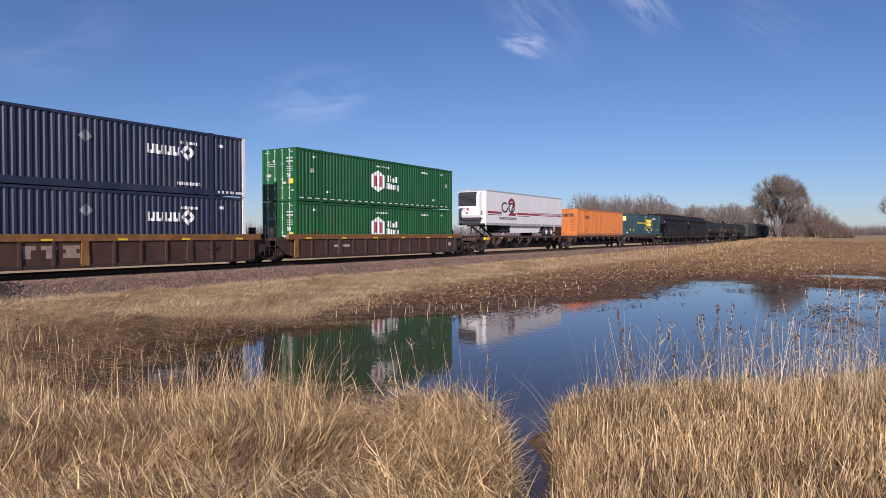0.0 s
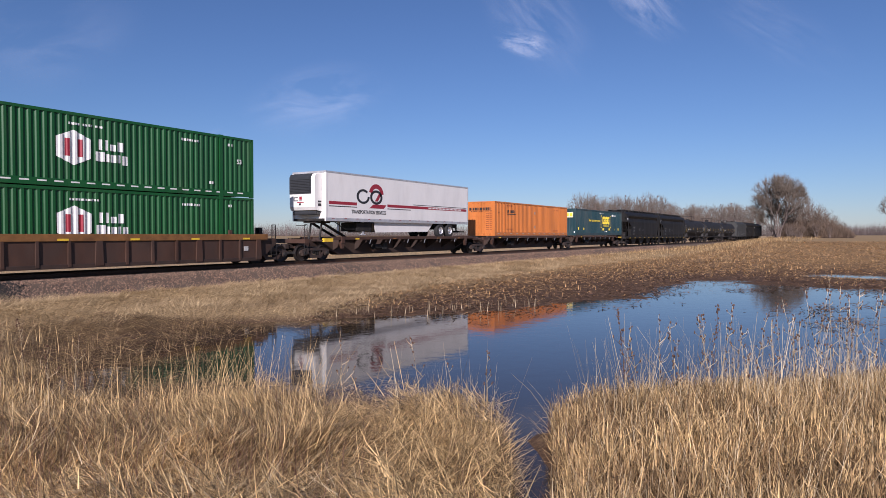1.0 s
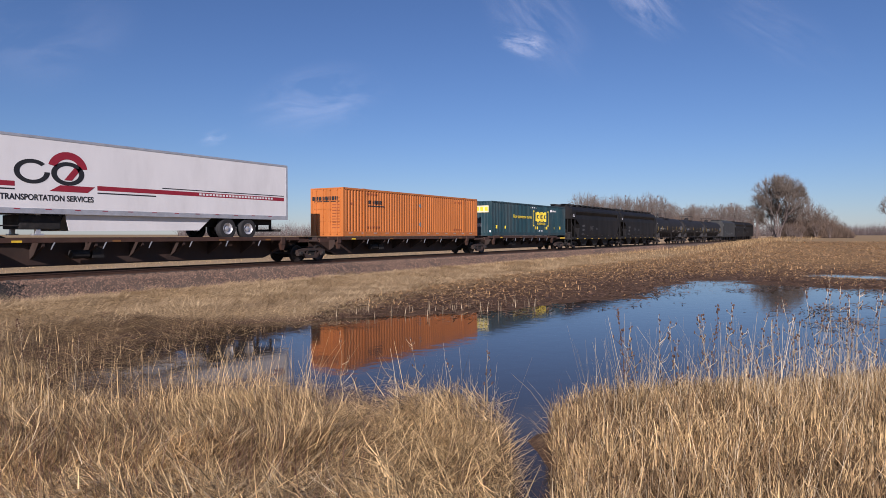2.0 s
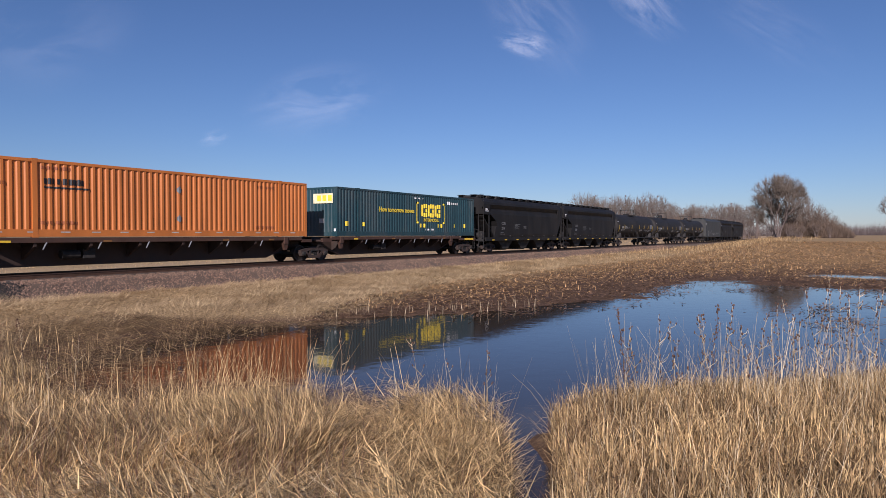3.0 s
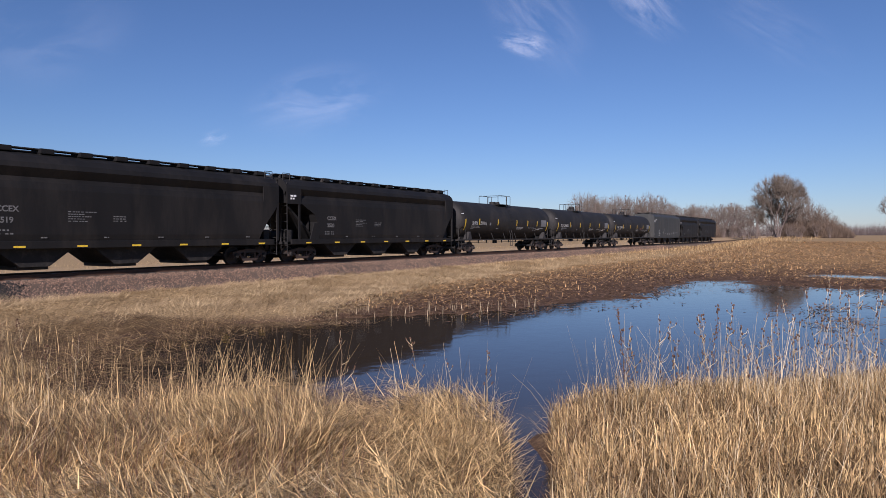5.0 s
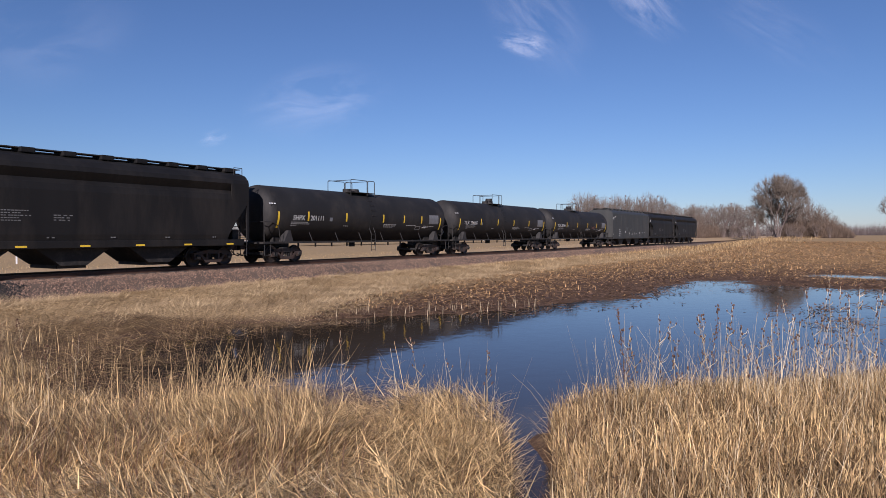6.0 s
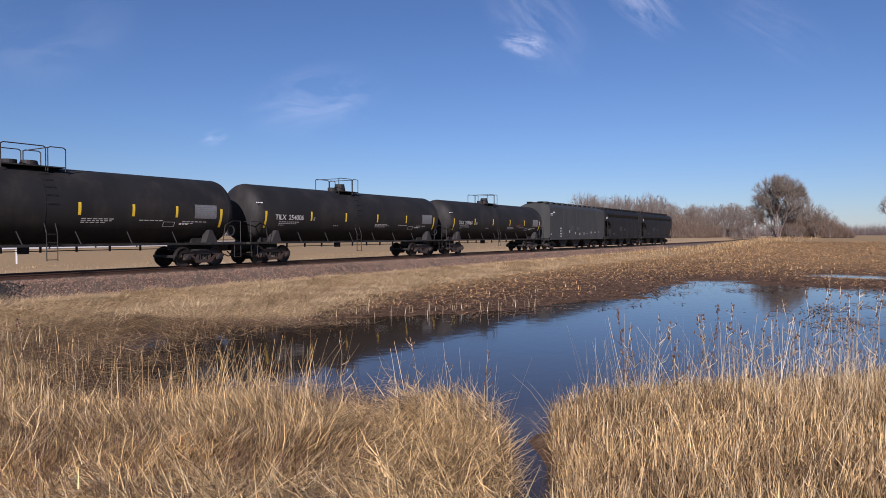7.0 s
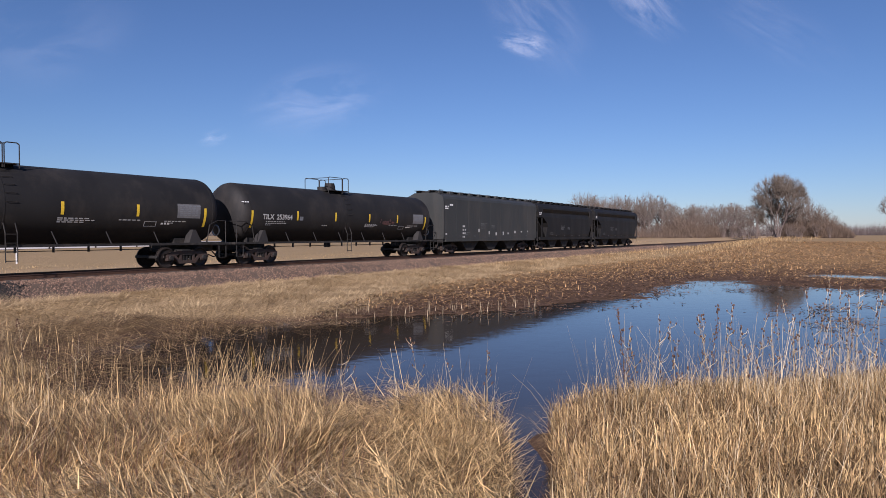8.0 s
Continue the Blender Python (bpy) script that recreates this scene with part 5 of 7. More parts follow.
    # side sill, braces, saddles, end platforms
    for s in (-1, 1):
        y0, y1 = (-1.42, -1.30) if s < 0 else (1.30, 1.42)
        part("side_sill", boxes((0.1, L - 0.1, y0, y1, 1.03, 1.13)), M_UNDER, car)
        for x in np.linspace(3.4, L - 3.4, 6):
            bm = tube(bmesh.new(), (x, s * 1.36, 1.12), (x - 0.16, s * 1.25, 1.62), 0.022, seg=6)
            part("sill_brace", bm, M_BRACE, car)
        for x, d in ((1.55, 1), (L - 1.55, -1)):
            bm = bmesh.new()
            prism(bm, [(x - 0.34, 1.12), (x + 0.34, 1.12), (x + d * 0.06 + 0.07, 1.72), (x + d * 0.06 - 0.07, 1.72)], "y", min(s * 1.0, s * 1.40), max(s * 1.0, s * 1.40))
            part("saddle", bm, M_BRACE, car)
    for e, d in ((0.0, 1), (L, -1)):
        bm = bmesh.new()
        box(bm, min(e - d * 0.25, e + d * 2.6), max(e - d * 0.25, e + d * 2.6), -0.33, 0.33, 0.72, 1.14)
        box(bm, min(e - d * 0.3, e + d * 0.35), max(e - d * 0.3, e + d * 0.35), -1.45, 1.45, 1.02, 1.12)
        box(bm, min(e + d * 0.9, e + d * 2.3), max(e + d * 0.9, e + d * 2.3), -0.9, 0.9, 1.05, 1.35)
        part("stub_sill", bm, M_UNDER, car)
        bm = bmesh.new()
        x = e - d * 0.15
        pipe(bm, [(x, -1.38, 1.1), (x, -1.38, 2.15), (x + d * 0.5, -1.42, 2.15), (x + d * 0.95, -1.42, 1.95), (x + d * 1.1, -1.42, 1.1)], 0.022)
        pipe(bm, [(x, 1.38, 1.1), (x, 1.38, 2.15), (x, -1.38, 2.15)], 0.022)
        for s in (-1, 1):
            pipe(bm, [(x, s * 1.4, 1.05), (x, s * 1.4, 0.42), (x + d * 0.4, s * 1.4, 0.42), (x + d * 0.4, s * 1.4, 1.05)], 0.02)
        part("end_railing", bm, M_UNDER, car)
        coupler(car, e - d * 0.2, -d)
    bm = lathe(bmesh.new(), [(0, 0.26), (0.03, 0.28), (0.05, 0.25), (0.05, 0.22), (0.0, 0.22), (0, 0.26)], 20)
    shift(bm, L + 0.1, -0.7, 1.7)
    part("brake_wheel", bm, M_DULLMARK, car)
    # top fittings: platform, housing, railings, side ladder
    c = dome_x
    zt = zc + R
    part("top_platform", boxes((c - half, c + half, -0.95, 0.95, zt - 0.06, zt - 0.02)), M_UNDER, car, "grating platform on top of the tank")
    bm = bmesh.new()
    tube(bm, (c + 0.25, 0, zt - 0.1), (c + 0.25, 0, zt + (0.45 if half < 1 else 0.22)), 0.38, 0.28, seg=20)
    tube(bm, (c - 0.45, 0, zt - 0.1), (c - 0.45, 0, zt + 0.2), 0.26, seg=16)
    part("valve_housing", bm, M_TANK, car, "black protective valve housing")
    for a, b in ((c - half, c + 0.35 * half), (c + 0.42 * half, c + half)):
        bm = bmesh.new()
        for y in (-0.92, 0.92):
            pipe(bm, [(a, y, zt - 0.2), (a, y, zt + 0.66), (a + 0.08, y, zt + 0.72), (b - 0.08, y, zt + 0.72), (b, y, zt + 0.66), (b, y, zt - 0.2)], 0.022)
        tube(bm, (a, -0.92, zt + 0.68), (a, 0.92, zt + 0.68), 0.02, seg=6)
        part("safety_railing", bm, M_UNDER, car)
    bm = bmesh.new()
    for x in (c + 0.12, c + 0.52):
        pipe(bm, [(x, -1.30, 1.95), (x, -1.47, 1.55), (x, -1.47, 0.5)], 0.02)
    for z in np.arange(0.55, 1.6, 0.32):
        tube(bm, (c + 0.12, -1.47, z), (c + 0.52, -1.47, z), 0.016, seg=5)
    for t in range(2, 62, 12):
        p = (-(R + 0.05) * math.cos(radians(t)), zc + (R + 0.05) * math.sin(radians(t)))
        q = (-(R - 0.02) * math.cos(radians(t)), zc + (R - 0.02) * math.sin(radians(t)))
        pipe(bm, [(c + 0.14, *q), (c + 0.14, *p), (c + 0.50, *p), (c + 0.50, *q)], 0.012, seg=4)
    part("side_ladder", bm, M_UNDER, car)
    bm = bmesh.new()
    tube(bm, (c, 0, 0.75), (c, 0, 1.2), 0.2, seg=12)
    for x in np.linspace(3.2, L - 3.2, 9):
        box(bm, x - 0.03, x + 0.03, -0.5, -0.42, 0.80, 1.16)
    tube(bm, (2.4, -0.46, 0.86), (L - 2.4, -0.46, 0.86), 0.02, seg=6)
    part("outlet_valve", bm, M_UNDER, car)
    for x in (t0 - x0, t1 - x0):
        add_truck(car, x)
    return mover(car, x0)


def build_train():
    well_car()
    navy_container(6.39, 0.40, False)
    navy_container(6.39, 3.32, True)
    green_container(26.04, 0.40, False)
    green_container(26.04, 3.32, True)
    spine_car()
    reefer_trailer()
    orange_container(68.13, 1.39)
    teal_container(86.76, 1.39)
    black = "matt black covered hopper car with faded stencilled markings"
    hopper(104.0, 16.4, 105.75, 118.9, M_HOPPER, black, [("CCEX", 3.1, 2.32, 0.29), ("2519", 3.1, 1.92, 0.29)])
    hopper(120.95, 16.75, 122.6, 135.95, M_HOPPER, black, [("CCEX", 3.1, 2.32, 0.29), ("2520", 3.1, 1.92, 0.29)])
    dark = "black steel tank car with yellow reflective strips and white markings"
    tank_car(139.0, 17.5, 140.75, 154.75, dark, [("SHPX", 1.80, -13, 0.37, M_MARK), ("201111", 3.12, -13, 0.37, M_MARK)], 8.35, 1.15, (2.90, 6.08, 9.65, 11.9, 13.96))
    tank_car(157.45, 17.5, 159.2, 173.2, dark, [("TILX", 1.40, -13, 0.37, M_MARK), ("254006", 2.35, -13, 0.37, M_MARK)], 7.85, 0.88, (4.0, 6.9, 9.9, 13.0))
    tank_car(175.9, 17.3, 177.6, 191.5, dark, [("TILX", 1.45, -13, 0.37, M_MARK), ("253964", 2.40, -13, 0.37, M_MARK)], 7.85, 0.88, (3.85, 6.9, 10.0, 12.9), graffiti=True)
    hopper(194.3, 16.2, 196.0, 208.6, M_GREYHOP, "dark grey smooth-sided covered hopper car with small stencils", [], rounded=False)
    hopper(211.0, 14.9, 212.7, 224.3, M_HOPPER, black, [])
    hopper(226.7, 16.9, 228.4, 241.8, M_HOPPER, "black covered hopper car at the tail of the train", [])


build_train()


# ---------- vegetation ----------
VIEW_YAW = radians(57.858)


def from_view(side, depth):
    """Plan position of something depth metres out along the view and side times as far across."""
    s, c = math.sin(VIEW_YAW), math.cos(VIEW_YAW)
    side, depth = np.asarray(side, float), np.asarray(depth, float)
    return depth * s + side * depth * c, depth * c - side * depth * s


def blades(rng, x, y, z, h, lean, bend, width, heading, segs=3):
    """Curved tapering blades: base points, heights, lean and extra bend in radians, width, heading of the lean."""
    n = len(x)
    rows, cur = [], np.stack([x, y, z], 1)
    wx = np.stack([-np.sin(heading + rng.uniform(-1.2, 1.2, n)), np.cos(heading + rng.uniform(-1.2, 1.2, n)), np.zeros(n)], 1)
    for k in range(segs + 1):
        u = k / segs
        w = width * (1 - 0.75 * u)
        rows.append(cur - wx * (w * 0.5)[:, None])
        rows.append(cur + wx * (w * 0.5)[:, None])
        a = np.minimum(lean + bend * u, 2.3)
        step = h / segs
        cur = cur + np.stack([np.cos(heading) * np.sin(a) * step, np.sin(heading) * np.sin(a) * step, np.cos(a) * step], 1)
    m = 2 * (segs + 1)
    v = np.stack(rows, 1).reshape(-1, 3)
    base = np.arange(n)[:, None, None] * m
    quad = np.array([(2 * k, 2 * k + 1, 2 * k + 3, 2 * k + 2) for k in range(segs)])[None]
    return v, (base + quad).reshape(-1, 4)


def trodden(x, y):
    """Grass stays low beside the flooded end of the ditch."""
    x, y = np.asarray(x, float), np.asarray(y, float)
    s, c = math.sin(VIEW_YAW), math.cos(VIEW_YAW)
    across = (x * c - y * s) / np.maximum(x * s + y * c, 0.5)
    return 1 - 0.72 * smooth01(-0.36, -0.48, across) * smooth01(2.6, 0.9, np.abs(shore_distance(x, y)))


def near_grass():
    rng = np.random.default_rng(11)

    def tufts(n_tufts, per, d0, d1, s0, s1, radius, keep=None, shore=0.0):
        """Blades gathered in tufts: base points, the tuft's number, and the way out from its middle."""
        d = np.sqrt(rng.uniform(d0 * d0, d1 * d1, n_tufts))
        s = rng.uniform(s0, s1, n_tufts)
        if keep is not None:
            k = rng.uniform(0, 1, n_tufts) < keep(s, d)
            d, s = d[k], s[k]
        cx, cy = from_view(s, d)
        n_t = len(cx)
        i = np.repeat(np.arange(n_t), rng.poisson(per, n_t))
        r = np.abs(rng.normal(0, 1, len(i))) * radius * rng.uniform(0.6, 1.4, n_t)[i]
        a = rng.uniform(0, 6.2832, len(i))
        x, y = cx[i] + r * np.cos(a), cy[i] + r * np.sin(a)
        ok = shore_distance(x, y) > shore + rng.normal(0, 0.06, len(x))
        return x[ok], y[ok], i[ok], a[ok], r[ok], s[i][ok], n_t

    wind = radians(-25)

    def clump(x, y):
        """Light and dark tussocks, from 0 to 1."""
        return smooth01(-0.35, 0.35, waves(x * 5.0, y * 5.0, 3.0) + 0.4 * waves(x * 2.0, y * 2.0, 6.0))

    def crossways(n, spread):
        """Headings that lie mostly across the view, either way."""
        return -VIEW_YAW + np.pi * (rng.uniform(0, 1, n) < 0.5) + rng.normal(0, spread, n)

    left = lambda s, d: 0.02 + 0.98 * smooth01(0.13, 0.09, s)
    right = lambda s, d: smooth01(0.16, 0.19, s)

    # matted thatch: long blades laid over each other in tufts, each tuft combed its own way
    x, y, i, a, r, s, n_t = tufts(2400, 16, 3.4, 12.8, -0.82, 0.82, 0.17, left)
    size = rng.uniform(0.6, 1.25, n_t)
    n = len(x)
    flip = rng.uniform(0, 1, n) < 0.45
    heading = np.where(flip, a, crossways(n_t, 0.6)[i]) + rng.normal(0, 0.35, n)
    mound = 0.42 * trodden(x, y) * size[i] * np.exp(-(r / 0.2) ** 2) * rng.uniform(0.2, 1, n)
    v, f = blades(rng, x, y, ground_height(x, y) - 0.03 + mound, rng.uniform(0.14, 0.42, n) * size[i] * (0.3 + 0.7 * trodden(x, y)), rng.uniform(0.5, 1.75, n), rng.uniform(-1.1, 1.2, n),
                  rng.uniform(0.0035, 0.0085, n), heading, 4)
    v[:, 2] = np.maximum(v[:, 2], -0.02 + 0.05 * rng.uniform(0, 1, len(v)))
    mesh_stuff("dry_grass", v, f, M_STRAW, "matted straw-coloured dry grass on the bank", "grass")
    # broken straw lying every way through the thatch, heaped into soft mounds
    def heap(name, n, s0, s1, height, mat, label, width, tone=1.0, least=0.05, d0=3.3):
        d = np.sqrt(rng.uniform(d0 ** 2, 12.8 ** 2, n))
        s = rng.uniform(s0, s1, n)
        x, y = from_view(s, d)
        k = (shore_distance(x, y) > rng.normal(0.0, 0.08, n)) & (rng.uniform(0, 1, n) < 1 - 0.7 * smooth01(-0.22, -0.5, s) * smooth01(7.0, 4.8, d))
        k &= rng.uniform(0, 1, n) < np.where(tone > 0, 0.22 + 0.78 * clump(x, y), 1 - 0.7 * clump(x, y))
        x, y = x[k], y[k]
        m = len(x)
        mound = np.clip(0.5 + 0.55 * waves(x * 1.6, y * 1.6, 9.0) + 0.60 * waves(x * 3.4, y * 3.4, 2.0), least, 1.3) * trodden(x, y)
        z = ground_height(x, y) + rng.uniform(0, 1, m) ** 0.7 * height * mound
        comb = waves(x * 2.6, y * 2.6, 5.0)
        v, f = blades(rng, x, y, z, 0.07 + 0.34 * rng.uniform(0, 1, m) ** 1.6, 1.15 + 0.45 * waves(x * 3.1, y * 3.1, 8.0) + rng.normal(0, 0.38, m), rng.uniform(-1.0, 1.1, m), rng.uniform(0.5, 1.5, m) * width,
                      -VIEW_YAW + np.pi * (comb + rng.normal(0, 0.25, m) > 0) + rng.normal(0, 0.6, m), 2)
        mesh_stuff(name, v, f, mat, label, "straw")
    heap("broken_straw", 150000, -0.82, 0.10, 0.50, M_STRAW, "broken straw heaped every way on the bank", 0.0095)
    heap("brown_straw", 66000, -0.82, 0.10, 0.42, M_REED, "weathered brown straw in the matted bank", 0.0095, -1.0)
    heap("pale_straw", 30000, -0.82, 0.10, 0.54, M_PALE, "bleached straw lying on the thatch", 0.0075)
    heap("corner_straw", 40000, -0.10, 0.105, 0.72, M_STRAW, "matted straw on the corner beside the ditch", 0.0095, 1.0, 0.7)
    heap("crest_straw", 42000, -0.42, -0.04, 0.60, M_STRAW, "dense straw along the crest of the bank", 0.0095, 1.0, 0.4, 7.2)
    heap("fallen_reeds", 24000, 0.175, 0.82, 0.62, M_REED, "fallen brown reeds tangled in the standing grass", 0.0065)

    # close-set crooked grass that fills the bank on the far side of the ditch, rounded off towards the water
    def sward(name, n, height, mat, label, width, tone=1.0):
        d = np.sqrt(rng.uniform(3.4 ** 2, 10.3 ** 2, n))
        s = rng.uniform(0.165, 0.82, n)
        x, y = from_view(s, d)
        sd = shore_distance(x, y)
        k = (sd > rng.normal(0.02, 0.05, n))
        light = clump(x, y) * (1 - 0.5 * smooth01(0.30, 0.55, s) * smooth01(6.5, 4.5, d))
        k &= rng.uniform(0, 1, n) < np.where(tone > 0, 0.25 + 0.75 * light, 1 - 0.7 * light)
        x, y, sd = x[k], y[k], sd[k]
        m = len(x)
        top = height * (0.86 + 0.16 * waves(x * 1.8, y * 1.8, 4.0) + 0.10 * waves(x * 5, y * 5, 1.0)) * (0.35 + 0.65 * smooth01(0.0, 0.45, sd))
        z = ground_height(x, y) + rng.uniform(0, 1, m) ** 0.65 * np.maximum(top, 0.05)
        v, f = blades(rng, x, y, z, 0.06 + 0.26 * rng.uniform(0, 1, m) ** 1.6, np.abs(rng.normal(0, 0.55, m)), rng.uniform(-1.6, 2.0, m) * rng.uniform(0.2, 1, m), rng.uniform(0.6, 1.5, m) * width,
                      crossways(m, 0.8), 2)
        mesh_stuff(name, v, f, mat, label, "grass")
    sward("crooked_grass", 88000, 0.60, M_STRAW, "dense crooked straw-coloured grass on the bank", 0.0105)
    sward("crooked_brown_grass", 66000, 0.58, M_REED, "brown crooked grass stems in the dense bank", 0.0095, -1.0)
    sward("crooked_pale_grass", 7000, 0.62, M_PALE, "bleached crooked stems in the dense bank", 0.0085)

    # standing reed grass, close-set on the right-hand bank
    x, y, i, a, r, s, n_t = tufts(1300, 6, 3.6, 10.2, 0.12, 0.82, 0.13, right)
    n = len(x)
    size = rng.uniform(0.7, 1.15, n_t)
    comb = wind + rng.normal(0, 1.4, n_t)
    lean_t = np.abs(rng.normal(0.0, 0.22, n_t))
    broken = rng.uniform(0, 1, n) < 0.52
    v, f = blades(rng, x, y, ground_height(x, y) - 0.02, rng.uniform(0.35, 0.84, n) * size[i], lean_t[i] + np.abs(rng.normal(0, 0.28, n)), np.where(broken, rng.uniform(1.2, 2.4, n), rng.uniform(-0.3, 0.8, n)),
                  rng.uniform(0.004, 0.0095, n), comb[i] + rng.normal(0, 0.9, n), 4)
    dark = np.repeat(rng.uniform(0, 1, n) < 0.55, 4)
    mesh_stuff("standing_grass", v, f[~dark], M_STRAW, "upright dry reed grass at the water's edge", "grass")
    mesh_stuff("brown_reeds", v, f[dark], M_REED, "weathered brown reed grass standing at the water's edge", "grass")
    # paler tall stalks, thickest by the shore on the left and along the right bank
    n = 26000
    pd = np.sqrt(rng.uniform(4.0 ** 2, 12.5 ** 2, n))
    ps = rng.uniform(-0.66, 0.80, n)
    px, py = from_view(ps, pd)
    psd = shore_distance(px, py)
    dens = 0.012 + 0.13 * smooth01(0.15, 0.25, ps) + 0.36 * smooth01(-0.46, -0.38, ps) * smooth01(-0.14, -0.22, ps) * smooth01(7.4, 9.0, pd) * (1 - 0.6 * smooth01(-0.36, -0.44, ps))
    k = (rng.uniform(0, 1, n) < dens) & (psd > np.where(ps < 0, -1.3 * rng.uniform(0, 1, n), -0.12))
    px, py, ps = px[k], py[k], ps[k]
    n = len(px)
    h = np.where(ps > 0.15, rng.uniform(0.45, 1.0, n) + 0.45 * rng.uniform(0, 1, n) ** 5, rng.uniform(0.5, 1.4, n))
    v, f = blades(rng, px, py, np.maximum(ground_height(px, py), -0.2) - 0.02, h, np.abs(rng.normal(0.10, 0.25, n)), rng.uniform(-0.1, 0.9, n),
                  np.where(ps > 0.1, rng.uniform(0.004, 0.010, n), rng.uniform(0.004, 0.0085, n)), wind + rng.normal(0, 1.4, n), 4)
    right_side = np.repeat(ps > 0.1, 4)
    mesh_stuff("pale_stalks", v, f[right_side], M_PALE, "thin pale standing grass stalks", "grass")
    mesh_stuff("shore_stalks", v, f[~right_side], M_STRAW, "thin standing straw stalks by the flooded ditch", "grass")
    # taller reeds on the corner where the ditch meets the pond
    x, y, i, a, r, s, n_t = tufts(60, 13, 6.2, 8.6, -0.06, 0.11, 0.12)
    n = len(x)
    v, f = blades(rng, x, y, ground_height(x, y) - 0.02, rng.uniform(0.30, 0.80, n), np.abs(rng.normal(0, 0.40, n)), rng.uniform(-0.1, 1.1, n), rng.uniform(0.005, 0.010, n), a + rng.normal(0, 0.6, n), 4)
    mesh_stuff("corner_reeds", v, f, M_STRAW, "tall straw-coloured reeds at the mouth of the ditch", "grass")
    # sparse tall stalks whose tips nod over the water
    n = 390
    ps = np.concatenate([rng.uniform(0.22, 0.68, 220), rng.uniform(0.42, 0.68, 130), rng.uniform(-0.1, 0.1, 40)])
    px, py = from_view(ps, rng.uniform(7.6, 9.2, n))
    k = shore_distance(px, py) > -0.35
    px, py, ps = px[k], py[k], ps[k]
    n = len(px)
    v, f = blades(rng, px, py, np.maximum(ground_height(px, py), -0.1) - 0.02, rng.uniform(0.95, 1.65, n) * np.where(ps > 0.15, 1, 0.75), np.abs(rng.normal(0.05, 0.14, n)), rng.uniform(-0.05, 0.9, n) * rng.uniform(0, 1, n),
                  rng.uniform(0.005, 0.009, n), crossways(n, 0.7), 6)
    mesh_stuff("nodding_stalks", v, f, M_PALE, "tall pale stalks nodding over the water", "grass")
    # brown tussocks standing in the shallow end of the pond
    cx, cy = rng.uniform(5.8, 13.0, 150), rng.uniform(8.5, 16.8, 150)
    sdc = shore_distance(cx, cy)
    ok = (sdc < 0.1) & (rng.uniform(0, 1, 150) < smooth01(-2.6, -0.2, sdc) + 0.12 * (cx < 10))
    cx, cy = cx[ok], cy[ok]
    i = np.repeat(np.arange(len(cx)), 40)
    n = len(i)
    x, y = cx[i] + rng.normal(0, 0.20, n), cy[i] + rng.normal(0, 0.20, n)
    v, f = blades(rng, x, y, np.full(n, -0.05), rng.uniform(0.15, 0.55, n), rng.uniform(0.1, 1.2, n), rng.uniform(-0.2, 1.0, n), rng.uniform(0.005, 0.012, n), rng.uniform(0, 6.28, n), 3)
    mesh_stuff("drowned_tussocks", v, f, M_REED, "brown grass tussocks standing in shallow water", "grass")
    # straw washed flat along the flooded end of the ditch, with a few stalks still upright
    n = 60000
    d = np.sqrt(rng.uniform(9.0 ** 2, 20.0 ** 2, n))
    x, y = from_view(rng.uniform(-0.70, -0.10, n), d)
    sd = shore_distance(x, y)
    k = rng.uniform(0, 1, n) < smooth01(-3.0, 0.2, sd + 1.1 * waves(x * 1.3, y * 1.3, 6.0)) * smooth01(3.5, 1.2, sd)
    x, y = x[k], y[k]
    n = len(x)
    z = np.maximum(ground_height(x, y), 0.0) + 0.01 + 0.12 * rng.uniform(0, 1, n) ** 2
    v, f = blades(rng, x, y, z, rng.uniform(0.12, 0.60, n), rng.uniform(1.25, 1.62, n), rng.uniform(-0.2, 0.15, n), rng.uniform(0.006, 0.014, n), -VIEW_YAW + np.pi * (rng.uniform(0, 1, n) < 0.5) + rng.normal(0, 0.55, n), 2)
    v[:, 2] = np.maximum(v[:, 2], 0.006)
    pale = np.repeat(rng.uniform(0, 1, n) < 0.3, 2)
    mesh_stuff("flattened_straw", v, f[pale], M_STRAW, "straw washed flat at the water's edge", "straw")
    mesh_stuff("flattened_reeds", v, f[~pale], M_WET, "dark sodden reeds lying in the shallows", "straw")
    n = 520
    x, y = from_view(rng.uniform(-0.68, -0.14, n), np.sqrt(rng.uniform(9.0 ** 2, 15.5 ** 2, n)))
    k = shore_distance(x, y) > rng.uniform(-2.4, 0.2, n)
    x, y = x[k], y[k]
    n = len(x)
    v, f = blades(rng, x, y, np.maximum(ground_height(x, y), -0.15) - 0.02, rng.uniform(0.3, 0.85, n), np.abs(rng.normal(0.08, 0.18, n)), rng.uniform(-0.2, 0.7, n) * rng.uniform(0, 1, n), rng.uniform(0.006, 0.012, n), rng.uniform(0, 6.28, n), 3)
    mesh_stuff("lone_stalks", v, f, M_STRAW, "lone dry stalks standing in the shallows", "grass")
    # dark undergrowth stems
    n = 9000
    d = np.sqrt(rng.uniform(3.6 ** 2, 10.5 ** 2, n))
    x, y = from_view(rng.uniform(-0.82, 0.82, n), d)
    k = shore_distance(x, y) > 0
    x, y = x[k], y[k]
    n = len(x)
    v, f = blades(rng, x, y, ground_height(x, y) - 0.02, rng.uniform(0.3, 0.8, n) * trodden(x, y), np.abs(rng.normal(0.2, 0.35, n)), rng.uniform(0, 0.9, n),
                  rng.uniform(0.004, 0.009, n), rng.uniform(0, 6.28, n), 3)
    mesh_stuff("dead_stems", v, f, M_RUSSET, "dark brown dead weed stems in the grass", "stems")


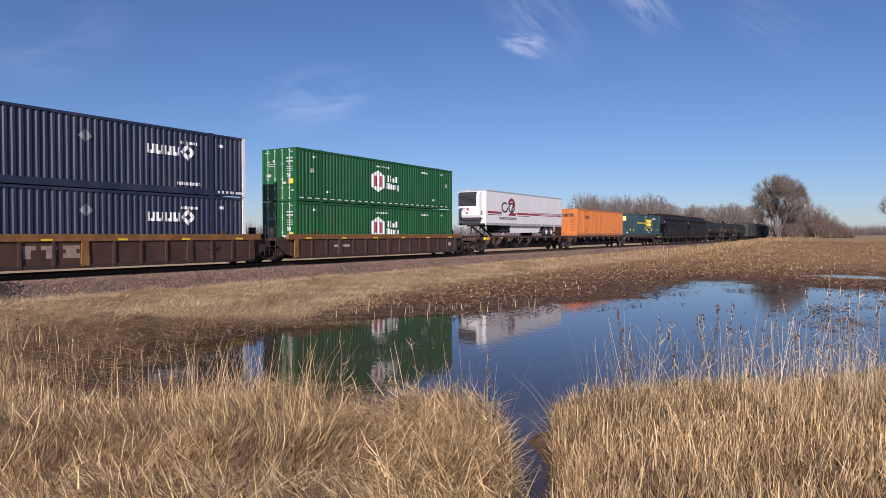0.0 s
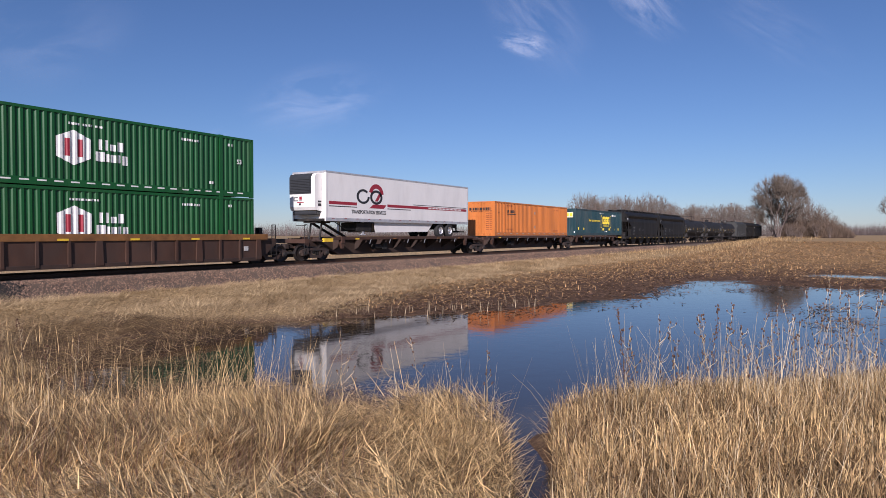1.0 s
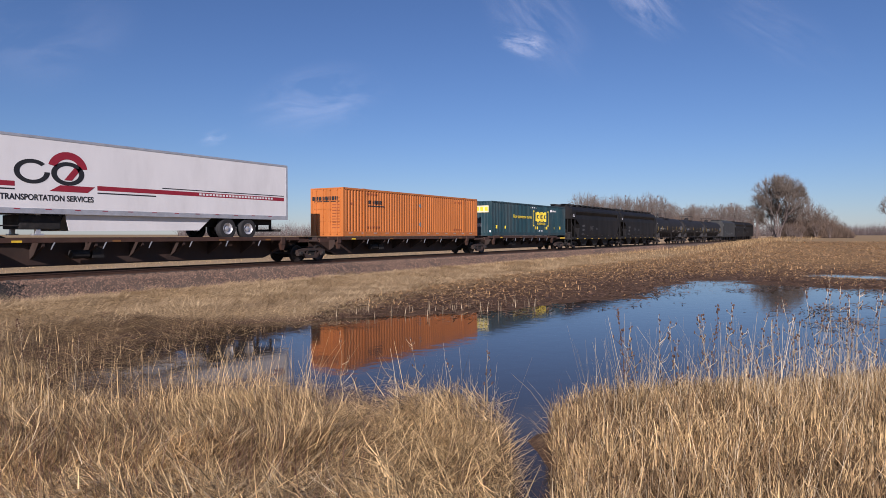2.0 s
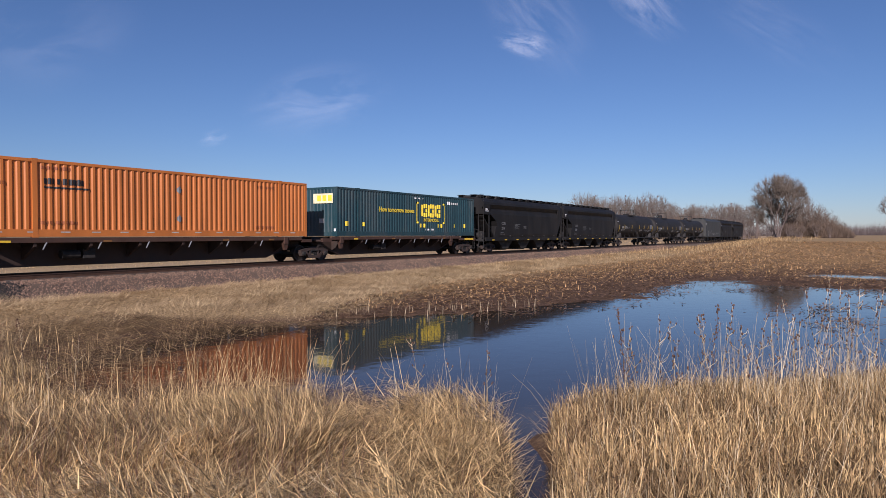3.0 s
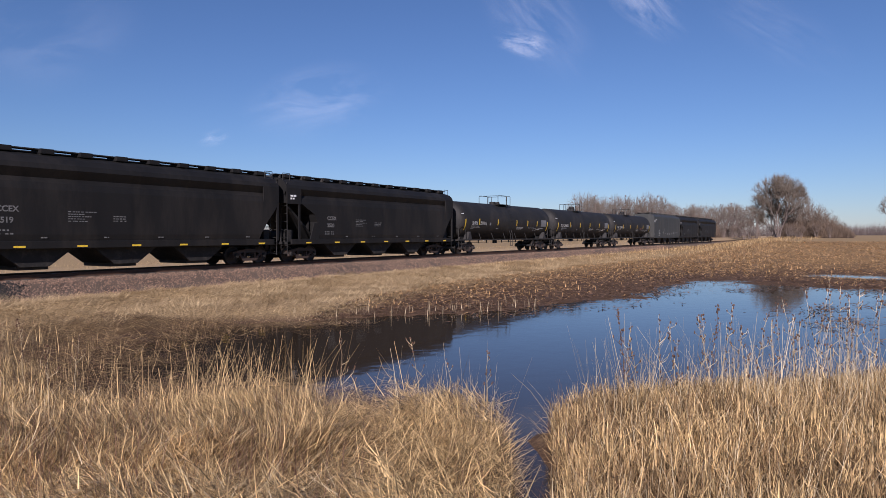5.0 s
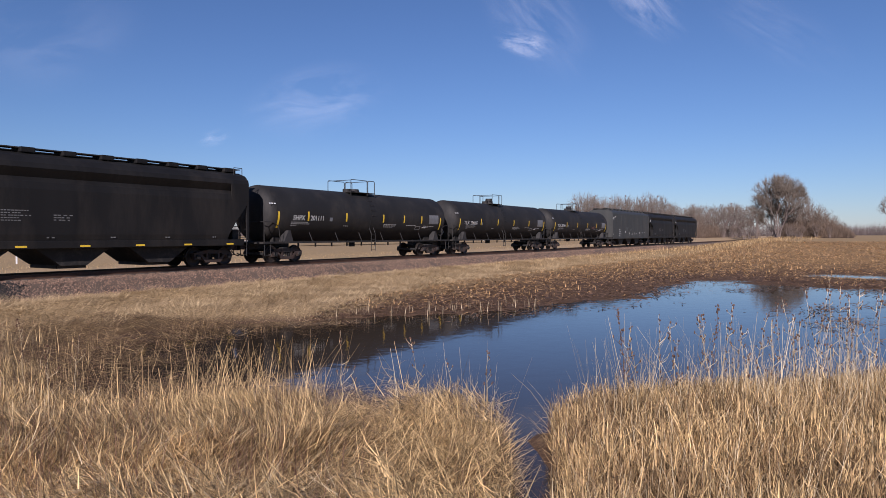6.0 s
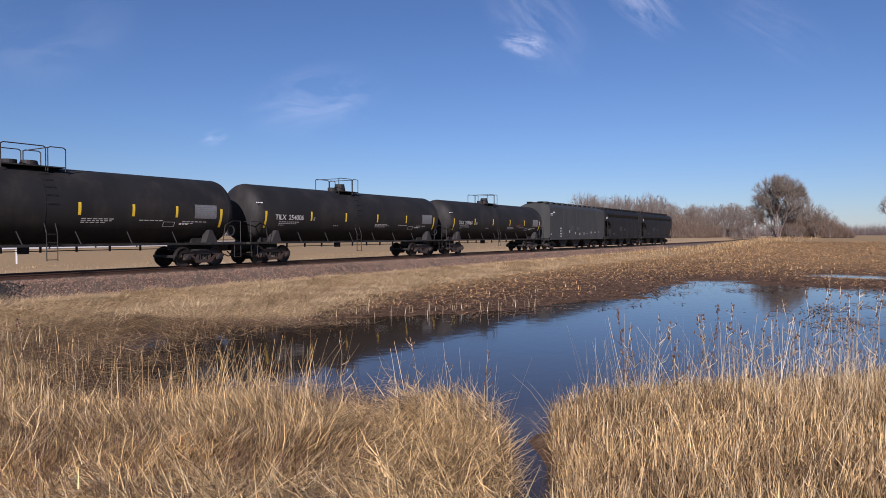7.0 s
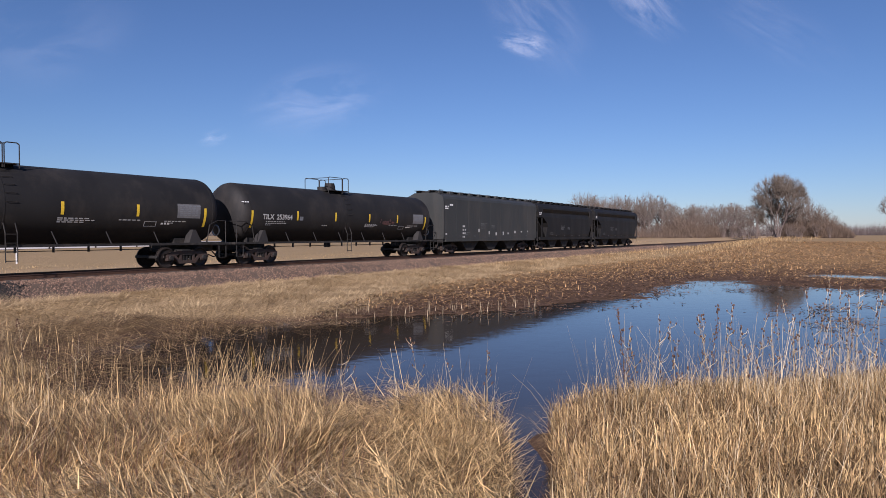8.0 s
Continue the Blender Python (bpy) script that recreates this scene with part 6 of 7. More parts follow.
def seed_stalk(rng, h, heads):
    """One dead weed: a thin crooked stem with upswept side sprigs and small seed heads."""
    bm, seeds = bmesh.new(), bmesh.new()
    lean, n = rng.uniform(-0.14, 0.18), 8
    pts = [Vector((lean * h * (k / n) ** 1.8 + rng.uniform(-0.012, 0.012), rng.uniform(-0.015, 0.015), h * k / n)) for k in range(n + 1)]

    def seed(p, r):
        bmesh.ops.create_icosphere(seeds, subdivisions=1, radius=r, matrix=Matrix.Translation(p) @ Matrix.Diagonal((1, 1, 1.5, 1)))
    for k in range(n):
        tube(bm, pts[k], pts[k + 1], 0.0055 - 0.0005 * k, 0.0055 - 0.0005 * (k + 1), seg=4, caps=False)
    for k in range(4 + heads // 6):
        u = rng.uniform(0.35, 0.97)
        i = min(n - 1, int(u * n))
        p = pts[i].lerp(pts[i + 1], u * n - i)
        a, reach = rng.uniform(0, 6.28), rng.uniform(0.05, 0.22) * (1.25 - u)
        q = p + Vector((math.cos(a) * reach, math.sin(a) * reach, reach * rng.uniform(0.5, 1.1)))
        e = q + Vector((math.cos(a) * reach * 0.2, math.sin(a) * reach * 0.2, reach * rng.uniform(0.4, 0.9)))
        tube(bm, p, q, 0.0030, 0.0024, seg=3, caps=False)
        tube(bm, q, e, 0.0024, 0.0016, seg=3, caps=False)
        for g in range(rng.randint(1, 3)):
            seed(q.lerp(e, rng.uniform(0.2, 1.1)) + Vector((rng.uniform(-0.008, 0.008), rng.uniform(-0.008, 0.008), 0)), rng.uniform(0.005, 0.011))
    for k in range(heads // 2):
        u = 1 - 0.5 * rng.random() ** 1.6
        i = min(n - 1, int(u * n))
        p = pts[i].lerp(pts[i + 1], u * n - i)
        seed(p + Vector((rng.uniform(-0.02, 0.02), rng.uniform(-0.02, 0.02), rng.uniform(0, 0.03))), rng.uniform(0.006, 0.013))
    return bm, seeds


def weeds():
    rnd = random.Random(21)
    spots = [(0.280, 8.6, 1.38, 60), (0.276, 8.7, 1.2, 30), (0.330, 8.8, 1.3, 26), (0.355, 8.4, 1.25, 22), (0.405, 8.9, 1.42, 55), (0.41, 8.6, 1.3, 30), (0.445, 8.7, 1.2, 30),
             (0.50, 8.6, 1.25, 30), (0.545, 8.9, 1.32, 24), (0.615, 8.8, 1.35, 30), (0.63, 8.5, 1.1, 30), (0.36, 7.8, 1.15, 20), (0.47, 8.2, 1.0, 24), (0.568, 8.3, 1.1, 26),
             (0.065, 9.0, 1.0, 12), (-0.035, 9.2, 1.05, 14), (0.02, 9.1, 0.8, 10), (-0.153, 9.4, 1.15, 16), (0.562, 8.7, 1.45, 26), (0.60, 8.6, 1.5, 34), (0.588, 8.8, 1.55, 22), (0.42, 8.7, 1.45, 50), (0.39, 8.8, 1.3, 34),
             (0.47, 8.7, 1.35, 30), (0.30, 8.5, 1.1, 18), (0.525, 8.5, 1.15, 18), (0.64, 8.8, 1.35, 34), (0.51, 8.8, 1.3, 26), (0.535, 8.6, 1.2, 20), (0.575, 8.9, 1.4, 26), (0.61, 8.9, 1.25, 22), (0.65, 8.6, 1.4, 30), (0.625, 9.0, 1.45, 26), (-0.635, 10.5, 1.15, 40), (-0.56, 10.8, 1.0, 24), (-0.60, 8.8, 0.9, 20)]
    for side, depth, h, heads in spots:
        x, y = from_view(side, depth)
        w = thing("dead_weed", "tall dead weed with dark brown seed heads on the bank", "weed", "dead weeds along the shore")
        bm, seeds = seed_stalk(rnd, h * (1.28 if side > 0.5 else 1.17), heads)
        part("stem", bm, M_RUSSET if heads > 50 else M_PALE, w)
        fine(part("seed_head", seeds, M_RUSSET, w, "clustered dark brown seed heads"))
        w.matrix_world = pose(float(x), float(y), max(float(ground_height(x, y)), -0.15), 0, 0, rnd.uniform(0, 360))


def bank_grass():
    rng = np.random.default_rng(12)
    # rough grass between the pond and the ballast
    n = 250000
    x = 1 + 74 * rng.uniform(0, 1, n) ** 1.7
    y = rng.uniform(8, 24.2, n)
    sd = shore_distance(x, y)
    edge = np.where(x < 14, 7.0, crop_edge(x)) + waves(x, y, 3.0) * 0.6
    k = (sd > rng.normal(-0.12, 0.12, n)) & (y > edge - rng.exponential(0.5, n)) & (y < 23.9 + 0.25 * waves(x * 1.7, y, 1.0)) & (rng.uniform(0, 1, n) < np.where(x < 13, 0.12 + 0.88 * smooth01(0.1, 2.0, sd + 0.5 * waves(x * 1.5, y * 1.5, 7.0)), 1.0))
    x, y, sd = x[k], y[k], sd[k]
    n = len(x)
    lump = 0.6 * waves(x * 1.2, y * 1.2, 2.0) + 0.6 * waves(x * 2.6, y * 2.6, 4.0)
    rise = 0.20 * np.maximum(0, 0.35 + 0.8 * lump) * smooth01(-0.2, 1.2, sd)
    v, f = blades(rng, x, y, ground_height(x, y) - 0.02 + rise * rng.uniform(0.2, 1, n), rng.uniform(0.10, 0.28, n), rng.uniform(0.75, 1.65, n), rng.uniform(-0.5, 0.6, n), rng.uniform(0.008, 0.017, n) * np.interp(x, [10, 40], [1, 1.5]),
                  radians(-20) + waves(x * 1.4, y * 1.4, 5.0) * 2.6 + rng.normal(0, 0.7, n), 2)
    patch = np.repeat((waves(x * 0.9, y * 1.6, 8.0) + rng.normal(0, 0.4, n) > 0.05) | ((x < 13) & (sd + rng.normal(0, 0.4, n) < 1.3)), 2)
    mesh_stuff("bank_grass", v, f[~patch], M_BANK, "short matted tan grass beside the railway", "grass")
    mesh_stuff("brown_bank_grass", v, f[patch], M_BANKBROWN, "brown weathered patches in the railway grass", "grass")
    # taller golden grass further along the line
    n = 24000
    x = 40 + 190 * rng.uniform(0, 1, n) ** 1.1
    y = TRACK_Y - 3.4 - np.minimum(rng.exponential(3.6, n), 14)
    k = waves(x * 0.5, y * 0.8, 1.0) > rng.uniform(-0.9, 0.3, n)
    x, y = x[k], y[k]
    n = len(x)
    h = rng.uniform(0.3, 0.75, n) * np.interp(x, [40, 90, 230], [0.4, 0.8, 1.3])
    v, f = blades(rng, x, y, ground_height(x, y) - 0.03, h, np.abs(rng.normal(0, 0.25, n)), rng.uniform(0, 0.7, n), np.interp(x, [40, 230], [0.018, 0.06]) * rng.uniform(0.6, 1.3, n),
                  rng.uniform(0, 6.28, n), 2)
    gold = np.repeat(rng.uniform(0, 1, n) < 0.3, 2)
    mesh_stuff("golden_grass", v, f[gold], M_STRAW, "tall golden dry grass along the railway", "grass")
    mesh_stuff("tawny_grass", v, f[~gold], M_REED, "tall tawny dry grass along the railway", "grass")
    # grass on the far side of the track, seen under the cars
    n = 12000
    x = 5 + 150 * rng.uniform(0, 1, n) ** 1.3
    y = TRACK_Y + 6 + 20 * rng.uniform(0, 1, n)
    v, f = blades(rng, x, y, ground_height(x, y) - 0.02, rng.uniform(0.08, 0.20, n), rng.uniform(0, 0.9, n), rng.uniform(0, 0.8, n), rng.uniform(0.012, 0.03, n), rng.uniform(0, 6.28, n), 1)
    mesh_stuff("verge_grass", v, f, M_STRAW, "short bleached dry grass behind the railway", "grass")


def corn_litter():
    rng = np.random.default_rng(13)
    n = 150000
    x = 13 + 150 * rng.uniform(0, 1, n) ** 1.9
    y = crop_edge(x) + 0.8 - rng.uniform(0, 1, n) * (crop_edge(x) + 1.5 + 0.22 * (x + 10))
    sd = shore_distance(x, y)
    edge = crop_edge(x) + 0.6
    drift = waves(x * 0.8, y * 1.4, 7.0)
    afloat = np.maximum(smooth01(-3.2, 0.3, sd + 1.6 * drift) ** 2 * smooth01(16, 24, x), smooth01(0.25, 0.75, drift + 0.25 * waves(x * 3, y * 3, 1.0)) * smooth01(24, 32, x + 0.9 * np.maximum(-y, 0)) * 0.8)
    ss, cc = math.sin(VIEW_YAW), math.cos(VIEW_YAW)
    across, out = (x * cc - y * ss) / (x * ss + y * cc), x * ss + y * cc
    afloat = np.maximum(afloat, smooth01(0.48, 0.64, across) * smooth01(0.05, 0.5, drift) * smooth01(15, 19, out) * 0.9)
    puddle = (sd > 0) & (ground_height(x, y) < -0.01)
    k = (y < edge) & (rng.uniform(0, 1, n) < np.where(puddle, 0.06, np.where(sd > 0, 1.0, afloat)))
    x, y, sd = x[k], y[k], sd[k]
    n = len(x)
    wet = sd + rng.normal(0, 2.6, n) < 4.2
    ang = rng.uniform(0, 6.28, n)
    L = rng.uniform(0.05, 0.30, n) * np.interp(x, [13, 60, 160], [0.75, 1.1, 1.9])
    w = rng.uniform(0.010, 0.030, n) * np.interp(x, [13, 60, 160], [0.7, 1.15, 2.2])
    z = np.maximum(ground_height(x, y), 0) + 0.012 + rng.uniform(0, 0.03, n)
    dx, dy = np.cos(ang), np.sin(ang)
    tip = rng.normal(0, 0.16, n) * L
    v = np.stack([np.stack([x - dy * w, y + dx * w, z], 1), np.stack([x + dy * w, y - dx * w, z], 1),
                  np.stack([x + dx * L + dy * w, y + dy * L - dx * w, z + np.abs(tip)], 1), np.stack([x + dx * L - dy * w, y + dy * L + dx * w, z + np.abs(tip) + 0.01], 1)], 1).reshape(-1, 3)
    f = np.arange(n)[:, None] * 4 + np.array([0, 1, 2, 3])[None]
    v = v.reshape(-1, 4, 3)
    for name, sel, mat, label in (("corn_litter", ~wet, M_CORN, "broken corn stalks and husks on bare soil"), ("sodden_litter", wet, M_WET, "dark sodden corn trash at the edge of the floodwater")):
        q = v[sel].reshape(-1, 3)
        mesh_stuff(name, q, np.arange(len(q)).reshape(-1, 4), mat, label, "corn stubble")
    # short standing stubble
    n = 9000
    x = 18 + 120 * rng.uniform(0, 1, n) ** 1.6
    y = crop_edge(x) + 0.5 - rng.uniform(0, 1, n) * (crop_edge(x) + 0.2 * (x + 6))
    y = np.round(y / 0.76) * 0.76 + rng.normal(0, 0.22, n)
    edge = crop_edge(x) + 0.6
    k = (shore_distance(x, y) > rng.uniform(0.5, 7.0, n)) & (y < edge) & (ground_height(x, y) > 0)
    x, y = x[k], y[k]
    n = len(x)
    v, f = blades(rng, x, y, ground_height(x, y) - 0.02, rng.uniform(0.08, 0.28, n), np.abs(rng.normal(0, 0.5, n)), np.zeros(n), rng.uniform(0.02, 0.04, n) * np.interp(x, [18, 140], [0.8, 2.2]),
                  rng.uniform(0, 6.28, n), 1)
    mesh_stuff("corn_stubble", v, f, M_CORN, "short cut corn stubble in rows", "corn stubble")
    # pale reed stubs at the far shore
    n = 80
    x = rng.uniform(15.5, 23, n)
    y = np.interp(x, [13, 16, 19.5, 24], [16.4, 14.2, 11.6, 9.6]) + rng.normal(0.3, 0.45, n)
    v, f = blades(rng, x, y, np.maximum(ground_height(x, y), -0.1) - 0.02, rng.uniform(0.2, 0.5, n), np.abs(rng.normal(0, 0.15, n)), rng.uniform(0, 0.2, n), rng.uniform(0.012, 0.022, n), rng.uniform(0, 6.28, n), 2)
    mesh_stuff("reed_stubs", v, f, M_PALE, "pale broken reed stubs at the waterline", "reeds")


def limb_mesh(a, b, ra, rb, sides):
    """Tapered limbs from points a to points b with the radii ra and rb."""
    d = b - a
    d = d / (np.linalg.norm(d, axis=1)[:, None] + 1e-9)
    ref = np.where(np.abs(d[:, 2:3]) > 0.9, np.array([[1.0, 0, 0]]), np.array([[0, 0, 1.0]]))
    u = np.cross(d, ref)
    u /= np.linalg.norm(u, axis=1)[:, None]
    w = np.cross(d, u)
    rows = []
    for p, r in ((a, ra), (b, rb)):
        for k in range(sides):
            t = 2 * math.pi * k / sides
            rows.append(p + (u * math.cos(t) + w * math.sin(t)) * r[:, None])
    v = np.stack(rows, 1).reshape(-1, 3)
    quad = np.array([(k, (k + 1) % sides, sides + (k + 1) % sides, sides + k) for k in range(sides)])
    return v, (np.arange(len(a))[:, None, None] * 2 * sides + quad[None]).reshape(-1, 4)


def tree_mesh(seed, height, wide, stems, kids, twigs, twig_w, upward=0.10, fork=0.55):
    """Bare winter tree that forks again and again; the finest twigs are a mesh of their own."""
    rnd = np.random.default_rng(seed)
    a = np.arange(stems) * 6.2832 / stems + rnd.uniform(0, 1, stems)
    tilt = 0.05 if stems == 1 else 0.30
    pos = np.stack([np.cos(a) * 0.02 * (stems > 1), np.sin(a) * 0.02 * (stems > 1), np.zeros(stems)], 1)
    way = np.stack([np.cos(a) * tilt, np.sin(a) * tilt, np.ones(stems)], 1)
    way /= np.linalg.norm(way, axis=1)[:, None]
    length = rnd.uniform(0.24, 0.32, stems)
    girth = np.full(stems, 0.022 / stems ** 0.4)
    vs, fs, off = [], [], 0
    tips = []
    for level, n_kids in enumerate(list(kids) + [0]):
        n = len(pos)
        bend = rnd.normal(0, 0.07, (n, 3)) * length[:, None]
        mid = pos + way * (length * 0.5)[:, None] + bend
        end = pos + way * length[:, None] + np.array([0, 0, 0.03]) * length[:, None]
        for p, q, r0, r1 in ((pos, mid, girth, girth * 0.82), (mid, end, girth * 0.82, girth * 0.62)):
            v, f = limb_mesh(p, q, r0, r1, 6 if level == 0 else (4 if level < 3 else 3))
            vs.append(v)
            fs.append(f + off)
            off += len(v)
        if level >= len(kids) - 2:
            tips.append((mid, end, way))
        if not n_kids:
            break
        i = np.repeat(np.arange(n), n_kids)
        m = len(i)
        u = np.where(np.arange(m) % n_kids == 0, 1.0, rnd.uniform(0.35, 1.0, m))
        start = np.where((u < 0.5)[:, None], pos[i] + (mid - pos)[i] * (u * 2)[:, None], mid[i] + (end - mid)[i] * ((u - 0.5) * 2)[:, None])
        # children spread evenly round their branch
        spin = 2.4 * np.arange(m) + rnd.normal(0, 0.35, m)
        turn = np.stack([np.cos(spin), np.sin(spin), rnd.normal(0, 0.6, m)], 1)
        turn -= way[i] * np.sum(turn * way[i], axis=1)[:, None]
        turn /= np.linalg.norm(turn, axis=1)[:, None]
        way = way[i] + turn * (fork * rnd.uniform(0.6, 1.5, m))[:, None] + np.array([0, 0, upward])
        way /= np.linalg.norm(way, axis=1)[:, None]
        length = length[i] * rnd.uniform(0.58, 0.90, m)
        girth = girth[i] * np.where(u > 0.99, 0.62, 0.48)
        pos = start
    wv, wf = np.concatenate(vs), np.concatenate(fs)
    mid, end, way = (np.concatenate(z) for z in zip(*tips))
    i = rnd.integers(0, len(mid), twigs)
    root = mid[i] + (end - mid)[i] * rnd.uniform(-0.4, 1, twigs)[:, None]
    d = way[i] * 0.9 + rnd.normal(0, 0.48, (twigs, 3)) + np.array([0, 0, 0.25])
    d /= np.linalg.norm(d, axis=1)[:, None]
    tip = root + d * rnd.uniform(0.03, 0.085, twigs)[:, None]
    high, across = np.percentile(tip[:, 2], 96), np.percentile(np.hypot(tip[:, 0], tip[:, 1]), 90)
    grow = np.array([wide * 0.5 / across, wide * 0.5 / across, height / high])
    root, tip, wv = root * grow, tip * grow, wv * grow
    # an uneven dome holds the crown together
    core, radii = np.array([0, 0, height * 0.50]), np.array([wide * 0.5, wide * 0.5, height * 0.50])
    lobes = rnd.normal(0, 1, (22, 3))
    lobes /= np.linalg.norm(lobes, axis=1)[:, None]
    gain = rnd.uniform(0.84, 1.0, 22)

    def hold(p):
        d = (p - core) / radii
        r = np.linalg.norm(d, axis=1) + 1e-6
        g = gain[np.argmax((d / r[:, None]) @ lobes.T, axis=1)]
        q = r / g
        soft = np.where(q < 0.75, q, 0.75 + 0.25 * np.tanh((q - 0.75) / 0.25)) * g
        return np.where((p[:, 2] > height * 0.25)[:, None], core + d / r[:, None] * soft[:, None] * radii, p)
    near = np.linalg.norm(hold(root) - root, axis=1) < 0.03 * height
    root, tip = root[near], tip[near]
    twigs, wv = len(root), hold(wv)
    side = np.cross(tip - root, rnd.normal(0, 1, (twigs, 3)))
    side *= (rnd.uniform(0.6, 1.2, twigs) * twig_w / (np.linalg.norm(side, axis=1) + 1e-6))[:, None]
    tv = np.stack([root - side, root + side, tip + side * 0.4, tip - side * 0.4], axis=1).reshape(-1, 3)
    return wv, wf, tv, np.arange(4 * twigs).reshape(-1, 4)


def make_tree(seed, height, spread, stems, label, kids=(5, 3, 3, 3), twigs=2500, twig_w=0.013, upward=0.03, fork=0.72, fine_wood=None):
    t = thing("bare_tree", label, "tree", "bare trees beside the line")
    wv, wf, tv, tf = tree_mesh(seed, height, spread, stems, kids, twigs, twig_w, upward, fork)
    for name, v, f, mat in (("trunk", wv, wf, M_BARK), ("crown", tv, tf, fine_wood or M_TWIG)):
        me = bpy.data.meshes.new(name)
        me.from_pydata(v.tolist(), [], f.tolist())
        me.materials.append(mat)
        o = new(name, me)
        o.parent = t
    return t


def put(t, side, depth, scale, rz, label=""):
    x, y = from_view(side, depth)
    z = float(ground_height(x, y)) - 0.1
    t.matrix_basis = pose(float(x), float(y), z, 0, 0, rz) @ Matrix.Diagonal((scale, scale, scale, 1))
    if label:
        t["label"] = label
    return t


def trees():
    rnd = random.Random(31)
    big = make_tree(32, 19.4, 17.0, 3, "broad bare deciduous tree with a dense twiggy crown", (4, 3, 3, 3, 3), 64000, 0.012, 0.10, 0.55)
    put(big, (1376 - 784) / 1172, 190, 1.0, 20)
    kinds = [make_tree(2, 14.0, 8.5, 2, "grey bare tree in the tree line"), make_tree(3, 13.0, 9.5, 1, "grey bare tree in the tree line"), make_tree(4, 12.0, 9.5, 3, "grey bare tree in the tree line", (3, 3, 3, 3))]
    # (side, depth, height)
    row = [(0.205, 235, 14), (0.232, 228, 15.5), (0.255, 240, 14), (0.280, 250, 14.5), (0.305, 245, 15), (0.33, 250, 14.5), (0.352, 262, 13), (0.372, 262, 13.5),
           (0.392, 258, 13), (0.41, 265, 12.5), (0.428, 262, 13.5), (0.446, 258, 13), (0.462, 256, 12), (0.475, 250, 11), (0.527, 198, 15.5), (0.545, 200, 13), (0.56, 202, 11),
           (0.575, 206, 9.5), (0.59, 210, 7.5), (0.605, 214, 5.5), (0.24, 300, 14), (0.29, 300, 15), (0.34, 310, 15), (0.385, 310, 15), (0.43, 300, 14.5), (0.676, 270, 17.5), (0.49, 225, 9), (0.518, 205, 10.5)]
    first = [True] * 3
    for k, (side, depth, h) in enumerate(row):
        i = k % 3
        base = (14.0, 13.0, 12.0)[i]
        if first[i]:
            t, first[i] = kinds[i], False
        else:
            t = copy_thing(kinds[i], Matrix())
        put(t, side, depth, h / base, rnd.uniform(0, 360), "small bare tree at the end of the tree line" if h < 9 else "")
    for k in range(30):
        side = 0.195 + 0.28 * (k + rnd.uniform(0, 1)) / 30
        h = (15.5 if side < 0.34 else 12.6) * rnd.uniform(0.88, 1.06)
        t = copy_thing(kinds[(k * 2) % 3], Matrix())
        put(t, side, rnd.uniform(232, 252), h / ((14.0, 13.0, 12.0)[(k * 2) % 3]), rnd.uniform(0, 360))
    for k in range(14):
        side = rnd.uniform(0.20, 0.475)
        t = copy_thing(kinds[k % 3], Matrix())
        put(t, side, rnd.uniform(240, 330), (0.62 if side > 0.34 else 0.85) * rnd.uniform(0.85, 1.2), rnd.uniform(0, 360))
    # shrubs under and beside the trees
    bush = make_tree(6, 12.0, 11.0, 4, "low leafless brown shrub at the foot of the trees", (3, 3, 3), 1300, 0.030, 0.10, 0.60, M_BRUSH)
    bush.name = "shrub"
    bush["category"], bush["group"] = "shrub", "shrubs along the tree line"
    put(bush, 0.50, 200, 0.4, 0)
    for k in range(64):
        side = rnd.uniform(0.485, 0.60) if k < 30 else rnd.uniform(0.2, 0.47)
        depth = rnd.uniform(185, 214) if k < 30 else rnd.uniform(222, 255)
        x, y = from_view(side, depth)
        if -9 < float(y) - TRACK_Y < 5:
            continue
        t = copy_thing(bush, Matrix())
        t.name = "shrub"
        put(t, side, depth, rnd.uniform(0.22, 0.5) * (1.2 if side < 0.53 else 0.85), rnd.uniform(0, 360), "low leafless brown shrub at the foot of the trees")
        t["category"], t["group"] = "shrub", "shrubs along the tree line"


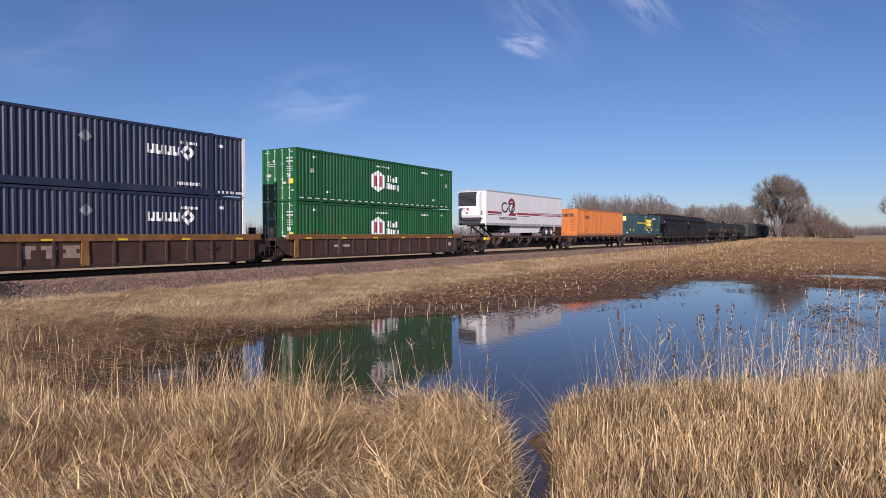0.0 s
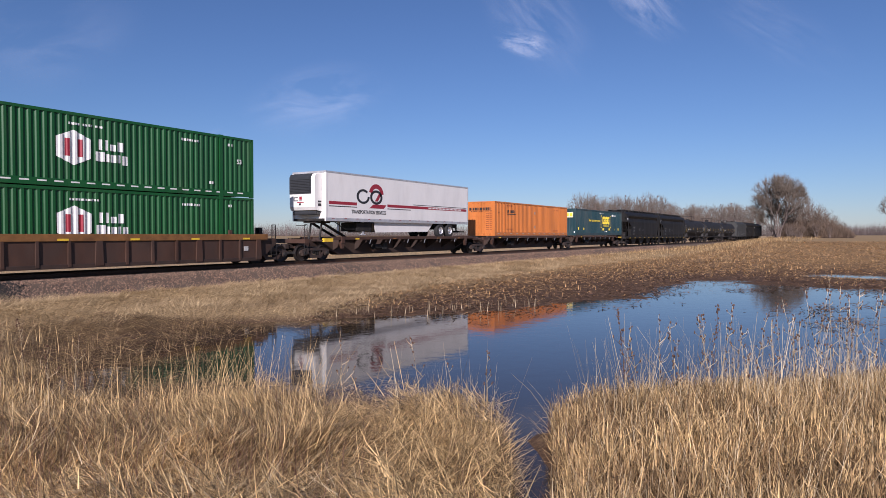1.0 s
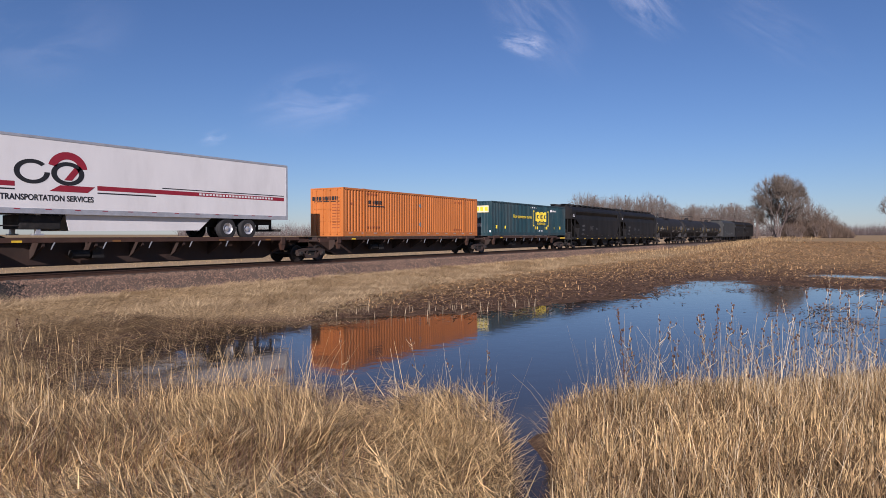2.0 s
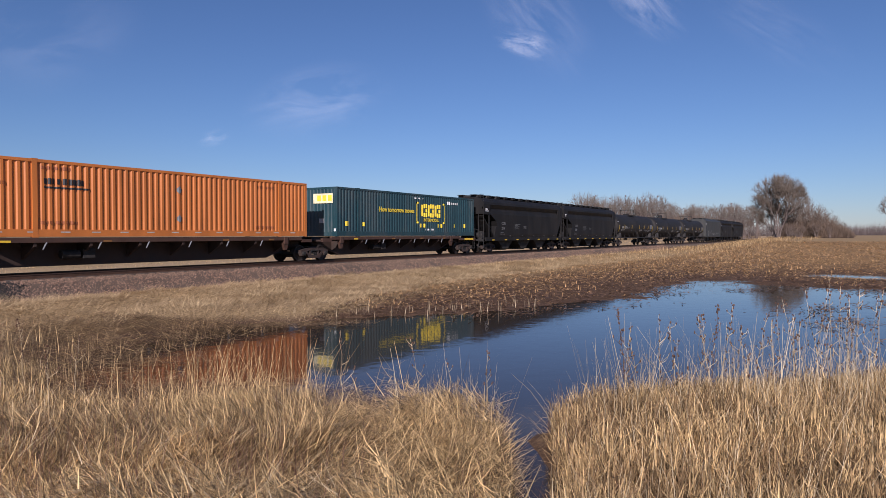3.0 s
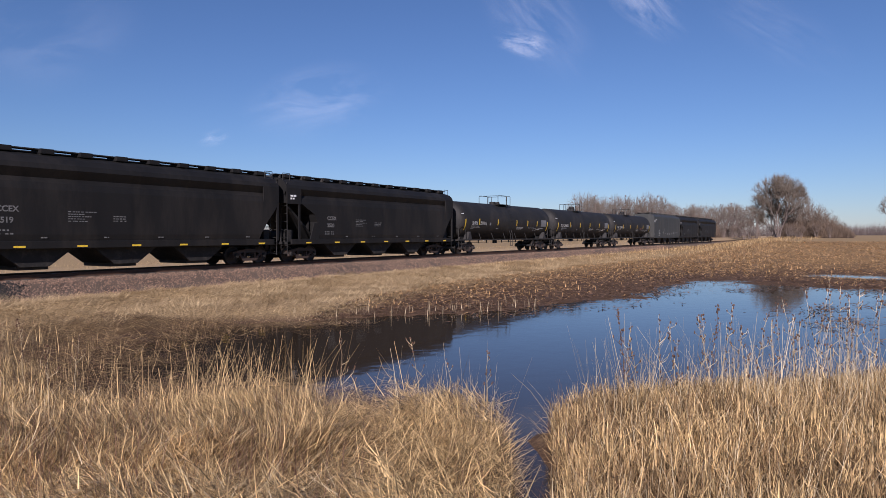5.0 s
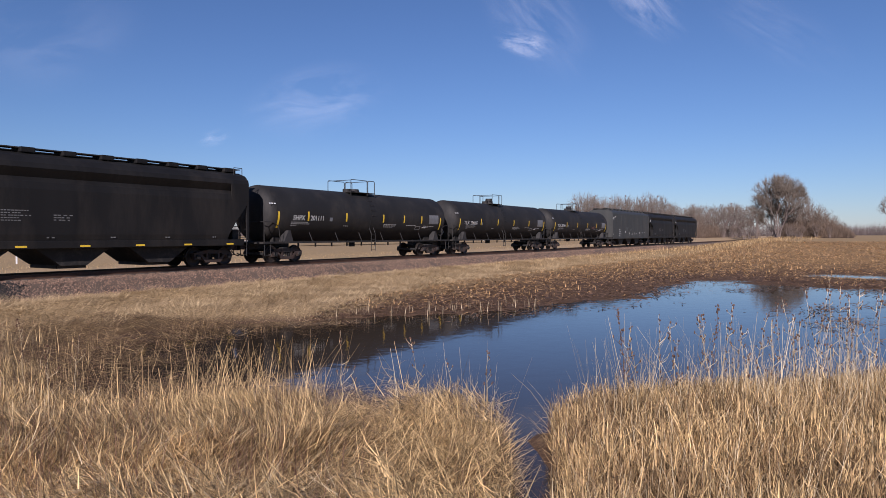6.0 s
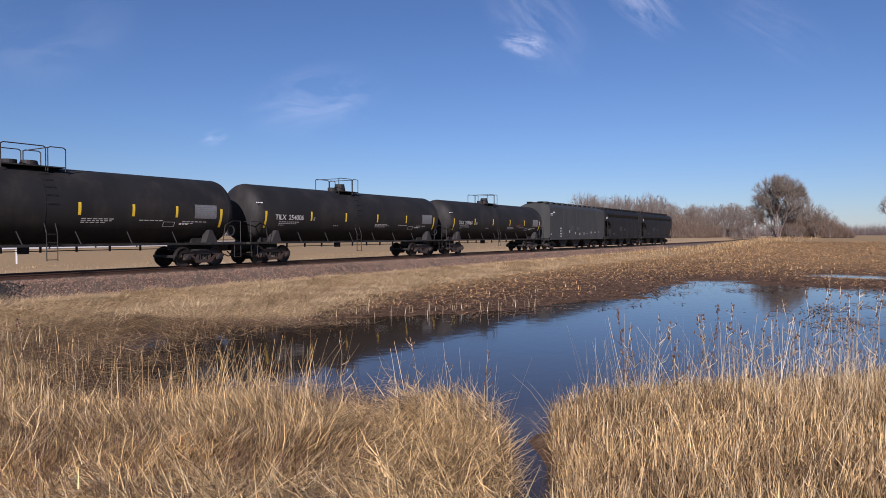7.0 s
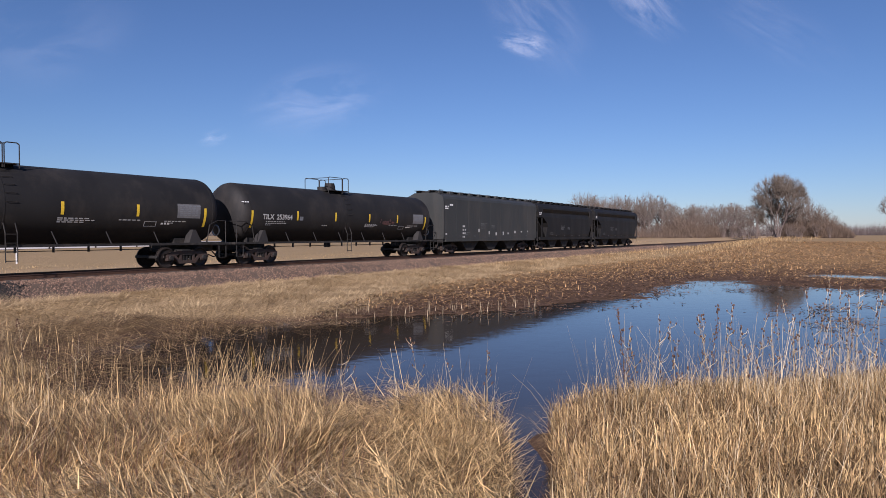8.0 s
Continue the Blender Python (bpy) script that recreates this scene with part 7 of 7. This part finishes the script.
def brush():
    rng = np.random.default_rng(14)
    # low brown brush under the trees, and the distant woods
    v_all, f_all, off = [], [], 0
    for side0, side1, d0, d1, h0, h1, n in ((0.20, 0.48, 205, 250, 1.0, 6.0, 24000), (0.475, 0.60, 196, 214, 0.6, 4.0, 9000), (0.462, 0.53, 208, 226, 2.0, 8.0, 16000), (0.33, 0.475, 214, 236, 2.0, 9.5, 34000), (0.500, 0.62, 196, 220, 3.0, 14.0, 62000)):
        s = rng.uniform(side0, side1, n)
        d = rng.uniform(d0, d1, n)
        x, y = from_view(s, d)
        clear = ((y - TRACK_Y > 3.2) | (y - TRACK_Y < -7.0)) & ~((x > 216) & (x < 262) & (y > 29) & (y < 41))
        x, y, s = x[clear], y[clear], s[clear]
        m = len(x)
        h = rng.uniform(h0, h1, m) * (np.interp(s, [0.33, 0.505, 0.52, 0.565, 0.595, 0.62], [1.0, 0.85, 1.0, 0.85, 0.45, 0.15]) if h1 > 9 else 1.0) * (0.72 + 0.3 * waves(x * 0.35, y * 0.35, 2.0) + 0.35 * waves(x * 0.9, y * 0.9, 6.0))
        h = np.maximum(h, 0.6)
        piece = rng.uniform(0.5, 1.7, m)
        v, f = blades(rng, x, y, ground_height(x, y) - 0.1 + np.maximum(h - piece * 0.6, 0) * rng.uniform(0, 1, m) ** 0.8, piece, np.abs(rng.normal(0, 0.6, m)), rng.uniform(-0.4, 0.7, m), rng.uniform(0.03, 0.075, m), rng.uniform(0, 6.28, m), 1)
        v_all.append(v)
        f_all.append(f + off)
        off += len(v)
    mesh_stuff("brush_thicket", np.concatenate(v_all), np.concatenate(f_all), M_BRUSH, "brown leafless brush under the trees", "brush")
    n = 40000
    s = np.concatenate([rng.uniform(-0.40, 0.52, n // 2), rng.uniform(0.50, 0.85, n // 2)])
    d = np.concatenate([rng.uniform(440, 520, n // 2), rng.uniform(560, 680, n // 2)])
    x, y = from_view(s, d)
    h = (9.5 + 3.0 * waves(x * 0.06, y * 0.06, 1.0) + 1.6 * waves(x * 0.3, y * 0.3, 3.0)) * rng.uniform(0.5, 1.0, n) ** 0.6
    v, f = blades(rng, x, y, ground_height(x, y) - 0.2, np.maximum(h, 1), np.abs(rng.normal(0, 0.65, n)), rng.uniform(-0.3, 0.4, n), rng.uniform(0.06, 0.17, n), rng.uniform(0, 6.28, n), 1)
    mesh_stuff("distant_woods", v, f, M_FARWOOD, "distant bare grey-brown woods along the horizon", "woods")


def clouds():
    def mat(name, seed, amount, stretch, turn):
        m = bpy.data.materials.new(name)
        m.use_nodes = True
        nt = m.node_tree
        for nd in list(nt.nodes):
            if nd.type == "BSDF_PRINCIPLED":
                nt.nodes.remove(nd)
        tc = nt.nodes.new("ShaderNodeTexCoord")
        mp = nt.nodes.new("ShaderNodeMapping")
        mp.inputs["Location"].default_value = (seed, seed * 0.7, 0)
        mp.inputs["Rotation"].default_value = (0, 0, turn)
        mp.inputs["Scale"].default_value = (1.0, stretch, 1.0)
        no = nt.nodes.new("ShaderNodeTexNoise")
        no.inputs["Scale"].default_value, no.inputs["Detail"].default_value, no.inputs["Roughness"].default_value = 2.2, 9, 0.62
        no.inputs["Distortion"].default_value = 0.6
        nt.links.new(tc.outputs["UV"], mp.inputs["Vector"])
        nt.links.new(mp.outputs["Vector"], no.inputs["Vector"])
        ct = nt.nodes.new("ShaderNodeVectorMath")
        ct.operation = "DISTANCE"
        ct.inputs[1].default_value = (0.5, 0.5, 0)
        nt.links.new(tc.outputs["UV"], ct.inputs[0])
        fall = nt.nodes.new("ShaderNodeMapRange")
        fall.interpolation_type = "SMOOTHSTEP"
        fall.inputs["From Min"].default_value, fall.inputs["From Max"].default_value = 0.5, 0.02
        nt.links.new(ct.outputs["Value"], fall.inputs["Value"])
        rp = nt.nodes.new("ShaderNodeMapRange")
        rp.inputs["From Min"].default_value, rp.inputs["From Max"].default_value = 0.38, 0.75
        rp.inputs["To Max"].default_value = amount
        nt.links.new(no.outputs["Fac"], rp.inputs["Value"])
        mu = nt.nodes.new("ShaderNodeMath")
        mu.operation = "MULTIPLY"
        nt.links.new(fall.outputs["Result"], mu.inputs[0])
        nt.links.new(rp.outputs["Result"], mu.inputs[1])
        tr = nt.nodes.new("ShaderNodeBsdfTransparent")
        df = nt.nodes.new("ShaderNodeBsdfDiffuse")
        df.inputs["Color"].default_value = (0.85, 0.87, 0.9, 1)
        mx = nt.nodes.new("ShaderNodeMixShader")
        nt.links.new(mu.outputs[0], mx.inputs["Fac"])
        nt.links.new(tr.outputs[0], mx.inputs[1])
        nt.links.new(df.outputs[0], mx.inputs[2])
        nt.links.new(mx.outputs[0], nt.nodes["Material Output"].inputs["Surface"])
        return m

    # side, rise over the horizon, width, height in view units, roll, strength
    for k, (side, rise, w, h, roll, amt, stretch) in enumerate(((0.125, 0.285, 0.11, 0.05, -14, 0.42, 1.4), (0.14, 0.325, 0.26, 0.15, -50, 0.09, 2.4), (0.30, 0.35, 0.18, 0.10, -40, 0.24, 2.0),
                                                               (-0.19, 0.20, 0.26, 0.13, 12, 0.13, 1.5), (-0.345, 0.145, 0.06, 0.03, 15, 0.14, 1.6), (-0.60, 0.30, 0.35, 0.2, 10, 0.06, 1.5), (0.5, 0.31, 0.3, 0.12, -30, 0.05, 2.5))):
        depth = 3000.0
        x, y = from_view(side, depth)
        me = bpy.data.meshes.new("cloud")
        a, b = w * depth / 2, h * depth / 2
        me.from_pydata([(-a, -b, 0), (a, -b, 0), (a, b, 0), (-a, b, 0)], [], [(0, 1, 2, 3)])
        uv = me.uv_layers.new(name="UVMap")
        for i, c in enumerate(((0, 0), (1, 0), (1, 1), (0, 1))):
            uv.data[i].uv = c
        me.materials.append(mat("cirrus_wisp", 3.1 * k + 1, amt, stretch, radians(10 * k)))
        o = new("cloud", me)
        place = Vector((float(x), float(y), EYE_Z + rise * depth))
        o.matrix_world = Matrix.Translation(place) @ pose(0, 0, 0, 90, 0, -57.858) @ pose(0, 0, 0, 0, 0, roll)
        tagged(o, "thin white wisp of high cirrus cloud", "cloud", "cirrus wisps", "structure")


def surround():
    """The bank goes on round and behind the standpoint."""
    rng = np.random.default_rng(17)
    n = 20000
    r = np.sqrt(rng.uniform(0.6 ** 2, 15.0 ** 2, n))
    a = rng.uniform(0, 6.2832, n)
    x, y = r * np.cos(a), r * np.sin(a)
    away = np.abs((a - (math.pi / 2 - VIEW_YAW) + math.pi) % (2 * math.pi) - math.pi)
    k = ((away > 0.72) | (r < 3.3)) & (shore_distance(x, y) > 0) & ((away > 0.72) | (r < 2.6))
    x, y = x[k], y[k]
    n = len(x)
    v, f = blades(rng, x, y, ground_height(x, y) - 0.02, rng.uniform(0.12, 0.45, n), rng.uniform(0.2, 1.3, n), rng.uniform(0, 1.0, n), rng.uniform(0.005, 0.014, n), rng.uniform(0, 6.28, n), 2)
    mesh_stuff("trodden_grass", v, f, M_STRAW, "short trodden dry grass round the standpoint", "grass")


near_grass()
surround()
weeds()
bank_grass()
corn_litter()
trees()
brush()
clouds()


def travelled(t):
    return SPEED * t + 0.5 * GAIN * t * t


def motions():
    """The train rolls towards the left at about 19 m/s, its wheels turning with it."""
    times = [0.5 * k for k in range(17)]
    for ob, x, y, z in MOVERS:
        walk(ob, [(t, pose(x - travelled(t), y, z)) for t in times])
    ticks = [k / 30 for k in range(241)]
    for w, x in WHEELS:
        walk(w, [(t, pose(x, 0, 0, 0, -math.degrees(travelled(t) / WHEEL_R), 0)) for t in ticks])


motions()
